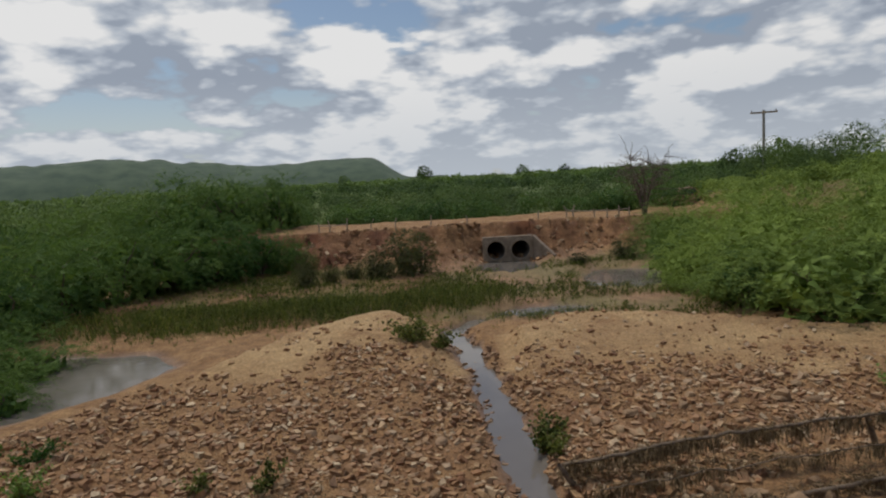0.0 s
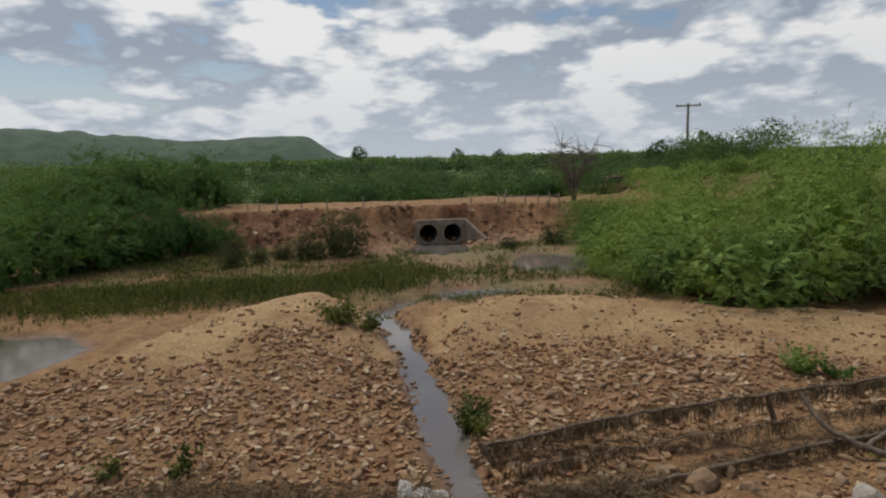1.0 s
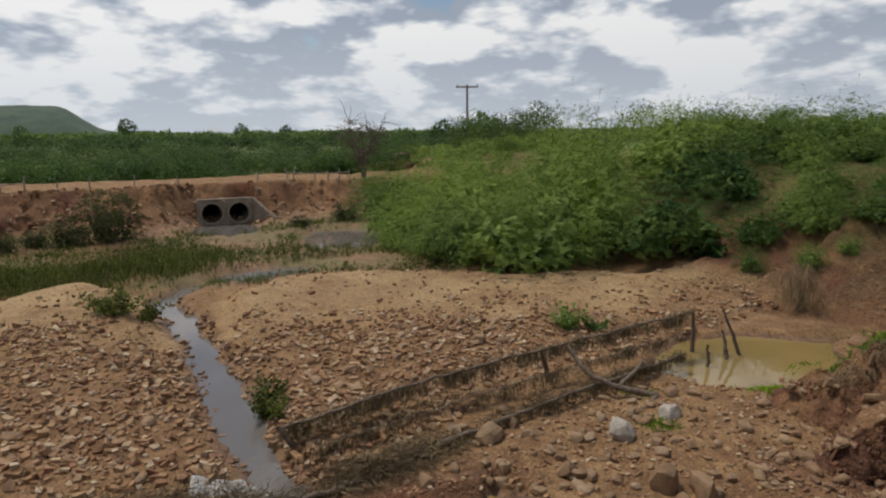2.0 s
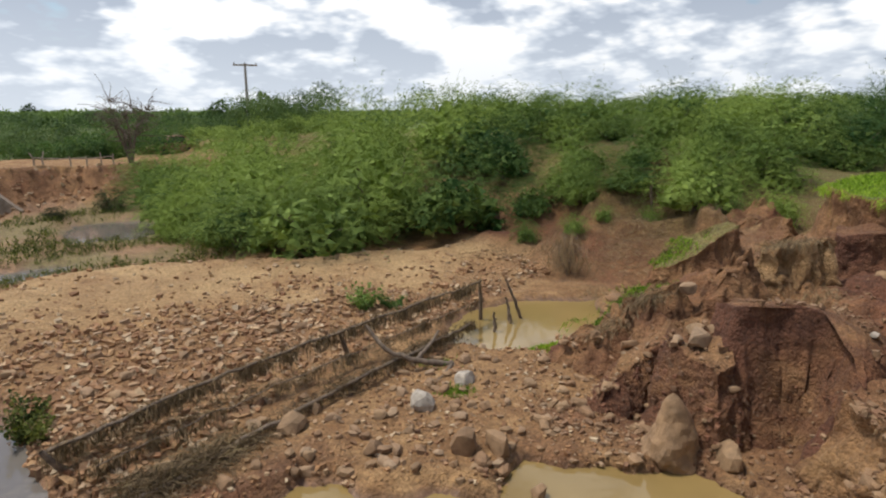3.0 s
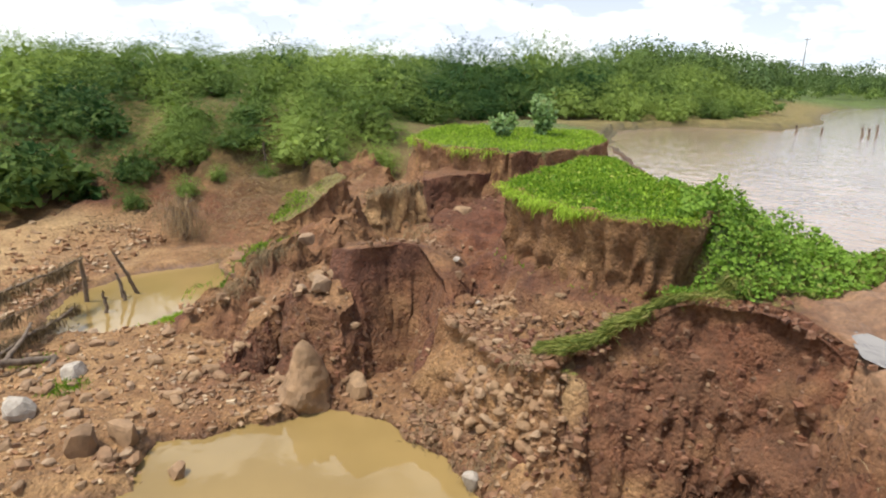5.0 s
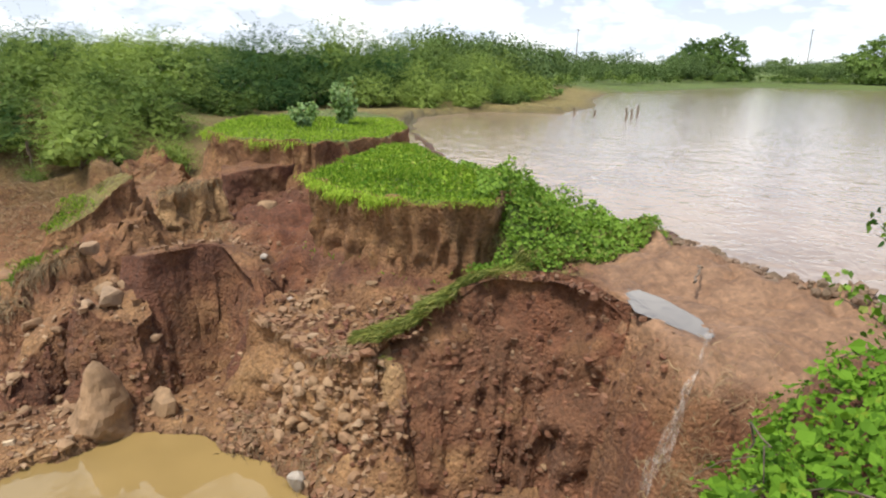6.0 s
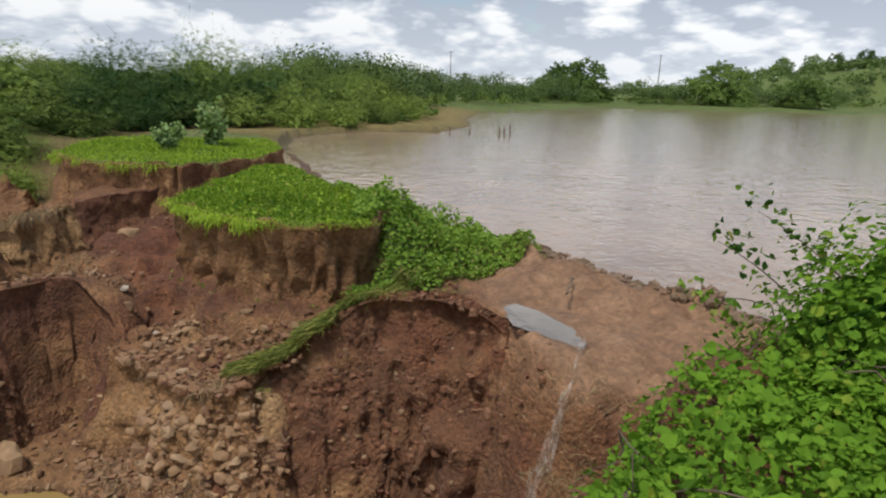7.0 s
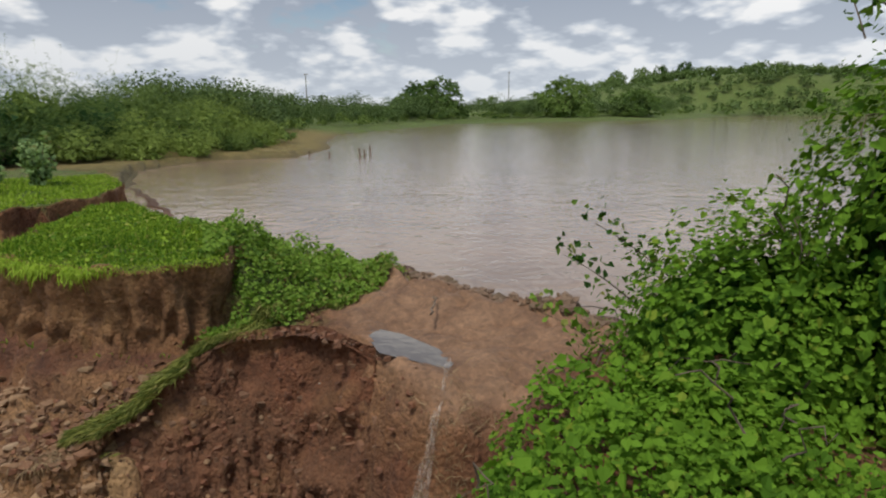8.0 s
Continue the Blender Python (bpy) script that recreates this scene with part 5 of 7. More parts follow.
bedded("gravel_face", 200, 0.025, 0.10, 0.02, 0.8, rock_shapes, 1.8)
bedded("mound", 34, 0.015, 0.05, 0.1, 0.9, rock_shapes + pale_shapes)
def face_clods(face, count, lo, hi, mat, label, low=0.0, high=0.9):
    """Crumbs of earth clinging to a standing face, in one mesh."""
    V, ob = FACES[face]
    p = V[gs.integers(int(low * (len(V) - 1)), int(high * (len(V) - 1)) + 1, count), gs.integers(V.shape[1], size=count)]
    p = p[p[:, 0] < V[..., 0].mean()]
    n = len(p)
    v = np.repeat(CHIP[None], n, 0) * gs.uniform(0.5, 1.2, (n, 8, 1)) + gs.normal(0, 0.2, (n, 8, 3))
    v = v * (lo + (hi - lo) * gs.uniform(0, 1, n) ** 3.0)[:, None, None] + p[:, None]
    f = (CHIP_F[None] + (np.arange(n) * 8)[:, None, None]).reshape(-1, 3)
    tagged(part("clods", np_mesh("clods", v.reshape(-1, 3), f, mat), None, ob, label), kind="stuff")


face_clods("mound", 2600, 0.008, 0.055, CLOD, "crumbs of red earth on the steep face")
face_clods("gravel_face", 2200, 0.008, 0.05, TALUS, "grit and small stones in the gravelly face")
face_clods("shelf", 700, 0.008, 0.05, CLOD, "crumbs of red earth on the ledge")
face_clods("fin", 800, 0.008, 0.05, CLOD, "crumbs of red earth on the spur")
face_clods("scarp", 700, 0.006, 0.035, CLOD, "crumbs of dark earth in the hollow", 0.0, 0.6)
bedded("shelf", 14, 0.03, 0.08, 0.05, 0.8, rock_shapes)
bedded("scarp", 16, 0.02, 0.05, 0.05, 0.5, rock_shapes)
for kx, ky, q in ((8.5, 3.85, 0.2), (8.75, 4.05, 0.13), (8.35, 4.1, 0.1), (8.9, 3.8, 0.12)):
    rock(kx, ky, q * 1.3, q, q * 0.75, 40 * q, rock_shapes[int(q * 50) % 7], "rounded tan stone on the earth ledge", "stones on the ledge")
for kx, ky in zip(gs.uniform(6.9, 9.4, 60), gs.uniform(-0.6, 2.2, 60)):
    q = gs.uniform(0.03, 0.085)
    if 1.2 < height(kx, ky)[0] < 2.0 and away(CREST_NEAR, np.array([kx]), np.array([ky]))[0] > 0.15:
        rock(kx, ky, q * 1.4, q, q * 0.6, gs.uniform(0, 360), (rock_shapes + pale_shapes[:1])[gs.integers(8)], "pale stone lying on the red slope", "stones on the red slope", tilt=gs.uniform(-15, 15), sink=0.35)
for kx, ky in ((9.9, 4.2), (10.2, 4.6), (9.9, 4.8), (10.5, 5.0), (13.5, 7.6), (12.9, 8.0), (13.8, 8.3), (12.9, 2.6)):
    q = gs.uniform(0.1, 0.2)
    rock(kx, ky, q * 1.2, q, q * 0.7, gs.uniform(0, 360), rock_shapes[gs.integers(7)], "clay-stained stone on the eroded ridge", "stones on the ridge")

# ---- road, culvert, pole, car, distance ----
def box_bm(bm, x0, x1, y0, y1, z0, z1):
    vs = [bm.verts.new((x, y, z)) for z in (z0, z1) for y in (y0, y1) for x in (x0, x1)]
    for q in ((0, 2, 3, 1), (4, 5, 7, 6), (0, 1, 5, 4), (2, 6, 7, 3), (0, 4, 6, 2), (1, 3, 7, 5)):
        bm.faces.new([vs[i] for i in q])


def pipe_bm(r_out, r_in, y0, y1, seg=40):
    bm = bmesh.new()
    rings = []
    for r, y in ((r_in, y1), (r_in, y0), (r_out, y0), (r_out, y1)):
        rings.append([bm.verts.new((r * math.cos(a), y, r * math.sin(a))) for a in [2 * math.pi * i / seg for i in range(seg)]])
    for a, b in zip(rings, rings[1:]):
        for i in range(seg):
            bm.faces.new((a[i], a[(i + 1) % seg], b[(i + 1) % seg], b[i]))
    return bm


def culvert():
    c = thing("culvert", (2.97, 34.3, 0.0), "twin-pipe concrete culvert with headwall under the dirt road", "culvert")
    # headwall with two round openings, built as strips round each bore
    bm = bmesh.new()
    seg, bore, half, top, bot = 36, 0.56, 0.66, 1.26, -0.25
    for cx in (-0.66, 0.66):
        for y, flip in ((-0.14, False), (0.14, True)):
            inner = [bm.verts.new((cx + bore * math.cos(2 * math.pi * i / seg), y, 0.62 + bore * math.sin(2 * math.pi * i / seg))) for i in range(seg)]
            outer = []
            for i in range(seg):
                ca, sa = math.cos(2 * math.pi * i / seg), math.sin(2 * math.pi * i / seg)
                k = min(half / max(abs(ca), 1e-6), ((top - 0.62) if sa > 0 else (0.62 - bot)) / max(abs(sa), 1e-6))
                outer.append(bm.verts.new((cx + k * ca, y, 0.62 + k * sa)))
            for i in range(seg):
                q = (inner[i], inner[(i + 1) % seg], outer[(i + 1) % seg], outer[i])
                bm.faces.new(q if flip else q[::-1])
    box_bm(bm, -1.36, 1.36, -0.17, 0.17, 1.262, 1.34)
    box_bm(bm, -1.36, -1.322, -0.16, 0.16, -0.25, 1.262)
    box_bm(bm, 1.322, 1.36, -0.16, 0.16, -0.25, 1.262)
    part("headwall", bm, CONCRETE, c)
    for cx in (-0.66, 0.66):
        p = part("pipe", pipe_bm(0.555, 0.49, -0.2, 4.6), PIPE_CONCRETE, c, "dark hollow concrete pipe")
        p.location = (cx, 0, 0.62)
        q = pipe_bm(0.60, 0.492, -0.26, -0.15)
        part("rim", q, CONCRETE, p)
    for sx, reach in ((1, 1.0),):
        bm = bmesh.new()
        w = [(sx * 1.33, -0.1, -0.3), (sx * (1.33 + reach), -0.85, -0.3), (sx * (1.33 + reach), -0.85, 0.3), (sx * 1.33, -0.1, 1.34)]
        off = Vector((0.16 * sx, 0.16, 0))
        a = [bm.verts.new(v) for v in w]
        b = [bm.verts.new(Vector(v) + off) for v in w]
        bm.faces.new(a)
        bm.faces.new(b[::-1])
        for i in range(4):
            bm.faces.new((a[i], b[i], b[(i + 1) % 4], a[(i + 1) % 4]))
        bmesh.ops.recalc_face_normals(bm, faces=bm.faces[:])
        part("wing_wall", bm, CONCRETE, c)


culvert()
POSTWOOD = mat_plain("post_wood", (0.22, 0.17, 0.12), (0.42, 0.35, 0.27), 10)


def road_fence():
    gp = np.random.default_rng(61)
    f = thing("road_fence", (0, 36.4, 2.2), "low line of weathered pickets and rails along the dirt road", "fence")
    xs = [-7.6, -7.0, -6.0, -4.6, -3.2, -1.2, 0.9, 3.1, 5.0, 6.6, 7.0, 8.2, 8.9, 9.6, 10.2]
    for px in xs:
        h = gp.uniform(0.45, 0.75)
        gz = float(height(px, 36.4)[0]) - 2.2
        v, q = tube([(px, 0, gz - 0.1), (px + gp.normal() * 0.03, 0, gz + h * 0.5), (px + gp.normal() * 0.06, 0, gz + h)], [0.045, 0.04, 0.035], 6)
        part("post", np_mesh("post", v, q, POSTWOOD, True), None, f)
    for a, b in ((-7.6, -6.0), (6.6, 8.9), (8.2, 10.2)):
        za, zb = float(height(a, 36.4)[0]) - 2.2, float(height(b, 36.4)[0]) - 2.2
        v, q = tube([(a, -0.05, za + 0.4), ((a + b) / 2, -0.05, (za + zb) / 2 + 0.36), (b, -0.05, zb + 0.42)], [0.035, 0.03], 6)
        part("rail", np_mesh("rail", v, q, POSTWOOD, True), None, f)


road_fence()
METAL = mat_plain("grey_metal", (0.25, 0.25, 0.25), (0.4, 0.4, 0.4), 8, 0.45, 0.1, 0.7)
POLE_GREY = mat_plain("pole_concrete", (0.20, 0.19, 0.17), (0.32, 0.30, 0.27), 4)


def utility_pole(x, y, tall, arm, turn, z=None, label="grey concrete utility pole with a crossarm"):
    z = float(height(x, y)[0]) if z is None else z
    p = thing("utility_pole", (x, y, z, 0, 0, turn), label, "pole", "power line poles")
    v, q = tube([(0, 0, -0.4), (0, 0, tall * 0.5), (0, 0, tall)], [0.17, 0.14, 0.10], 10)
    part("shaft", np_mesh("shaft", v, q, POLE_GREY, True), None, p)
    bm = bmesh.new()
    box_bm(bm, -arm, arm, -0.16, -0.06, tall - 0.28, tall - 0.14)
    part("crossarm", bm, POSTWOOD, p)
    for ix in (-arm * 0.9, 0.0, arm * 0.9):
        v, q = tube([(ix, -0.11, tall - 0.15), (ix, -0.11, tall - 0.04), (ix, -0.11, tall + 0.02)], [0.05, 0.06, 0.03], 8)
        part("insulator", np_mesh("insulator", v, q, METAL, True), None, p)
    return p


utility_pole(*polar(26.2, 62), 8.35, 1.05, -20, 0.5)
utility_pole(*polar(104.5, 175), 10.5, 0.9, 20, label="distant thin utility pole beyond the lake")
utility_pole(*polar(121.9, 190), 10.5, 0.25, 20, label="distant thin utility pole beyond the lake")

# bare thorn tree by the road bank
bt = thing("bare_tree", (11.0, 36.2, float(height(11.0, 36.2)[0]) - 0.1), "leafless grey thorn tree on the road bank", "tree")
part("trunk", limbs_mesh("bare_limbs", 71, 3.6, 1.5, 0.09, 5, 22, BARK), None, bt)
GREYTWIG = mat_leaf("grey_twigs", (0.06, 0.045, 0.04), (0.13, 0.10, 0.09), (0.15, 0.12, 0.1), 0.9, 0.1)
tw = crown_mesh("twig_crown", 72, 160, 12, 0.16, 0.012, GREYTWIG, low=0.1, core=0.3, inner=0, top=1.5)
tc = part("twigs", tw, None, bt)
tc.matrix_basis = Matrix.Translation((0, 0, 1.5)) @ Matrix.Diagonal((1.7, 1.7, 1.35, 1))


def car():
    paint = Nodes("car_paint")
    red_paint = paint.done(paint.mix(paint.ramp(paint.noise(3, 4), (0.4, 0.0), (0.7, 1.0)), (0.24, 0.085, 0.065), (0.36, 0.19, 0.15)), 0.5)
    glass = mat_plain("car_glass", (0.02, 0.025, 0.03), (0.04, 0.045, 0.05), 3, 0.08, 0.02)
    rubber = mat_plain("rubber", (0.02, 0.02, 0.02), (0.04, 0.04, 0.04), 10)
    x, y = polar(19.7, 50)
    c = thing("parked_car", (x, y, float(height(x, y)[0]) + 0.02, 0, 0, 28), "dusty red hatchback parked beyond the road bank", "car")
    side = [(-1.95, 0.32), (-1.98, 0.72), (-1.2, 0.86), (1.85, 0.92), (1.95, 0.75), (1.95, 0.32)]
    roof = [(-1.15, 0.86), (-0.45, 1.42), (1.0, 1.46), (1.8, 0.92)]

    def prism(prof, half_lo, half_hi):
        bm = bmesh.new()
        zs = [p[1] for p in prof]
        def hw(z):
            t = (z - min(zs)) / (max(zs) - min(zs))
            return half_lo + (half_hi - half_lo) * t
        a = [bm.verts.new((p[0], -hw(p[1]), p[1])) for p in prof]
        b = [bm.verts.new((p[0], hw(p[1]), p[1])) for p in prof]
        bm.faces.new(a)
        bm.faces.new(b[::-1])
        for i in range(len(prof)):
            bm.faces.new((a[i], b[i], b[(i + 1) % len(prof)], a[(i + 1) % len(prof)]))
        bmesh.ops.recalc_face_normals(bm, faces=bm.faces[:])
        bmesh.ops.bevel(bm, geom=bm.edges[:], offset=0.06, segments=2, affect="EDGES")
        return bm
    part("body", prism(side, 0.84, 0.8), red_paint, c)
    part("cabin", prism(roof, 0.78, 0.62), red_paint, c)
    for nm, prof in (("windscreen", [(-1.09, 0.93), (-0.5, 1.38), (-0.52, 1.40), (-1.13, 0.95)]),):
        bm = bmesh.new()
        w = [(-1.13, -0.66, 0.95), (-1.13, 0.66, 0.95), (-0.54, 0.58, 1.40), (-0.54, -0.58, 1.40)]
        off = Vector((-0.035, 0, 0.03))
        f = bm.faces.new([bm.verts.new(Vector(v) + off) for v in w])
        r = bmesh.ops.extrude_face_region(bm, geom=[f])
        bmesh.ops.translate(bm, verts=[v for v in r["geom"] if isinstance(v, bmesh.types.BMVert)], vec=(0.03, 0, -0.02))
        part(nm, bm, glass, c)
    for sy in (-1, 1):
        bm = bmesh.new()
        w = [(-0.85, 0.775, 0.98), (1.35, 0.77, 0.98), (0.95, 0.66, 1.36), (-0.4, 0.66, 1.36)]
        f = bm.faces.new([bm.verts.new((a, sy * (b + 0.012), d)) for a, b, d in w])
        r = bmesh.ops.extrude_face_region(bm, geom=[f])
        bmesh.ops.translate(bm, verts=[v for v in r["geom"] if isinstance(v, bmesh.types.BMVert)], vec=(0, -sy * 0.03, 0))
        part("side_window", bm, glass, c)
        for wx in (-1.2, 1.2):
            bm = bmesh.new()
            bmesh.ops.create_cone(bm, cap_ends=True, segments=24, radius1=0.3, radius2=0.3, depth=0.2, matrix=pose(wx, sy * 0.76, 0.3, 90))
            part("wheel", bm, rubber, c)


car()

# ---- woods, hills, far shore: too many to count ----
def wood(name, count, place, tall, wide, leaves, leaf, mat, label, seed, puffs=7):
    """Joined crowns, each of several leafy billows; place(gen) gives plan arrays."""
    gw = np.random.default_rng(seed)
    x, y = place(gw, count)
    n = len(x)
    h, w = gw.uniform(*tall, n), gw.uniform(*wide, n)
    base = np.stack([x, y, height(x, y)], -1)
    c = gw.normal(size=(n, puffs, 3))
    c[..., 2] = np.abs(c[..., 2])
    c /= np.linalg.norm(c, axis=2)[..., None]
    hub = c * np.stack([w * 0.62, w * 0.62, h * 0.38], -1)[:, None] * gw.uniform(0.5, 1.0, (n, puffs, 1))
    hub[..., 2] += h[:, None] * 0.34
    rad = gw.uniform(0.55, 1.0, (n, puffs)) * np.minimum(w * 0.5, h * 0.36)[:, None]
    k = gw.integers(0, puffs, (n, leaves))
    row = np.arange(n)[:, None]
    e = gw.normal(size=(n, leaves, 3))
    e[..., 2] = np.where(e[..., 2] < -0.6, -e[..., 2], e[..., 2])
    e /= np.linalg.norm(e, axis=2)[..., None]
    P = base[:, None] + hub[row, k] + e * (rad[row, k] * gw.uniform(0.5, 1.0, (n, leaves)) ** 0.5)[..., None]
    P[..., 2] = np.maximum(P[..., 2], base[:, None, 2] + 0.05)
    m = n * leaves
    v, f = facing(P.reshape(-1, 3), (e + [0, 0, 0.35]).reshape(-1, 3), gw.normal(size=(m, 3)), gw.uniform(0.6, 1.4, m) * leaf, gw.uniform(0.6, 1.4, m) * leaf * 0.6, gw, 0.35)
    return tagged(new(name, np_mesh(name, v, f, mat)), label, "woods", kind="stuff")


def ring(az0, az1, r0, r1):
    def place(gen, n):
        r = np.sqrt(gen.uniform(r0 ** 2, r1 ** 2, n)) if r1 < 3 * r0 else np.exp(gen.uniform(np.log(r0), np.log(r1), n))
        a = np.radians(gen.uniform(az0, az1, n))
        return r * np.sin(a), r * np.cos(a)
    return place


wood("scrub_wood", 150, ring(-50, 34, 46, 80), (3.0, 4.4), (2.2, 4.2), 1300, 0.17, LEAF_FAR, "dense dark green dry-forest scrub behind the road", 401, 9)
wood("scrub_wood", 62, ring(-17, 20, 43.8, 48), (2.5, 3.6), (1.6, 2.8), 1100, 0.15, LEAF_DARK, "dark green thorn scrub close behind the road", 409, 9)
wood("scrub_wood", 330, ring(-55, 40, 80, 190), (3.4, 4.8), (3.0, 6.5), 460, 0.42, LEAF_FAR, "dense green scrub stretching over the plain", 402, 8)
wood("scrub_wood", 700, ring(-60, 60, 190, 900), (3.6, 5.6), (6.0, 14.0), 130, 1.5, LEAF_FAR, "far green woodland on the plain", 403)
wood("west_wood", 70, ring(-60, -17, 41, 50), (3.2, 4.6), (2.2, 3.8), 1000, 0.17, LEAF_FAR, "close scrub behind the thorn trees", 404, 9)
wood("east_wood", 90, ring(40, 98, 40, 75), (2.2, 3.3), (2.4, 4.2), 900, 0.17, LEAF_HEDGE, "green scrub behind the thorn bushes", 405, 8)

wood("east_wood", 60, ring(21.5, 34, 33, 58), (0.9, 1.6), (1.5, 2.8), 620, 0.14, LEAF_HEDGE, "low green scrub on the rise beside the road", 411, 7)


def shoreline(gen, n):
    t = gen.uniform(0, 1, n)
    pts = np.array([(41, -9), (53, -11.5), (71, -19), (110, -53), (118, -90), (117, -116), (165, -185)], float)
    s = np.linspace(0, 1, len(pts))
    off = np.abs(gen.normal(0, 1, n)) * 14 + 2.5
    return np.interp(t, s, pts[:, 0]) + off * 0.8, np.interp(t, s, pts[:, 1]) + off * 0.45


wood("shore_wood", 250, shoreline, (2.4, 6.0), (2.4, 5.0), 480, 0.32, LEAF_FAR, "green trees and scrub along the far shore", 406)
wood("shore_scrub", 300, lambda gen, n: tuple(a - b for a, b in zip(shoreline(gen, n), (2.0, 1.5))), (0.7, 2.0), (1.0, 2.4), 180, 0.28, LEAF_HEDGE, "low bright scrub at the waterline", 407)
wood("hill_scrub", 460, lambda gen, n: (gen.normal(195, 45, n), gen.normal(-245, 40, n)), (2.5, 5.0), (3.5, 7.0), 70, 1.3, LEAF_FAR, "scattered scrub on the low far hill", 408)

round_tree = plant_kind("round_tree", [crown_mesh("round_crown", 410, 520, 18, 0.09, 0.05, LEAF_DARK, low=-0.5)], [limbs_mesh("round_limbs", 411, 1.0, 0.5, 0.05)], "dark rounded tree standing alone on the far shore", "tree", "trees on the far shore")
for az, r, tall, size in ((126.7, 150, 9.0, 6.0), (116.0, 140, 8.6, 5.5), (114.0, 142, 7.5, 5.0), (132.5, 165, 6.5, 6.0)):
    x, y = polar(az, r)
    round_tree(x, y, size, 30 * az, None, tall / 1.72 / size, 0)
for az, r in ((130.9, 300), (132.9, 300), (134.4, 305), (136.2, 305)):
    x, y = polar(az, r)
    round_tree(x, y, 4.0, 40 * az, None, 1.1, 0)
plain_tree = plant_kind("plain_tree", [crown_mesh("plain_crown", 412, 300, 14, 0.10, 0.06, LEAF_FAR, low=-0.2)], [limbs_mesh("plain_limbs", 413, 1.0, 0.5, 0.05)], "tree standing above the scrub of the plain", "tree", "trees above the scrub")
for az, r, tall in ((-1.9, 260, 9.5), (6.9, 280, 8.0), (10.5, 280, 7.2), (27.7, 110, 7.6), (24.0, 160, 7.0), (-9.0, 240, 7.0), (-15, 240, 7.4)):
    x, y = polar(az, r)
    plain_tree(x, y, tall * 0.45, 50 * az, None, tall / 1.72 / (tall * 0.45), 0)


def hills():
    m = Nodes("hill_forest")
    mat = m.done(m.mix(m.ramp(m.noise(0.02, 6, 0.65), (0.35, 0.0), (0.65, 1.0)), (0.045, 0.075, 0.05), (0.085, 0.12, 0.075)), 1.0)
    az, t = np.meshgrid(np.linspace(-75, 0, 260), np.linspace(0, 1, 24), indexing="ij")
    ridge = 62 + 22 * np.exp(-((az + 9.5) / 5.5) ** 2) - 55 * sstep(-7.0, -2.6, az) + 9 * np.sin(az * 0.24 + 1) + 34 * sstep(-12, -32, az)
    ridge = ridge + 3 * fbm(az, az * 0, 2.0, 4, 501) - 3
    r = 1500 + 700 * t
    zz = ridge * np.sin(np.clip(t, 0, 1) * np.pi) ** 0.7 * (1 + 0.06 * fbm(az * 1.0, t * 6, 1.5, 4, 502)) - 2
    a = np.radians(az)
    p = np.stack([r * np.sin(a), r * np.cos(a), zz], -1)
    n, k = az.shape
    i, j = np.meshgrid(np.arange(n - 1), np.arange(k - 1), indexing="ij")
    f = np.stack([i * k + j, (i + 1) * k + j, (i + 1) * k + j + 1, i * k + j + 1], -1).reshape(-1, 4)
    tagged(new("backdrop_hills", np_mesh("hills", p.reshape(-1, 3), f, mat, True)), "low forested ridge on the horizon", "hills", kind="structure")


hills()

# ---- grass, vines, reeds ----
def tuft_mass(name, x, y, tall, width, lean, mat, label, category, gen, per=1, zlift=0.0, kind="stuff", bend=0.2):
    """Upright blades rooted on the ground."""
    x, y, tall = np.repeat(x, per), np.repeat(y, per), np.repeat(np.broadcast_to(tall, len(x)), per)
    n = len(x)
    x, y = x + gen.normal(0, 0.03, n), y + gen.normal(0, 0.03, n)
    P = np.stack([x, y, height(x, y) + zlift], -1)
    A = np.stack([gen.normal(0, lean, n), gen.normal(0, lean, n), np.ones(n)], -1)
    v, f = blades(P, A, tall * gen.uniform(0.6, 1.25, n), width * gen.uniform(0.6, 1.3, n), gen, bend)
    return tagged(new(name, np_mesh(name, v, f, mat)), label, category, kind=kind)


def leaf_mass(name, P, N, size, mat, gen, heart=True):
    """Broad leaves with a fold along the midrib, facing N."""
    n = len(P)
    N = N / (np.linalg.norm(N, axis=1)[:, None] + 1e-9)
    up = np.cross(N, gen.normal(size=(n, 3)))
    up /= np.linalg.norm(up, axis=1)[:, None] + 1e-9
    sd = np.cross(N, up)
    S = np.broadcast_to(size, n)[:, None] * gen.uniform(0.65, 1.3, (n, 1))
    shape = [(-0.42, 0.0, 0.0), (-0.55, 0.28, 0.10), (-0.12, 0.50, 0.14), (0.6, 0.0, -0.10), (-0.12, -0.50, 0.14), (-0.55, -0.28, 0.10)]
    v = np.stack([P + S * (a * up + b * sd + c * N) for a, b, c in shape], 1).reshape(-1, 3)
    k = (np.arange(n) * 6)[:, None]
    f = np.vstack([k + [0, 1, 2, 3], k + [0, 3, 4, 5]])
    return np_mesh(name, v, f, mat)


gp = np.random.default_rng(77)


def inside(n, outline, gen, edge=0.0):
    xs, ys = [p[0] for p in outline], [p[1] for p in outline]
    x, y = gen.uniform(min(xs), max(xs), n), gen.uniform(min(ys), max(ys), n)
    k = away(outline, x, y) < edge
    return x[k], y[k]


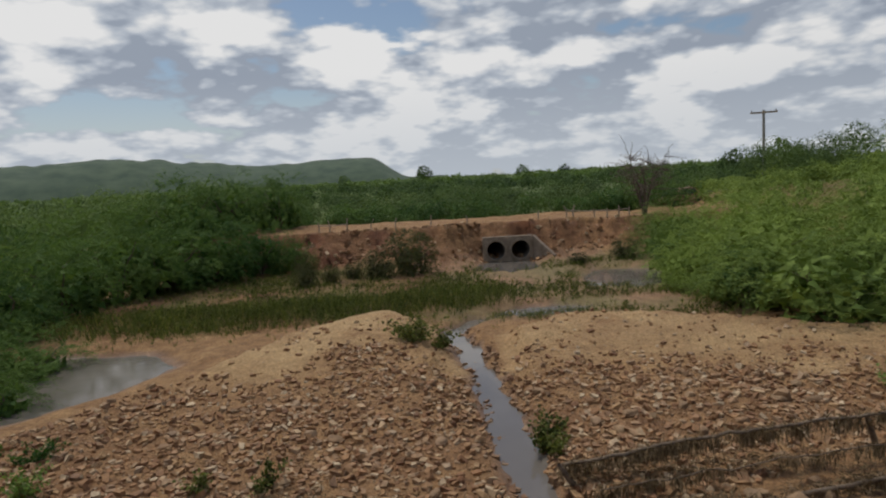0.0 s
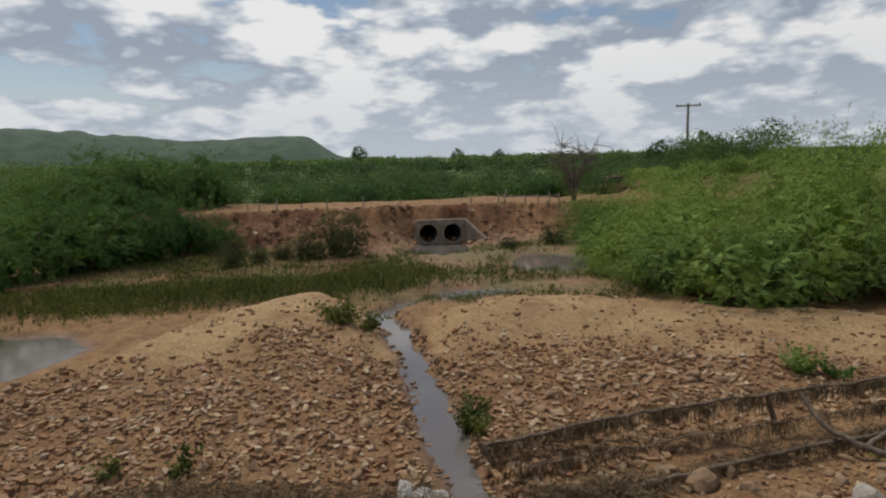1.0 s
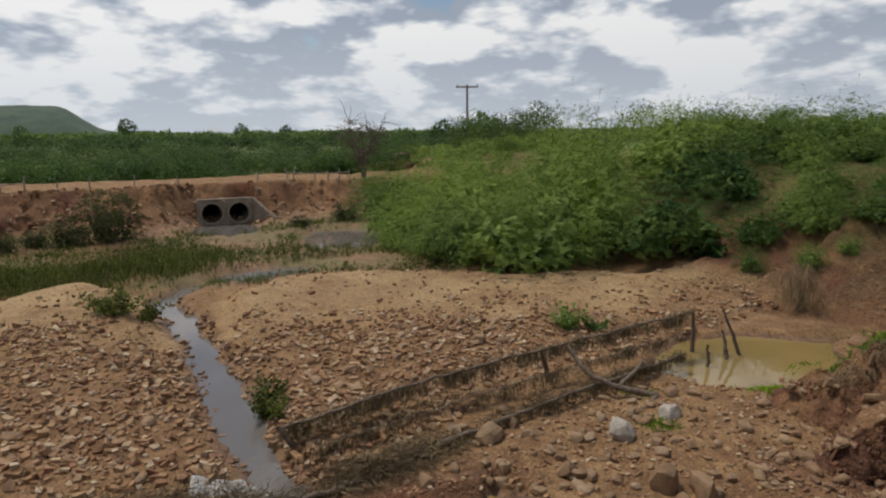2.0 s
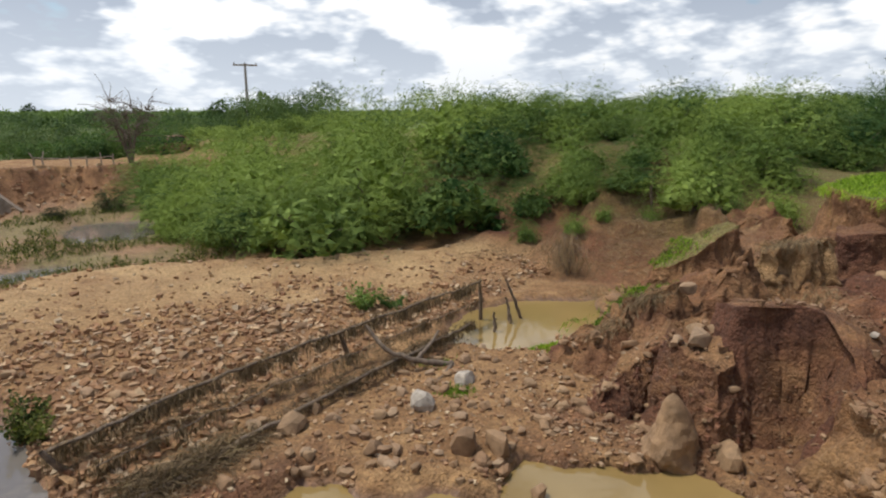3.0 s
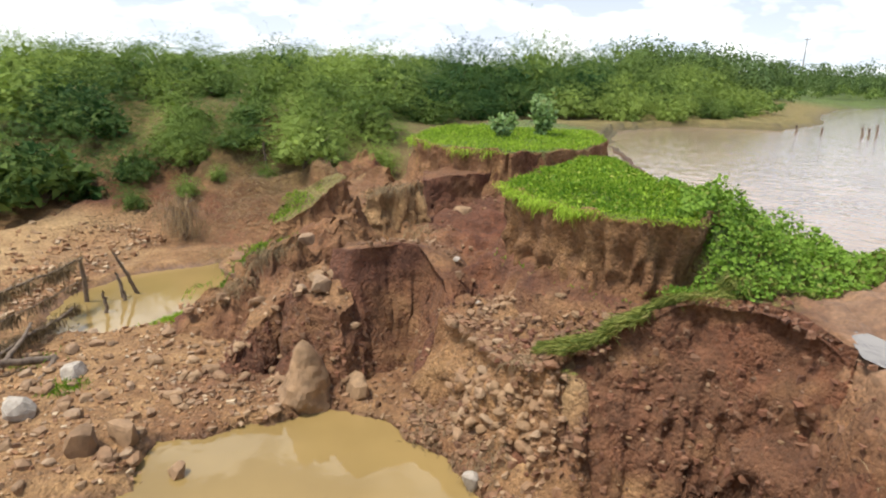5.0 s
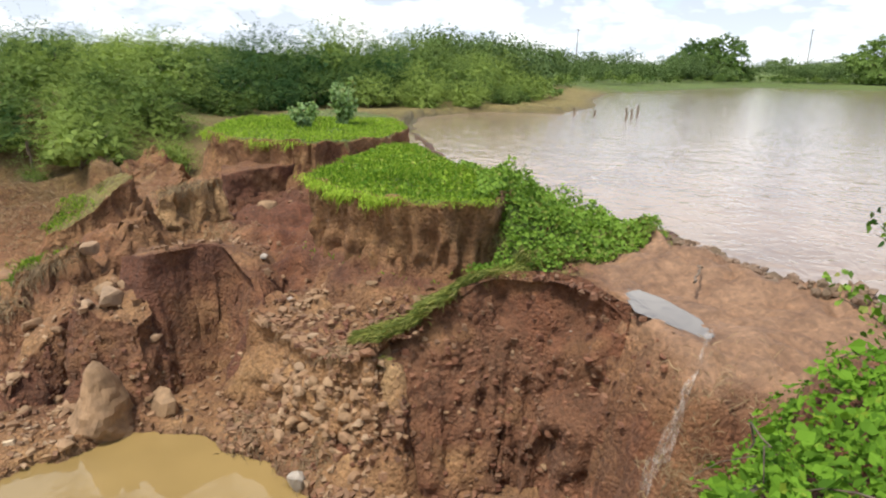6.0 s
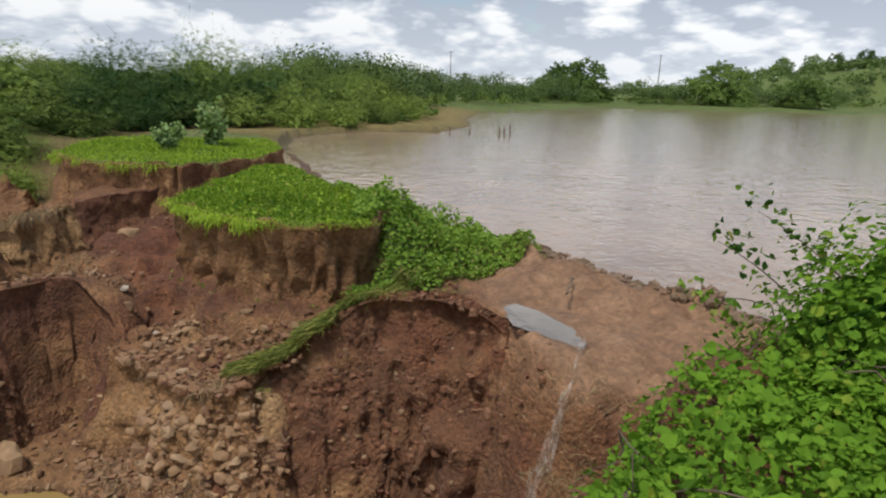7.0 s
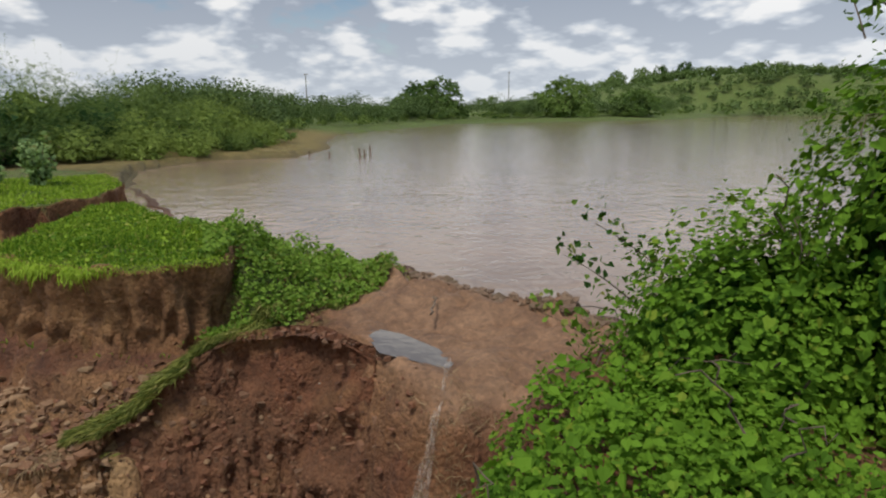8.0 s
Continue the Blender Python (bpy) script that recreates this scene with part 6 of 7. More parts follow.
# turf on the two crest blocks
x, y = inside(16000, CREST_NEAR, gp, -0.05)
tuft_mass("crest_grass", x, y, 0.075 + 0.09 * np.clip(fbm(x, y, 0.9, 3, 604), 0, 1), 0.018, 0.6, GRASS, "short bright green grass on the crest block", "grass", gp, 2)
x, y = inside(26000, CREST_FAR, gp, -0.05)
k = x < 20
tuft_mass("crest_grass", x[k], y[k], 0.10 + 0.12 * np.clip(fbm(x[k], y[k], 1.2, 3, 605), 0, 1), 0.024, 0.6, GRASS, "short bright green grass on the far crest block", "grass", gp, 1)
# grass hanging over the lips of the blocks
for edge, z, n, size in ((CREST_NEAR[:5], 3.0, 3200, 0.13), (CREST_FAR[:4], 2.98, 2200, 0.14)):
    pts = np.array(edge, float)
    s_ = np.concatenate([[0], np.cumsum(np.hypot(*np.diff(pts, axis=0).T))])
    t_ = gp.uniform(0, s_[-1], n)
    x, y = np.interp(t_, s_, pts[:, 0]), np.interp(t_, s_, pts[:, 1])
    thick = np.clip(0.45 + 0.9 * fbm(x, y, 0.5, 3, 603), 0.12, 1.2)
    P = np.stack([x + gp.normal(0.02, 0.06, n), y + gp.normal(0, 0.06, n), z + gp.uniform(-0.05, 0.05, n) - 0.14 * (thick - 0.3) * gp.uniform(0, 1, n)], -1)
    A = np.stack([gp.normal(-0.7, 0.35, n), gp.normal(0.15, 0.5, n), gp.normal(-0.1, 0.45, n)], -1)
    v, f = blades(P, A, size * thick * gp.uniform(0.5, 1.3, n), gp.uniform(0.008, 0.02, n), gp, 0.55)
    tagged(new("hanging_grass", np_mesh("hanging_grass", v, f, GRASS)), "yellow-green grass hanging over the broken edge", "grass", kind="stuff")
# small mats of broad leaves in that turf
x, y = inside(2600, CREST_NEAR, gp, -0.1)
P = np.stack([x, y, height(x, y) + gp.uniform(0.02, 0.08, len(x))], -1)
tagged(new("crest_herbs", leaf_mass("crest_herbs", P, gp.normal(size=(len(x), 3)) * 0.5 + [0, 0, 1], 0.045, GRASS, gp)), "low leafy herbs among the crest grass", "herbs", kind="stuff")
# creeper over the lake corner of the near block
CREEPER = [(7.5, -1.0), (8.0, -1.2), (9.4, -1.3), (11.6, -1.0), (12.6, -0.7), (11.4, -1.7), (10.1, -2.8), (9.4, -3.9), (8.9, -4.0), (8.0, -2.9), (7.35, -1.9)]
x, y = inside(30000, CREEPER, gp, 0.08)
d = -away(CREEPER, x, y)
thick = 0.12 + 0.42 * np.clip(d / 0.55, 0, 1) * (0.7 + 0.6 * fbm(x, y, 0.6, 3, 601))
P = np.stack([x, y, height(x, y) + thick * gp.uniform(0.15, 1.0, len(x)) ** 0.7], -1)
creeper = tagged(new("creeper", leaf_mass("creeper", P, gp.normal(size=(len(x), 3)) * 0.6 + [-0.35, -0.1, 0.8], 0.028 + 0.034 * gp.uniform(0, 1, len(x)), LEAF_CREEPER, gp)), "thick green creeper hanging over the lake corner", "creeper", kind="stuff")


def strand(line, n, width, gen, lift=0.03):
    """Places along a plan line, scattered across it."""
    pts = np.array(line, float)
    s = np.linspace(0, 1, len(pts))
    t = gen.uniform(0, 1, n)
    return np.interp(t, s, pts[:, 0]) + gen.normal(0, width, n), np.interp(t, s, pts[:, 1]) + gen.normal(0, width, n)


# the mat of creeping grass that trails down from the corner
TRAIL = [(9.2, -3.9), (8.4, -3.0), (7.75, -2.1), (7.2, -1.35), (6.85, -0.75), (6.68, -0.35), (6.66, 0.0), (6.8, 0.35)]
pts = np.array(TRAIL)
t_ = gp.uniform(0, 1, 15000) ** 1.15
s_ = np.linspace(0, 1, len(pts))
flow = np.gradient(pts, axis=0)
fx, fy = np.interp(t_, s_, flow[:, 0]), np.interp(t_, s_, flow[:, 1])
fl_ = np.hypot(fx, fy)
wide_ = np.interp(t_, [0, 0.5, 0.8, 1], [0.16, 0.11, 0.07, 0.03]) * gp.normal(0, 1, len(t_)) * (0.8 + 0.5 * np.sin(t_ * 31))
x, y = np.interp(t_, s_, pts[:, 0]) - fy / fl_ * wide_, np.interp(t_, s_, pts[:, 1]) + fx / fl_ * wide_
P = np.stack([x, y, height(x, y) + gp.uniform(0.02, 0.11, len(x))], -1)
A = np.stack([fx / fl_ + gp.normal(0, 0.45, len(x)), fy / fl_ + gp.normal(0, 0.45, len(x)), gp.uniform(-0.15, 0.3, len(x))], -1)
v, f = blades(P, A, gp.uniform(0.06, 0.18, len(x)), gp.uniform(0.006, 0.016, len(x)), gp, 0.25)
TRAILGRASS = mat_leaf("trailing_grass", (0.09, 0.12, 0.025), (0.34, 0.35, 0.09), (0.42, 0.34, 0.16))
tagged(new("trailing_grass", np_mesh("trailing_grass", v, f, TRAILGRASS)), "matted yellow-green creeping grass trailing down the slope", "grass", kind="stuff")

# green turf patches and dry roots on the ridge
for cx, cy, n, rad, tl in ((10.35, 6.75, 900, 0.35, 0.16), (9.35, 7.2, 420, 0.28, 0.13), (9.9, 6.95, 420, 0.3, 0.13), (14.2, 7.4, 1100, 0.7, 0.16), (11.0, 6.2, 500, 0.4, 0.13), (6.65, 6.9, 260, 0.22, 0.08), (7.2, 8.0, 160, 0.25, 0.07), (13.0, 6.7, 500, 0.5, 0.12)):
    x, y = cx + gp.normal(0, rad * 0.6, n), cy + gp.normal(0, rad * 0.6, n)
    tuft_mass("grass_tuft", x, y, tl, 0.016, 0.5, GRASS, "bright green tuft of grass on eroded earth", "grass", gp, 2)
for cx, cy, n, rad, tl in ((10.4, 5.7, 900, 0.45, 0.3), (12.2, 4.0, 900, 0.4, 0.22), (11.3, 3.4, 1000, 0.5, 0.2), (9.4, 5.9, 400, 0.3, 0.2), (13.2, 8.6, 500, 0.6, 0.25), (6.45, 1.0, 500, 0.3, 0.13), (6.9, 1.8, 500, 0.35, 0.13), (6.7, 0.6, 300, 0.25, 0.12), (7.4, 1.7, 300, 0.3, 0.12)):
    x, y = cx + gp.normal(0, rad * 0.6, n), cy + gp.normal(0, rad * 0.6, n)
    P = np.stack([x, y, height(x, y) + 0.03], -1)
    A = np.stack([gp.normal(-0.5, 0.5, n), gp.normal(-0.2, 0.5, n), gp.normal(-0.15, 0.5, n)], -1)
    v, f = blades(P, A, tl * gp.uniform(0.5, 1.3, n), 0.01, gp, 0.5)
    tagged(new("dry_grass", np_mesh("dry_grass", v, f, STRAW)), "dry matted grass and roots hanging on eroded earth", "grass", kind="stuff")

# reeds and wet grass beyond the gravel bars
def marsh(x, y):
    m = sstep(18.6, 19.8, y + 0.6 * np.maximum(0, x - 5)) * (1 - sstep(31.5, 33.4, y)) * np.clip(0.32 + 0.9 * fbm(x, y, 3.0, 3, 610), 0.03, 1)
    band = np.exp(-((y - 22.3 - 0.10 * (x + 3)) / 2.0) ** 2) * (x < 1.6) * (x > -11)
    pool = np.minimum.reduce([away(POOL_MID, x, y), away(POOL_FAR, x, y), away(POOL_CULVERT, x, y), away(POND_L, x, y)])
    bars = np.minimum(away(BAR_LEFT, x, y), away(BAR_RIGHT, x, y))
    return np.clip(m * (0.75 + 0.25 * (x > 4)) + band, 0, 1) * (pool > 0.15) * (bars > 0.25) * (off_line(RILL, x, y) > 0.35)


x, y, r = scatter(38000, (-14, 16, 18.0, 34), marsh, 0, 1, gp)
tl = 0.26 + 0.42 * np.exp(-((y - 22.3 - 0.10 * (x + 3)) / 1.8) ** 2) * (x < 2)
tuft_mass("marsh_grass", x, y, tl, 0.022, 0.35, REED, "rank green-brown marsh grass beyond the gravel", "grass", gp, 3)
P = np.stack([x, y, height(x, y) + tl * gp.uniform(0.2, 0.9, len(x))], -1)
tagged(new("marsh_herbs", leaf_mass("marsh_herbs", P, gp.normal(size=(len(x), 3)) + [0, 0, 0.6], 0.055, REED, gp)), "leafy herbs in the marsh grass", "herbs", kind="stuff")


def herb(x, y, tall, wide, n, leaf, mat, label, name="herb", group="", z=None):
    """A leafy plant of several stems."""
    z = float(height(x, y)[0]) - 0.02 if z is None else z
    t = thing(name, (x, y, z), label, "plant", group)
    s, P, N = Soup(), [], []
    for k in range(max(4, n // 40)):
        a, l = gp.uniform(0, 6.283), gp.uniform(0.4, 1.0)
        tip = np.array([math.cos(a) * wide * gp.uniform(0.2, 1), math.sin(a) * wide * gp.uniform(0.2, 1), tall * l])
        u = np.linspace(0, 1, 5)[:, None]
        pts = tip * u * [[1, 1, 1]] + gp.normal(size=(5, 3)) * 0.02 * u
        s.add(*tube(pts, [0.008, 0.003], 4))
        q = gp.uniform(0.15, 1.05, 40)[:, None]
        P.append(tip * q + gp.normal(size=(40, 3)) * [0.05, 0.05, 0.03])
        N.append(gp.normal(size=(40, 3)) * 0.7 + [0, 0, 0.7])
    part("stems", s.mesh("stems", STRAW), None, t)
    part("leaves", leaf_mass("leaves", np.vstack(P), np.vstack(N), leaf, mat, gp), None, t)


herb(1.2, 10.25, 0.8, 0.42, 900, 0.055, REED, "bushy green plant at the edge of the rill", "waterside_plant", "plants on the gravel")
herb(1.35, 9.8, 0.45, 0.25, 280, 0.05, REED, "bushy green plant at the edge of the rill", "waterside_plant", "plants on the gravel")
herb(-1.3, 16.1, 0.62, 0.95, 1500, 0.06, REED, "spreading green plant at the edge of the rill", "waterside_plant", "plants on the gravel")
herb(-0.6, 16.6, 0.5, 0.5, 600, 0.06, REED, "spreading green plant at the edge of the rill", "waterside_plant", "plants on the gravel")
herb(8.0, 11.35, 0.55, 0.5, 600, 0.06, LEAF_DARK, "low dark bush caught on the gravel bar", "low_bush", "plants on the gravel")
herb(8.6, 11.1, 0.35, 0.45, 320, 0.05, LEAF_DARK, "low dark bush caught on the gravel bar", "low_bush", "plants on the gravel")
herb(-3.2, 8.9, 0.42, 0.35, 300, 0.05, REED, "small green plant on the stones", "small_plant", "plants on the gravel")
herb(-4.2, 9.0, 0.3, 0.3, 200, 0.05, REED, "small green plant on the stones", "small_plant", "plants on the gravel")
herb(-6.9, 9.0, 0.5, 0.5, 500, 0.05, LEAF_DARK, "leafy green plant at the foot of the dam", "small_plant", "plants on the gravel")
herb(-7.6, 10.3, 0.45, 0.6, 400, 0.05, LEAF_DARK, "leafy green plant at the foot of the dam", "small_plant", "plants on the gravel")
PALELEAF = mat_leaf("pale_leaf", (0.10, 0.17, 0.07), (0.28, 0.40, 0.17))
herb(17.6, 1.5, 1.15, 0.42, 900, 0.11, PALELEAF, "tall pale-leaved shrub on the far crest block", "pale_shrub", "shrubs on the crest")
herb(16.6, 2.4, 0.55, 0.35, 320, 0.09, PALELEAF, "tall pale-leaved shrub on the far crest block", "pale_shrub", "shrubs on the crest")
herb(18.4, 2.6, 0.6, 0.5, 360, 0.09, PALELEAF, "tall pale-leaved shrub on the far crest block", "pale_shrub", "shrubs on the crest")

# grey-brown thorn shrubs before the road bank
drab = plant_kind("drab_shrub", [crown_mesh("drab_crown", 620, 420, 16, 0.075, 0.022, mat_leaf("drab_leaf", (0.035, 0.045, 0.02), (0.11, 0.115, 0.05), (0.16, 0.10, 0.06)), low=-0.5)],
                  [limbs_mesh("drab_limbs", 621, 1.2, 0.8, 0.025, 9, 6)], "grey-green half-bare shrub before the road bank", "bush", "shrubs before the road bank")
for bx, by, bs, bt_ in ((-2.1, 30.3, 1.35, 1.0), (-3.6, 29.5, 0.95, 0.9), (-4.8, 29.8, 0.55, 0.9), (-5.7, 28.9, 0.5, 1.1), (-6.6, 27.6, 0.6, 1.0), (-7.2, 30.5, 0.7, 1.2), (6.0, 30.6, 0.6, 0.6), (8.6, 31.5, 0.9, 0.7), (10.2, 29.2, 0.9, 0.6), (9.6, 24.3, 0.8, 0.55), (11.0, 22.0, 0.9, 0.6)):
    drab(bx, by, bs, gp.uniform(0, 360), None, bt_, 0)
for bx, by, bs in ((9.0, 21.5, 1.0), (10.2, 20.4, 1.0), (11.5, 26.0, 1.1), (9.8, 27.5, 1.0), (12.0, 19.0, 1.0), (8.2, 22.9, 0.8)):
    hedge(bx, by, bs, gp.uniform(0, 360), None, 0.6, int(bx * 7))

# dry hanging shrub by the pond
dry = thing("dry_shrub", (14.2, 10.3, float(height(14.2, 10.3)[0])), "dead brown shrub with hanging dry stems", "shrub")
part("stems", limbs_mesh("dry_limbs", 630, 1.2, 0.5, 0.02, 8, 14, DEADWOOD), None, dry)
P = np.stack([gp.normal(0, 0.28, 900), gp.normal(0, 0.28, 900), gp.uniform(0.3, 1.25, 900)], -1)
v, f = blades(P, gp.normal(size=(900, 3)) * [0.3, 0.3, 0.3] + [0, 0, -1], 0.35, 0.012, gp)
part("debris", np_mesh("debris", v, f, STRAW), None, dry)

# dry roots, wrack and scrub on the washed slope below the thicket
for cx, cy, n, rad, tl in ((15.6, 9.6, 700, 0.9, 0.35), (17.2, 9.8, 700, 0.9, 0.35), (18.8, 10.6, 600, 0.8, 0.4), (14.8, 11.6, 600, 1.0, 0.3), (16.8, 7.2, 500, 0.7, 0.3), (13.6, 12.6, 400, 0.9, 0.25)):
    x, y = cx + gp.normal(0, rad * 0.7, n), cy + gp.normal(0, rad * 0.7, n)
    P = np.stack([x, y, height(x, y) + 0.02], -1)
    v, f = blades(P, gp.normal(size=(n, 3)) * [1, 1, 0.5] + [0, 0, 0.25], tl * gp.uniform(0.4, 1.2, n), 0.014, gp, 0.3)
    tagged(new("dry_wrack", np_mesh("dry_wrack", v, f, STRAW)), "dry roots and stems scattered on the washed slope", "wrack", kind="stuff")
for bx, by, bs in ((17.6, 12.4, 0.9), (19.4, 9.4, 0.8), (19.4, 6.8, 0.9), (16.6, 13.6, 1.0), (18.6, 11.2, 0.8), (17.9, 9.9, 0.45), (16.0, 11.4, 0.5), (15.2, 12.6, 0.55), (19.0, 8.2, 0.7), (18.4, 13.0, 1.0), (20.2, 8.8, 1.0), (20.6, 10.0, 1.0), (17.0, 11.0, 0.4)):
    hedge(bx, by, bs, gp.uniform(0, 360), None, 0.85, int(bx * 9))

# ---- the vine-grown bank in the foreground ----
def vine_bank():
    heaps = [((1.7, -4.45, 3.55), (1.05, 1.1, 1.78)), ((2.65, -3.75, 2.85), (0.95, 0.95, 1.2)), ((3.2, -2.95, 2.15), (0.68, 0.7, 0.8)), ((2.75, -2.15, 1.7), (0.6, 0.6, 0.85)), ((3.5, -4.2, 2.2), (0.8, 0.8, 0.9)), ((2.2, -2.9, 2.4), (0.8, 0.8, 0.9)), ((0.9, -5.3, 3.6), (1.5, 1.3, 1.75))]
    P, N, Q, M = [], [], [], []
    for c, r in heaps:
        e = gp.normal(size=(int(2200 * r[0] * r[2]), 3))
        e /= np.linalg.norm(e, axis=1)[:, None]
        Q.append(np.array(c) + e * np.array(r) * gp.uniform(0.55, 0.8, (len(e), 1)))
        M.append(e + gp.normal(size=e.shape) * 0.5)
        n = int(12000 * r[0] * r[2])
        d = gp.normal(size=(n, 3))
        d /= np.linalg.norm(d, axis=1)[:, None]
        d = d[d[:, 2] > -0.55]
        k = 1 + 0.2 * fbm(d[:, 0] * 2 + c[0], d[:, 1] * 2 + d[:, 2] * 1.7, 0.5, 3, 640)
        k = k * gp.uniform(0.8, 1.04, len(d))
        q = np.array(c) + d * np.array(r) * k[:, None]
        P.append(q)
        N.append(d + gp.normal(size=d.shape) * 0.45 + [0, 0, 0.45])
    P, N = np.vstack(P), np.vstack(N)
    # drop leaves buried deep inside a neighbouring heap
    deep = np.zeros(len(P), bool)
    for c, r in heaps:
        deep |= (((P - np.array(c)) / np.array(r)) ** 2).sum(1) < 0.5
    P, N = P[~deep], N[~deep]
    # runners over the top of the stub
    x, y = inside(9000, [(1.5, -1.0), (2.6, -1.65), (3.05, -2.5), (2.6, -3.2), (1.2, -3.0), (0.9, -1.8)], gp, 0.0)
    P = np.vstack([P, np.stack([x, y, height(x, y) + gp.uniform(0.03, 0.28, len(x))], -1)])
    N = np.vstack([N, gp.normal(size=(len(x), 3)) * 0.5 + [-0.2, 0.1, 0.9]])
    t = thing("vine_thicket", (2.6, -3.2, 2.5), "bank overgrown with bright heart-shaped vine leaves", "vine")
    b = np.array([2.6, -3.2, 2.5])
    part("leaves", leaf_mass("leaves", P - b, N, 0.022 + 0.048 * gp.uniform(0, 1, len(P)) ** 2.2, LEAF_VINE, gp), None, t)
    part("inner_leaves", leaf_mass("inner_leaves", np.vstack(Q) - b, np.vstack(M), 0.13, LEAF_VINE, gp), None, t)
    s = Soup()
    for k in range(90):
        q0 = P[gp.integers(len(P))]
        step = gp.normal(size=3) * 0.25
        u = np.linspace(0, 1, 7)[:, None]
        s.add(*tube(q0 + step * u + [0, 0, 0.12] * np.sin(u * 3.1) + gp.normal(size=(7, 3)) * 0.02 - b, [0.006, 0.003], 4))
    for c, r in heaps[:4]:
        for k in range(8):
            a = gp.uniform(0, 6.283)
            tip = np.array(c) + np.array([math.cos(a) * r[0] * 0.8, math.sin(a) * r[1] * 0.8, r[2] * 0.5])
            root = np.array([c[0], c[1], min(2.6, float(height(c[0], c[1])[0]) + 0.1)])
            u = np.linspace(0, 1, 6)[:, None]
            s.add(*tube(root + (tip - root) * u + gp.normal(size=(6, 3)) * 0.05 * u - b, [0.022, 0.006], 5))
    tagged(part("tangle", s.mesh("tangle", BARK, True), None, t), kind="stuff")
    # sprigs that stand out over the water
    for (ax, ay, az_), (bx, by, bz) in (((3.5, -3.55, 3.3), (3.75, -3.1, 3.75)), ((3.3, -3.7, 3.5), (3.55, -3.2, 4.0)), ((2.3, -3.9, 5.0), (2.55, -3.95, 5.55)), ((2.1, -3.8, 5.1), (2.45, -3.5, 5.45)), ((3.6, -3.3, 3.0), (3.85, -3.0, 3.3))):
        u = np.linspace(0, 1, 8)[:, None]
        pts = np.array([ax, ay, az_]) + (np.array([bx, by, bz]) - np.array([ax, ay, az_])) * u + [0, 0, -0.1] * u ** 2
        v, q = tube(pts - b, [0.006, 0.002], 4)
        sp = part("sprig", np_mesh("sprig", v, q, BARK), None, t)
        m = 46
        q = gp.uniform(0.1, 1.05, m)[:, None]
        LP = np.array([ax, ay, az_]) + (np.array([bx, by, bz]) - np.array([ax, ay, az_])) * q + gp.normal(size=(m, 3)) * 0.05
        part("sprig_leaves", leaf_mass("sprig_leaves", LP - b, gp.normal(size=(m, 3)) + [0, 0, 0.5], 0.05, LEAF_CREEPER, gp), None, sp)


vine_bank()
# dry brush round the foot of the vines and over the falls
s = Soup()
for k in range(80):
    x0, y0 = gp.normal(4.35, 0.35), gp.normal(-1.85, 0.3)
    z0 = float(height(x0, y0)[0]) + 0.04
    step = gp.normal(size=3) * [0.35, 0.3, 0.18]
    u = np.linspace(0, 1, 7)[:, None]
    s.add(*tube(np.array([x0, y0, z0]) + step * u + [0, 0, 0.2] * np.sin(u * 3.1) + gp.normal(size=(7, 3)) * 0.02, [0.006, 0.002], 4))
tagged(new("dry_brush", s.mesh("dry_brush", STRAW)), "tangled dry vine stems over the broken edge", "brush", kind="stuff")
x, y = gp.normal(4.35, 0.3, 1500), gp.normal(-2.55, 0.3, 1500)
tuft_mass("dry_grass", x, y, 0.16, 0.008, 0.9, STRAW, "dry trampled grass beside the falling water", "grass", gp, 1)

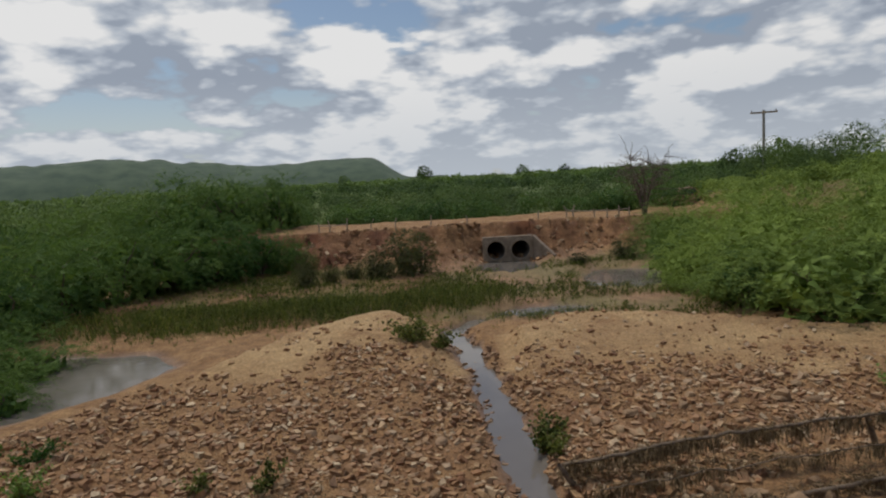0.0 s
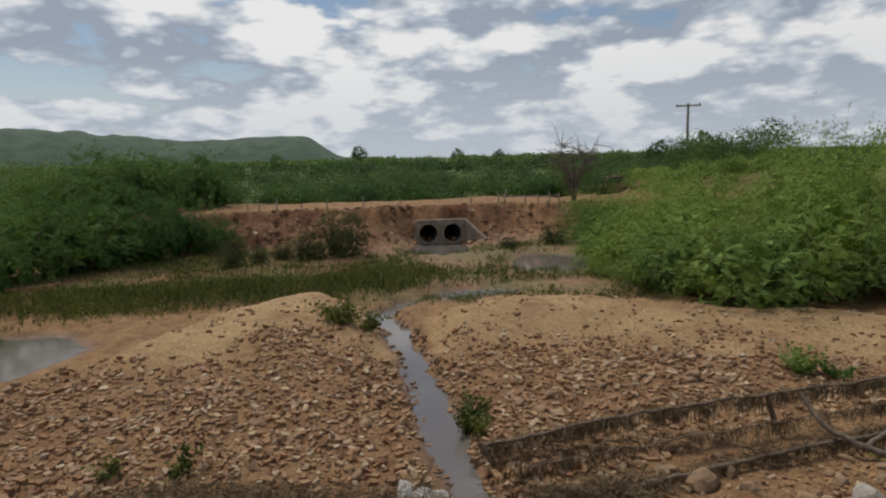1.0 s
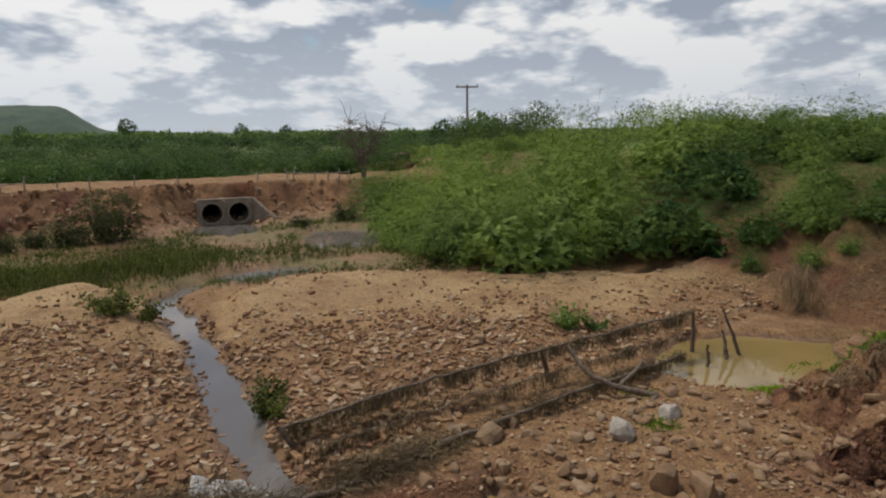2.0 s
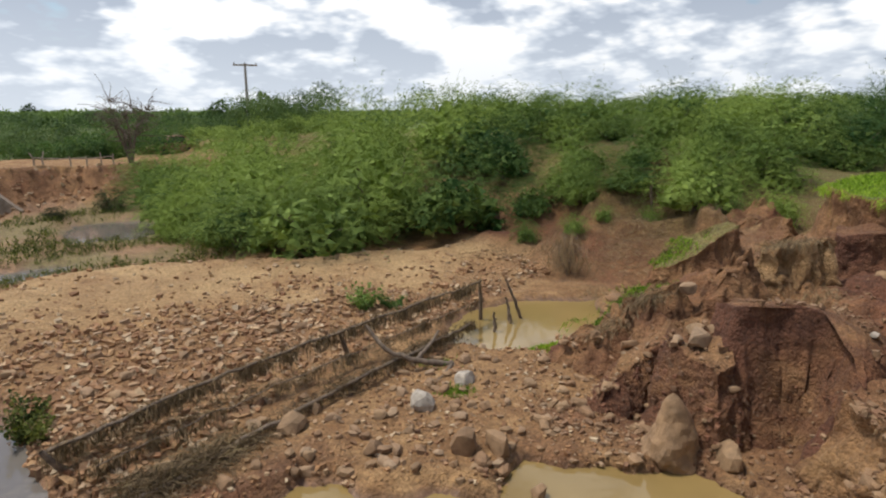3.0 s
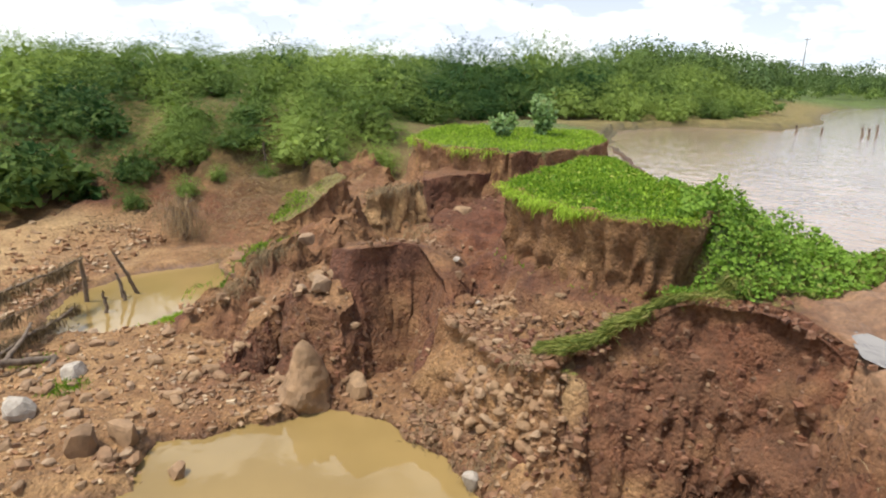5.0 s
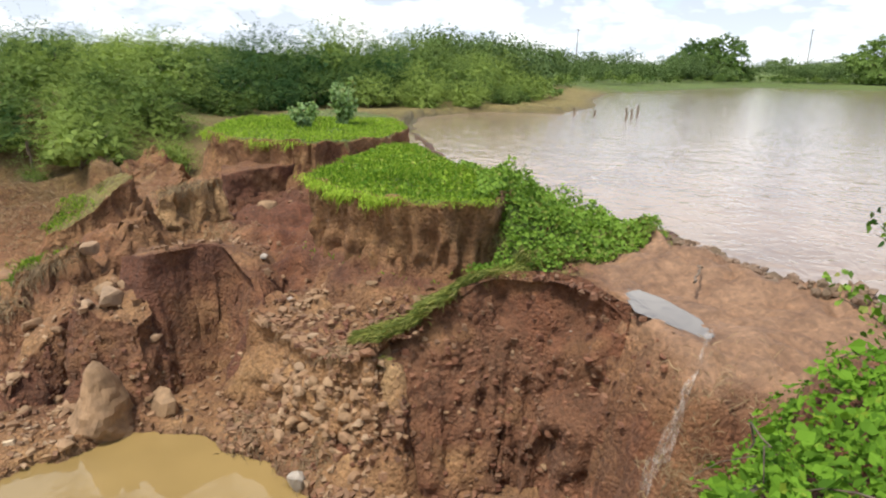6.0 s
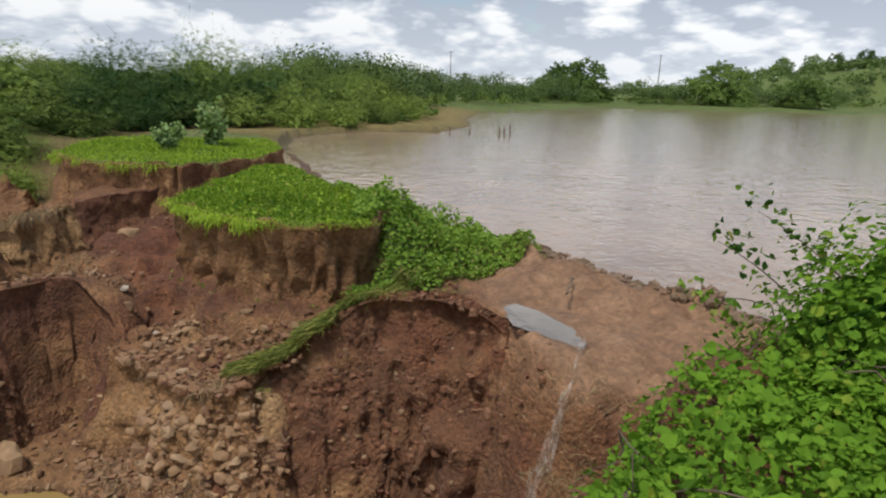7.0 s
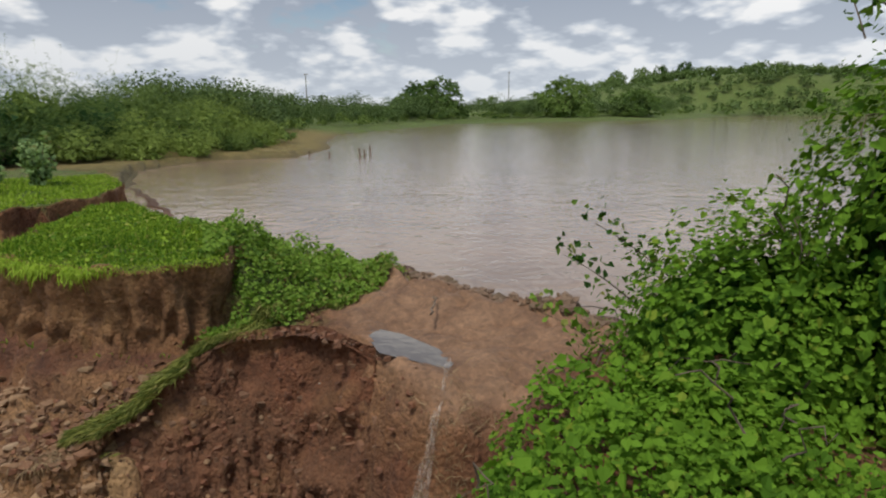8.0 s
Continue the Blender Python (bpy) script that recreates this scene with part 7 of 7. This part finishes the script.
# ---- fallen fence hung with flood debris, stakes, falling water ----
def fallen_fence():
    gf = np.random.default_rng(91)
    f = thing("fallen_fence", (5.5, 8.3, 0.3), "wire fence pushed over by the flood and hung with dead plants", "fence")
    b = np.array([5.5, 8.3, 0.3])

    def line(pts, n=40, sag=0.03):
        pts = np.array(pts, float)
        s, t = np.linspace(0, 1, len(pts)), np.linspace(0, 1, n)
        q = np.stack([np.interp(t, s, pts[:, i]) for i in range(3)], -1)
        q[:, 2] += sag * np.sin(t * 40) * 0.5 + gf.normal(0, 0.012, n)
        q[:, 1] += gf.normal(0, 0.012, n)
        return q
    strands = [(line([(1.2, 8.6, 0.5), (3.0, 8.75, 0.72), (5.0, 8.85, 0.86), (7.4, 9.1, 0.92), (9.85, 9.45, 0.92)]), 0.026, 0.24, 3600),
               (line([(1.6, 8.0, 0.42), (4.0, 8.3, 0.55), (6.5, 8.65, 0.62), (9.4, 9.15, 0.62)]), 0.010, 0.2, 1500),
               (line([(0.9, 7.0, 0.28), (2.0, 7.15, 0.30), (3.6, 7.65, 0.32), (5.5, 8.1, 0.34), (7.2, 8.4, 0.36), (8.8, 8.75, 0.36)]), 0.034, 0.16, 3000)]
    for q, rad, hang, n in strands:
        v, fc = tube(q - b, [rad * 1.15, rad, rad * 0.8], 7)
        w = part("rail", np_mesh("rail", v, fc, DEADWOOD, True), None, f)
        # stems caught on the strand, hanging in bunches
        k = gf.integers(0, len(q), n // 40)
        base = np.repeat(q[k], 40, 0) + gf.normal(0, 0.09, (len(k) * 40, 3)) * [1, 0.5, 0.4]
        A = np.stack([gf.normal(0, 0.22, len(base)), gf.normal(0, 0.22, len(base)), np.full(len(base), -1.0)], -1)
        v, fc = blades(base - b, A, hang * gf.uniform(0.4, 1.3, len(base)), 0.014, gf)
        tagged(part("debris", np_mesh("debris", v, fc, STRAW), None, w), kind="stuff")
        m = n // 3
        k = gf.integers(0, len(q), m)
        base = q[k] + gf.normal(0, 0.03, (m, 3))
        v, fc = blades(base - b, gf.normal(size=(m, 3)), gf.uniform(0.06, 0.22, m), 0.012, gf)
        tagged(part("debris", np_mesh("debris", v, fc, STRAW), None, w), kind="stuff")
    for px, py, pz, lean in ((9.9, 9.5, 0.86, 0.12), (5.9, 8.95, 0.84, 0.25), (1.3, 8.55, 0.5, 0.3)):
        gz = float(height(px, py)[0]) - 0.2
        v, fc = tube(np.array([(px + lean, py + lean, gz), (px, py, pz * 0.6), (px - lean * 0.5, py, pz + 0.06)]) - b, [0.05, 0.045, 0.035], 7)
        part("post", np_mesh("post", v, fc, DEADWOOD, True), None, f)


fallen_fence()
# flood-flattened brush caught along the foot of the fence
gb = np.random.default_rng(95)
for route, n, wide_, tall_ in (([(0.9, 7.1), (2.4, 7.35), (4.0, 7.85), (6.0, 8.3), (8.6, 8.8)], 3200, 0.11, 0.24), ([(1.3, 8.5), (3.4, 8.7), (6.0, 8.85), (9.6, 9.3)], 1500, 0.12, 0.28)):
    x, y = strand(route, n, wide_, gb)
    clump = np.clip(0.5 + 0.8 * fbm(x, y, 0.6, 3, 141), 0.1, 1)
    P = np.stack([x, y, height(x, y) + 0.01 + gb.uniform(0, 0.25, n) * clump], -1)
    v, f = blades(P, gb.normal(size=(n, 3)) * [1.2, 0.6, 0.5] + [0.5, 0.1, 0.45], tall_ * clump * gb.uniform(0.4, 1.3, n), 0.012, gb, 0.25)
    tagged(new("flood_brush", np_mesh("flood_brush", v, f, STRAW)), "dry brush washed against the fallen fence", "brush", kind="stuff")


def branch(name, lines, label, category="branch", group="", mat=None):
    p0 = np.array(lines[0][0][0], float)
    t = thing(name, tuple(p0), label, category, group)
    for pts, rad in lines:
        pts = np.array(pts, float)
        s, u = np.linspace(0, 1, len(pts)), np.linspace(0, 1, 14)
        q = np.stack([np.interp(u, s, pts[:, i]) for i in range(3)], -1) + rng.normal(0, 0.012, (14, 3))
        v, fc = tube(q - p0, rad, 8)
        part("limb", np_mesh("limb", v, fc, mat or DEADWOOD, True), None, t)
    return t


branch("forked_branch", [([(7.35, 7.75, 0.2), (6.85, 7.95, 0.32), (6.35, 8.35, 0.55), (6.2, 8.75, 0.95)], [0.065, 0.05, 0.03]), ([(6.75, 8.0, 0.36), (7.4, 8.35, 0.45), (7.8, 8.6, 0.5)], [0.04, 0.02]),
                        ([(7.35, 7.75, 0.2), (7.0, 7.55, 0.2), (6.7, 7.45, 0.16)], [0.045, 0.015])], "dead forked branch lying across the fallen fence")
for (x0, y0), (x1, y1), top in (((10.75, 8.95), (10.35, 9.2), 0.95), ((10.4, 9.05), (10.3, 9.1), 0.55), ((9.6, 8.75), (9.55, 8.8), 0.45), ((10.25, 8.9), (10.2, 8.95), 0.3)):
    branch("stake", [([(x0, y0, -0.3), ((x0 + x1) / 2, (y0 + y1) / 2, top * 0.5), (x1, y1, top)], [0.04, 0.035, 0.02])], "dark broken stake standing in the pool", "stake", "stakes in the pool")
branch("old_post", [([(18.3, 10.1, float(height(18.3, 10.1)[0]) - 0.2), (18.2, 10.1, 1.9), (18.1, 10.1, 2.35)], [0.05, 0.04])], "lone weathered post on the eroded slope", "post")
for px, py, h in ((35.2, -12.6, 0.35), (34.9, -12.2, 0.45), (36.5, -13.4, 0.5), (36.2, -8.6, 0.25), (36.0, -9.6, 0.3), (35.4, -10.6, 0.25)):
    branch("stump", [([(px, py, 1.9), (px + 0.1, py, 2.2 + h * 0.5), (px - 0.05, py + 0.05, 2.2 + h)], [0.07, 0.05, 0.02]), ([(px + 0.08, py, 2.2 + h * 0.4), (px + 0.35, py, 2.2 + h * 0.8)], [0.04, 0.015])], "drowned branch standing out of the lake", "stump", "drowned branches")
# flattened dry stems along the foot of the dam
gl = np.random.default_rng(93)
x, y = strand([(-4.2, 8.3), (-2.0, 8.0), (0.4, 7.6), (2.0, 7.25), (3.4, 7.6)], 9000, 0.2, gl)
P = np.stack([x, y, height(x, y) + gl.uniform(0.0, 0.12, len(x))], -1)
v, f = blades(P, gl.normal(size=(len(x), 3)) * [1, 1, 0.6] + [0, 0, 0.35], gl.uniform(0.08, 0.36, len(x)), 0.011, gl, 0.2)
tagged(new("flood_wrack", np_mesh("flood_wrack", v, f, STRAW)), "dry stems and weeds left in a line by the flood", "wrack", kind="stuff")
# sticks on the sill and a lumpy lip of clods at the water's edge
branch("stick", [([(6.55, -3.35, 2.36), (6.9, -3.6, 2.42), (7.0, -3.62, 2.4)], [0.014, 0.006])], "short dead stick on the wet mud", "stick")
x, y = strand([(5.0, -5.2), (5.9, -4.95), (6.9, -4.5), (7.9, -4.4), (8.8, -4.0)], 420, 0.13, gl)
pebble_mass("mud_lumps", x, y, 0.02 + 0.07 * gl.uniform(0, 1, len(x)) ** 2, mat_stone("mud_lump", [(0.17, 0.11, 0.07), (0.23, 0.155, 0.10), (0.14, 0.10, 0.06)], 14), "lumps of wet mud and roots along the lip of the sill", gl)


def falling_water():
    m = Nodes("white_water")
    mp = m.node("Mapping")
    mp.inputs["Scale"].default_value = (9, 9, 1.2)
    m.put(mp.inputs[0], m.where())
    n = m.noise(3.0, 5, 0.65, mp.outputs[0])
    mat = m.done((0.50, 0.42, 0.35), 0.25, m.bump(n, 0.8, 0.02))
    m.put(m.bsdf.inputs["Alpha"], m.ramp(n, (0.40, 0.0), (0.70, 0.7)))
    u = np.linspace(0, 1, 40)
    line = np.array([(5.35, -2.98), (5.12, -2.9), (4.95, -2.72), (4.78, -2.5), (4.6, -2.25), (4.45, -2.0), (4.3, -1.75)])
    s = np.linspace(0, 1, len(line))
    cx, cy = np.interp(u, s, line[:, 0]) + 0.05 * np.sin(u * 11), np.interp(u, s, line[:, 1])
    w = np.linspace(-1, 1, 9)
    half = np.interp(u, [0, 0.3, 1], [0.10, 0.17, 0.36])
    x = cx[:, None] + w[None] * half[:, None] * 0.7
    y = cy[:, None] - w[None] * half[:, None] * 0.7
    z = height(x.ravel(), y.ravel()).reshape(x.shape) + 0.055
    nn, mm = x.shape
    i, j = np.meshgrid(np.arange(nn - 1), np.arange(mm - 1), indexing="ij")
    f = np.stack([i * mm + j, (i + 1) * mm + j, (i + 1) * mm + j + 1, i * mm + j + 1], -1).reshape(-1, 4)
    tagged(new("water_fall", np_mesh("water_fall", np.stack([x, y, z], -1).reshape(-1, 3), f, mat, True)), "thin streak of water spilling over the red mound", "water", kind="structure")


falling_water()
sheet("water_puddle", PUDDLE, 2.245, STREAM, "shallow puddle on the wet sill", 0.06)


def grey_sheet():
    """A crumpled sheet of pale plastic lying where the rill ends."""
    u, w = np.meshgrid(np.linspace(-0.5, 0.5, 40), np.linspace(-0.5, 0.5, 26), indexing="ij")
    ang = radians(-8)
    du, dw = u * 0.95, w * 0.5 * (1 + 0.25 * np.sin(u * 7))
    x, y = 0.4 + du * math.cos(ang) - dw * math.sin(ang), 7.85 + du * math.sin(ang) + dw * math.cos(ang)
    z = height(x.ravel(), y.ravel()).reshape(x.shape) + 0.04 + 0.05 * np.abs(fbm(x, y, 0.3, 3, 901)) + 0.03 * np.cos(w * 5)
    n, m = x.shape
    i, j = np.meshgrid(np.arange(n - 1), np.arange(m - 1), indexing="ij")
    f = np.stack([i * m + j, (i + 1) * m + j, (i + 1) * m + j + 1, i * m + j + 1], -1).reshape(-1, 4)
    mat = mat_plain("pale_plastic", (0.30, 0.28, 0.25), (0.50, 0.48, 0.44), 7, 0.5, 0.3)
    ob = new("plastic_sheet", np_mesh("plastic_sheet", np.stack([x, y, z], -1).reshape(-1, 3), f, mat, True))
    ob.modifiers.new("thickness", "SOLIDIFY").thickness = 0.006
    tagged(ob, "crumpled pale plastic sheet lying where the rill ends", "sheet")


grey_sheet()
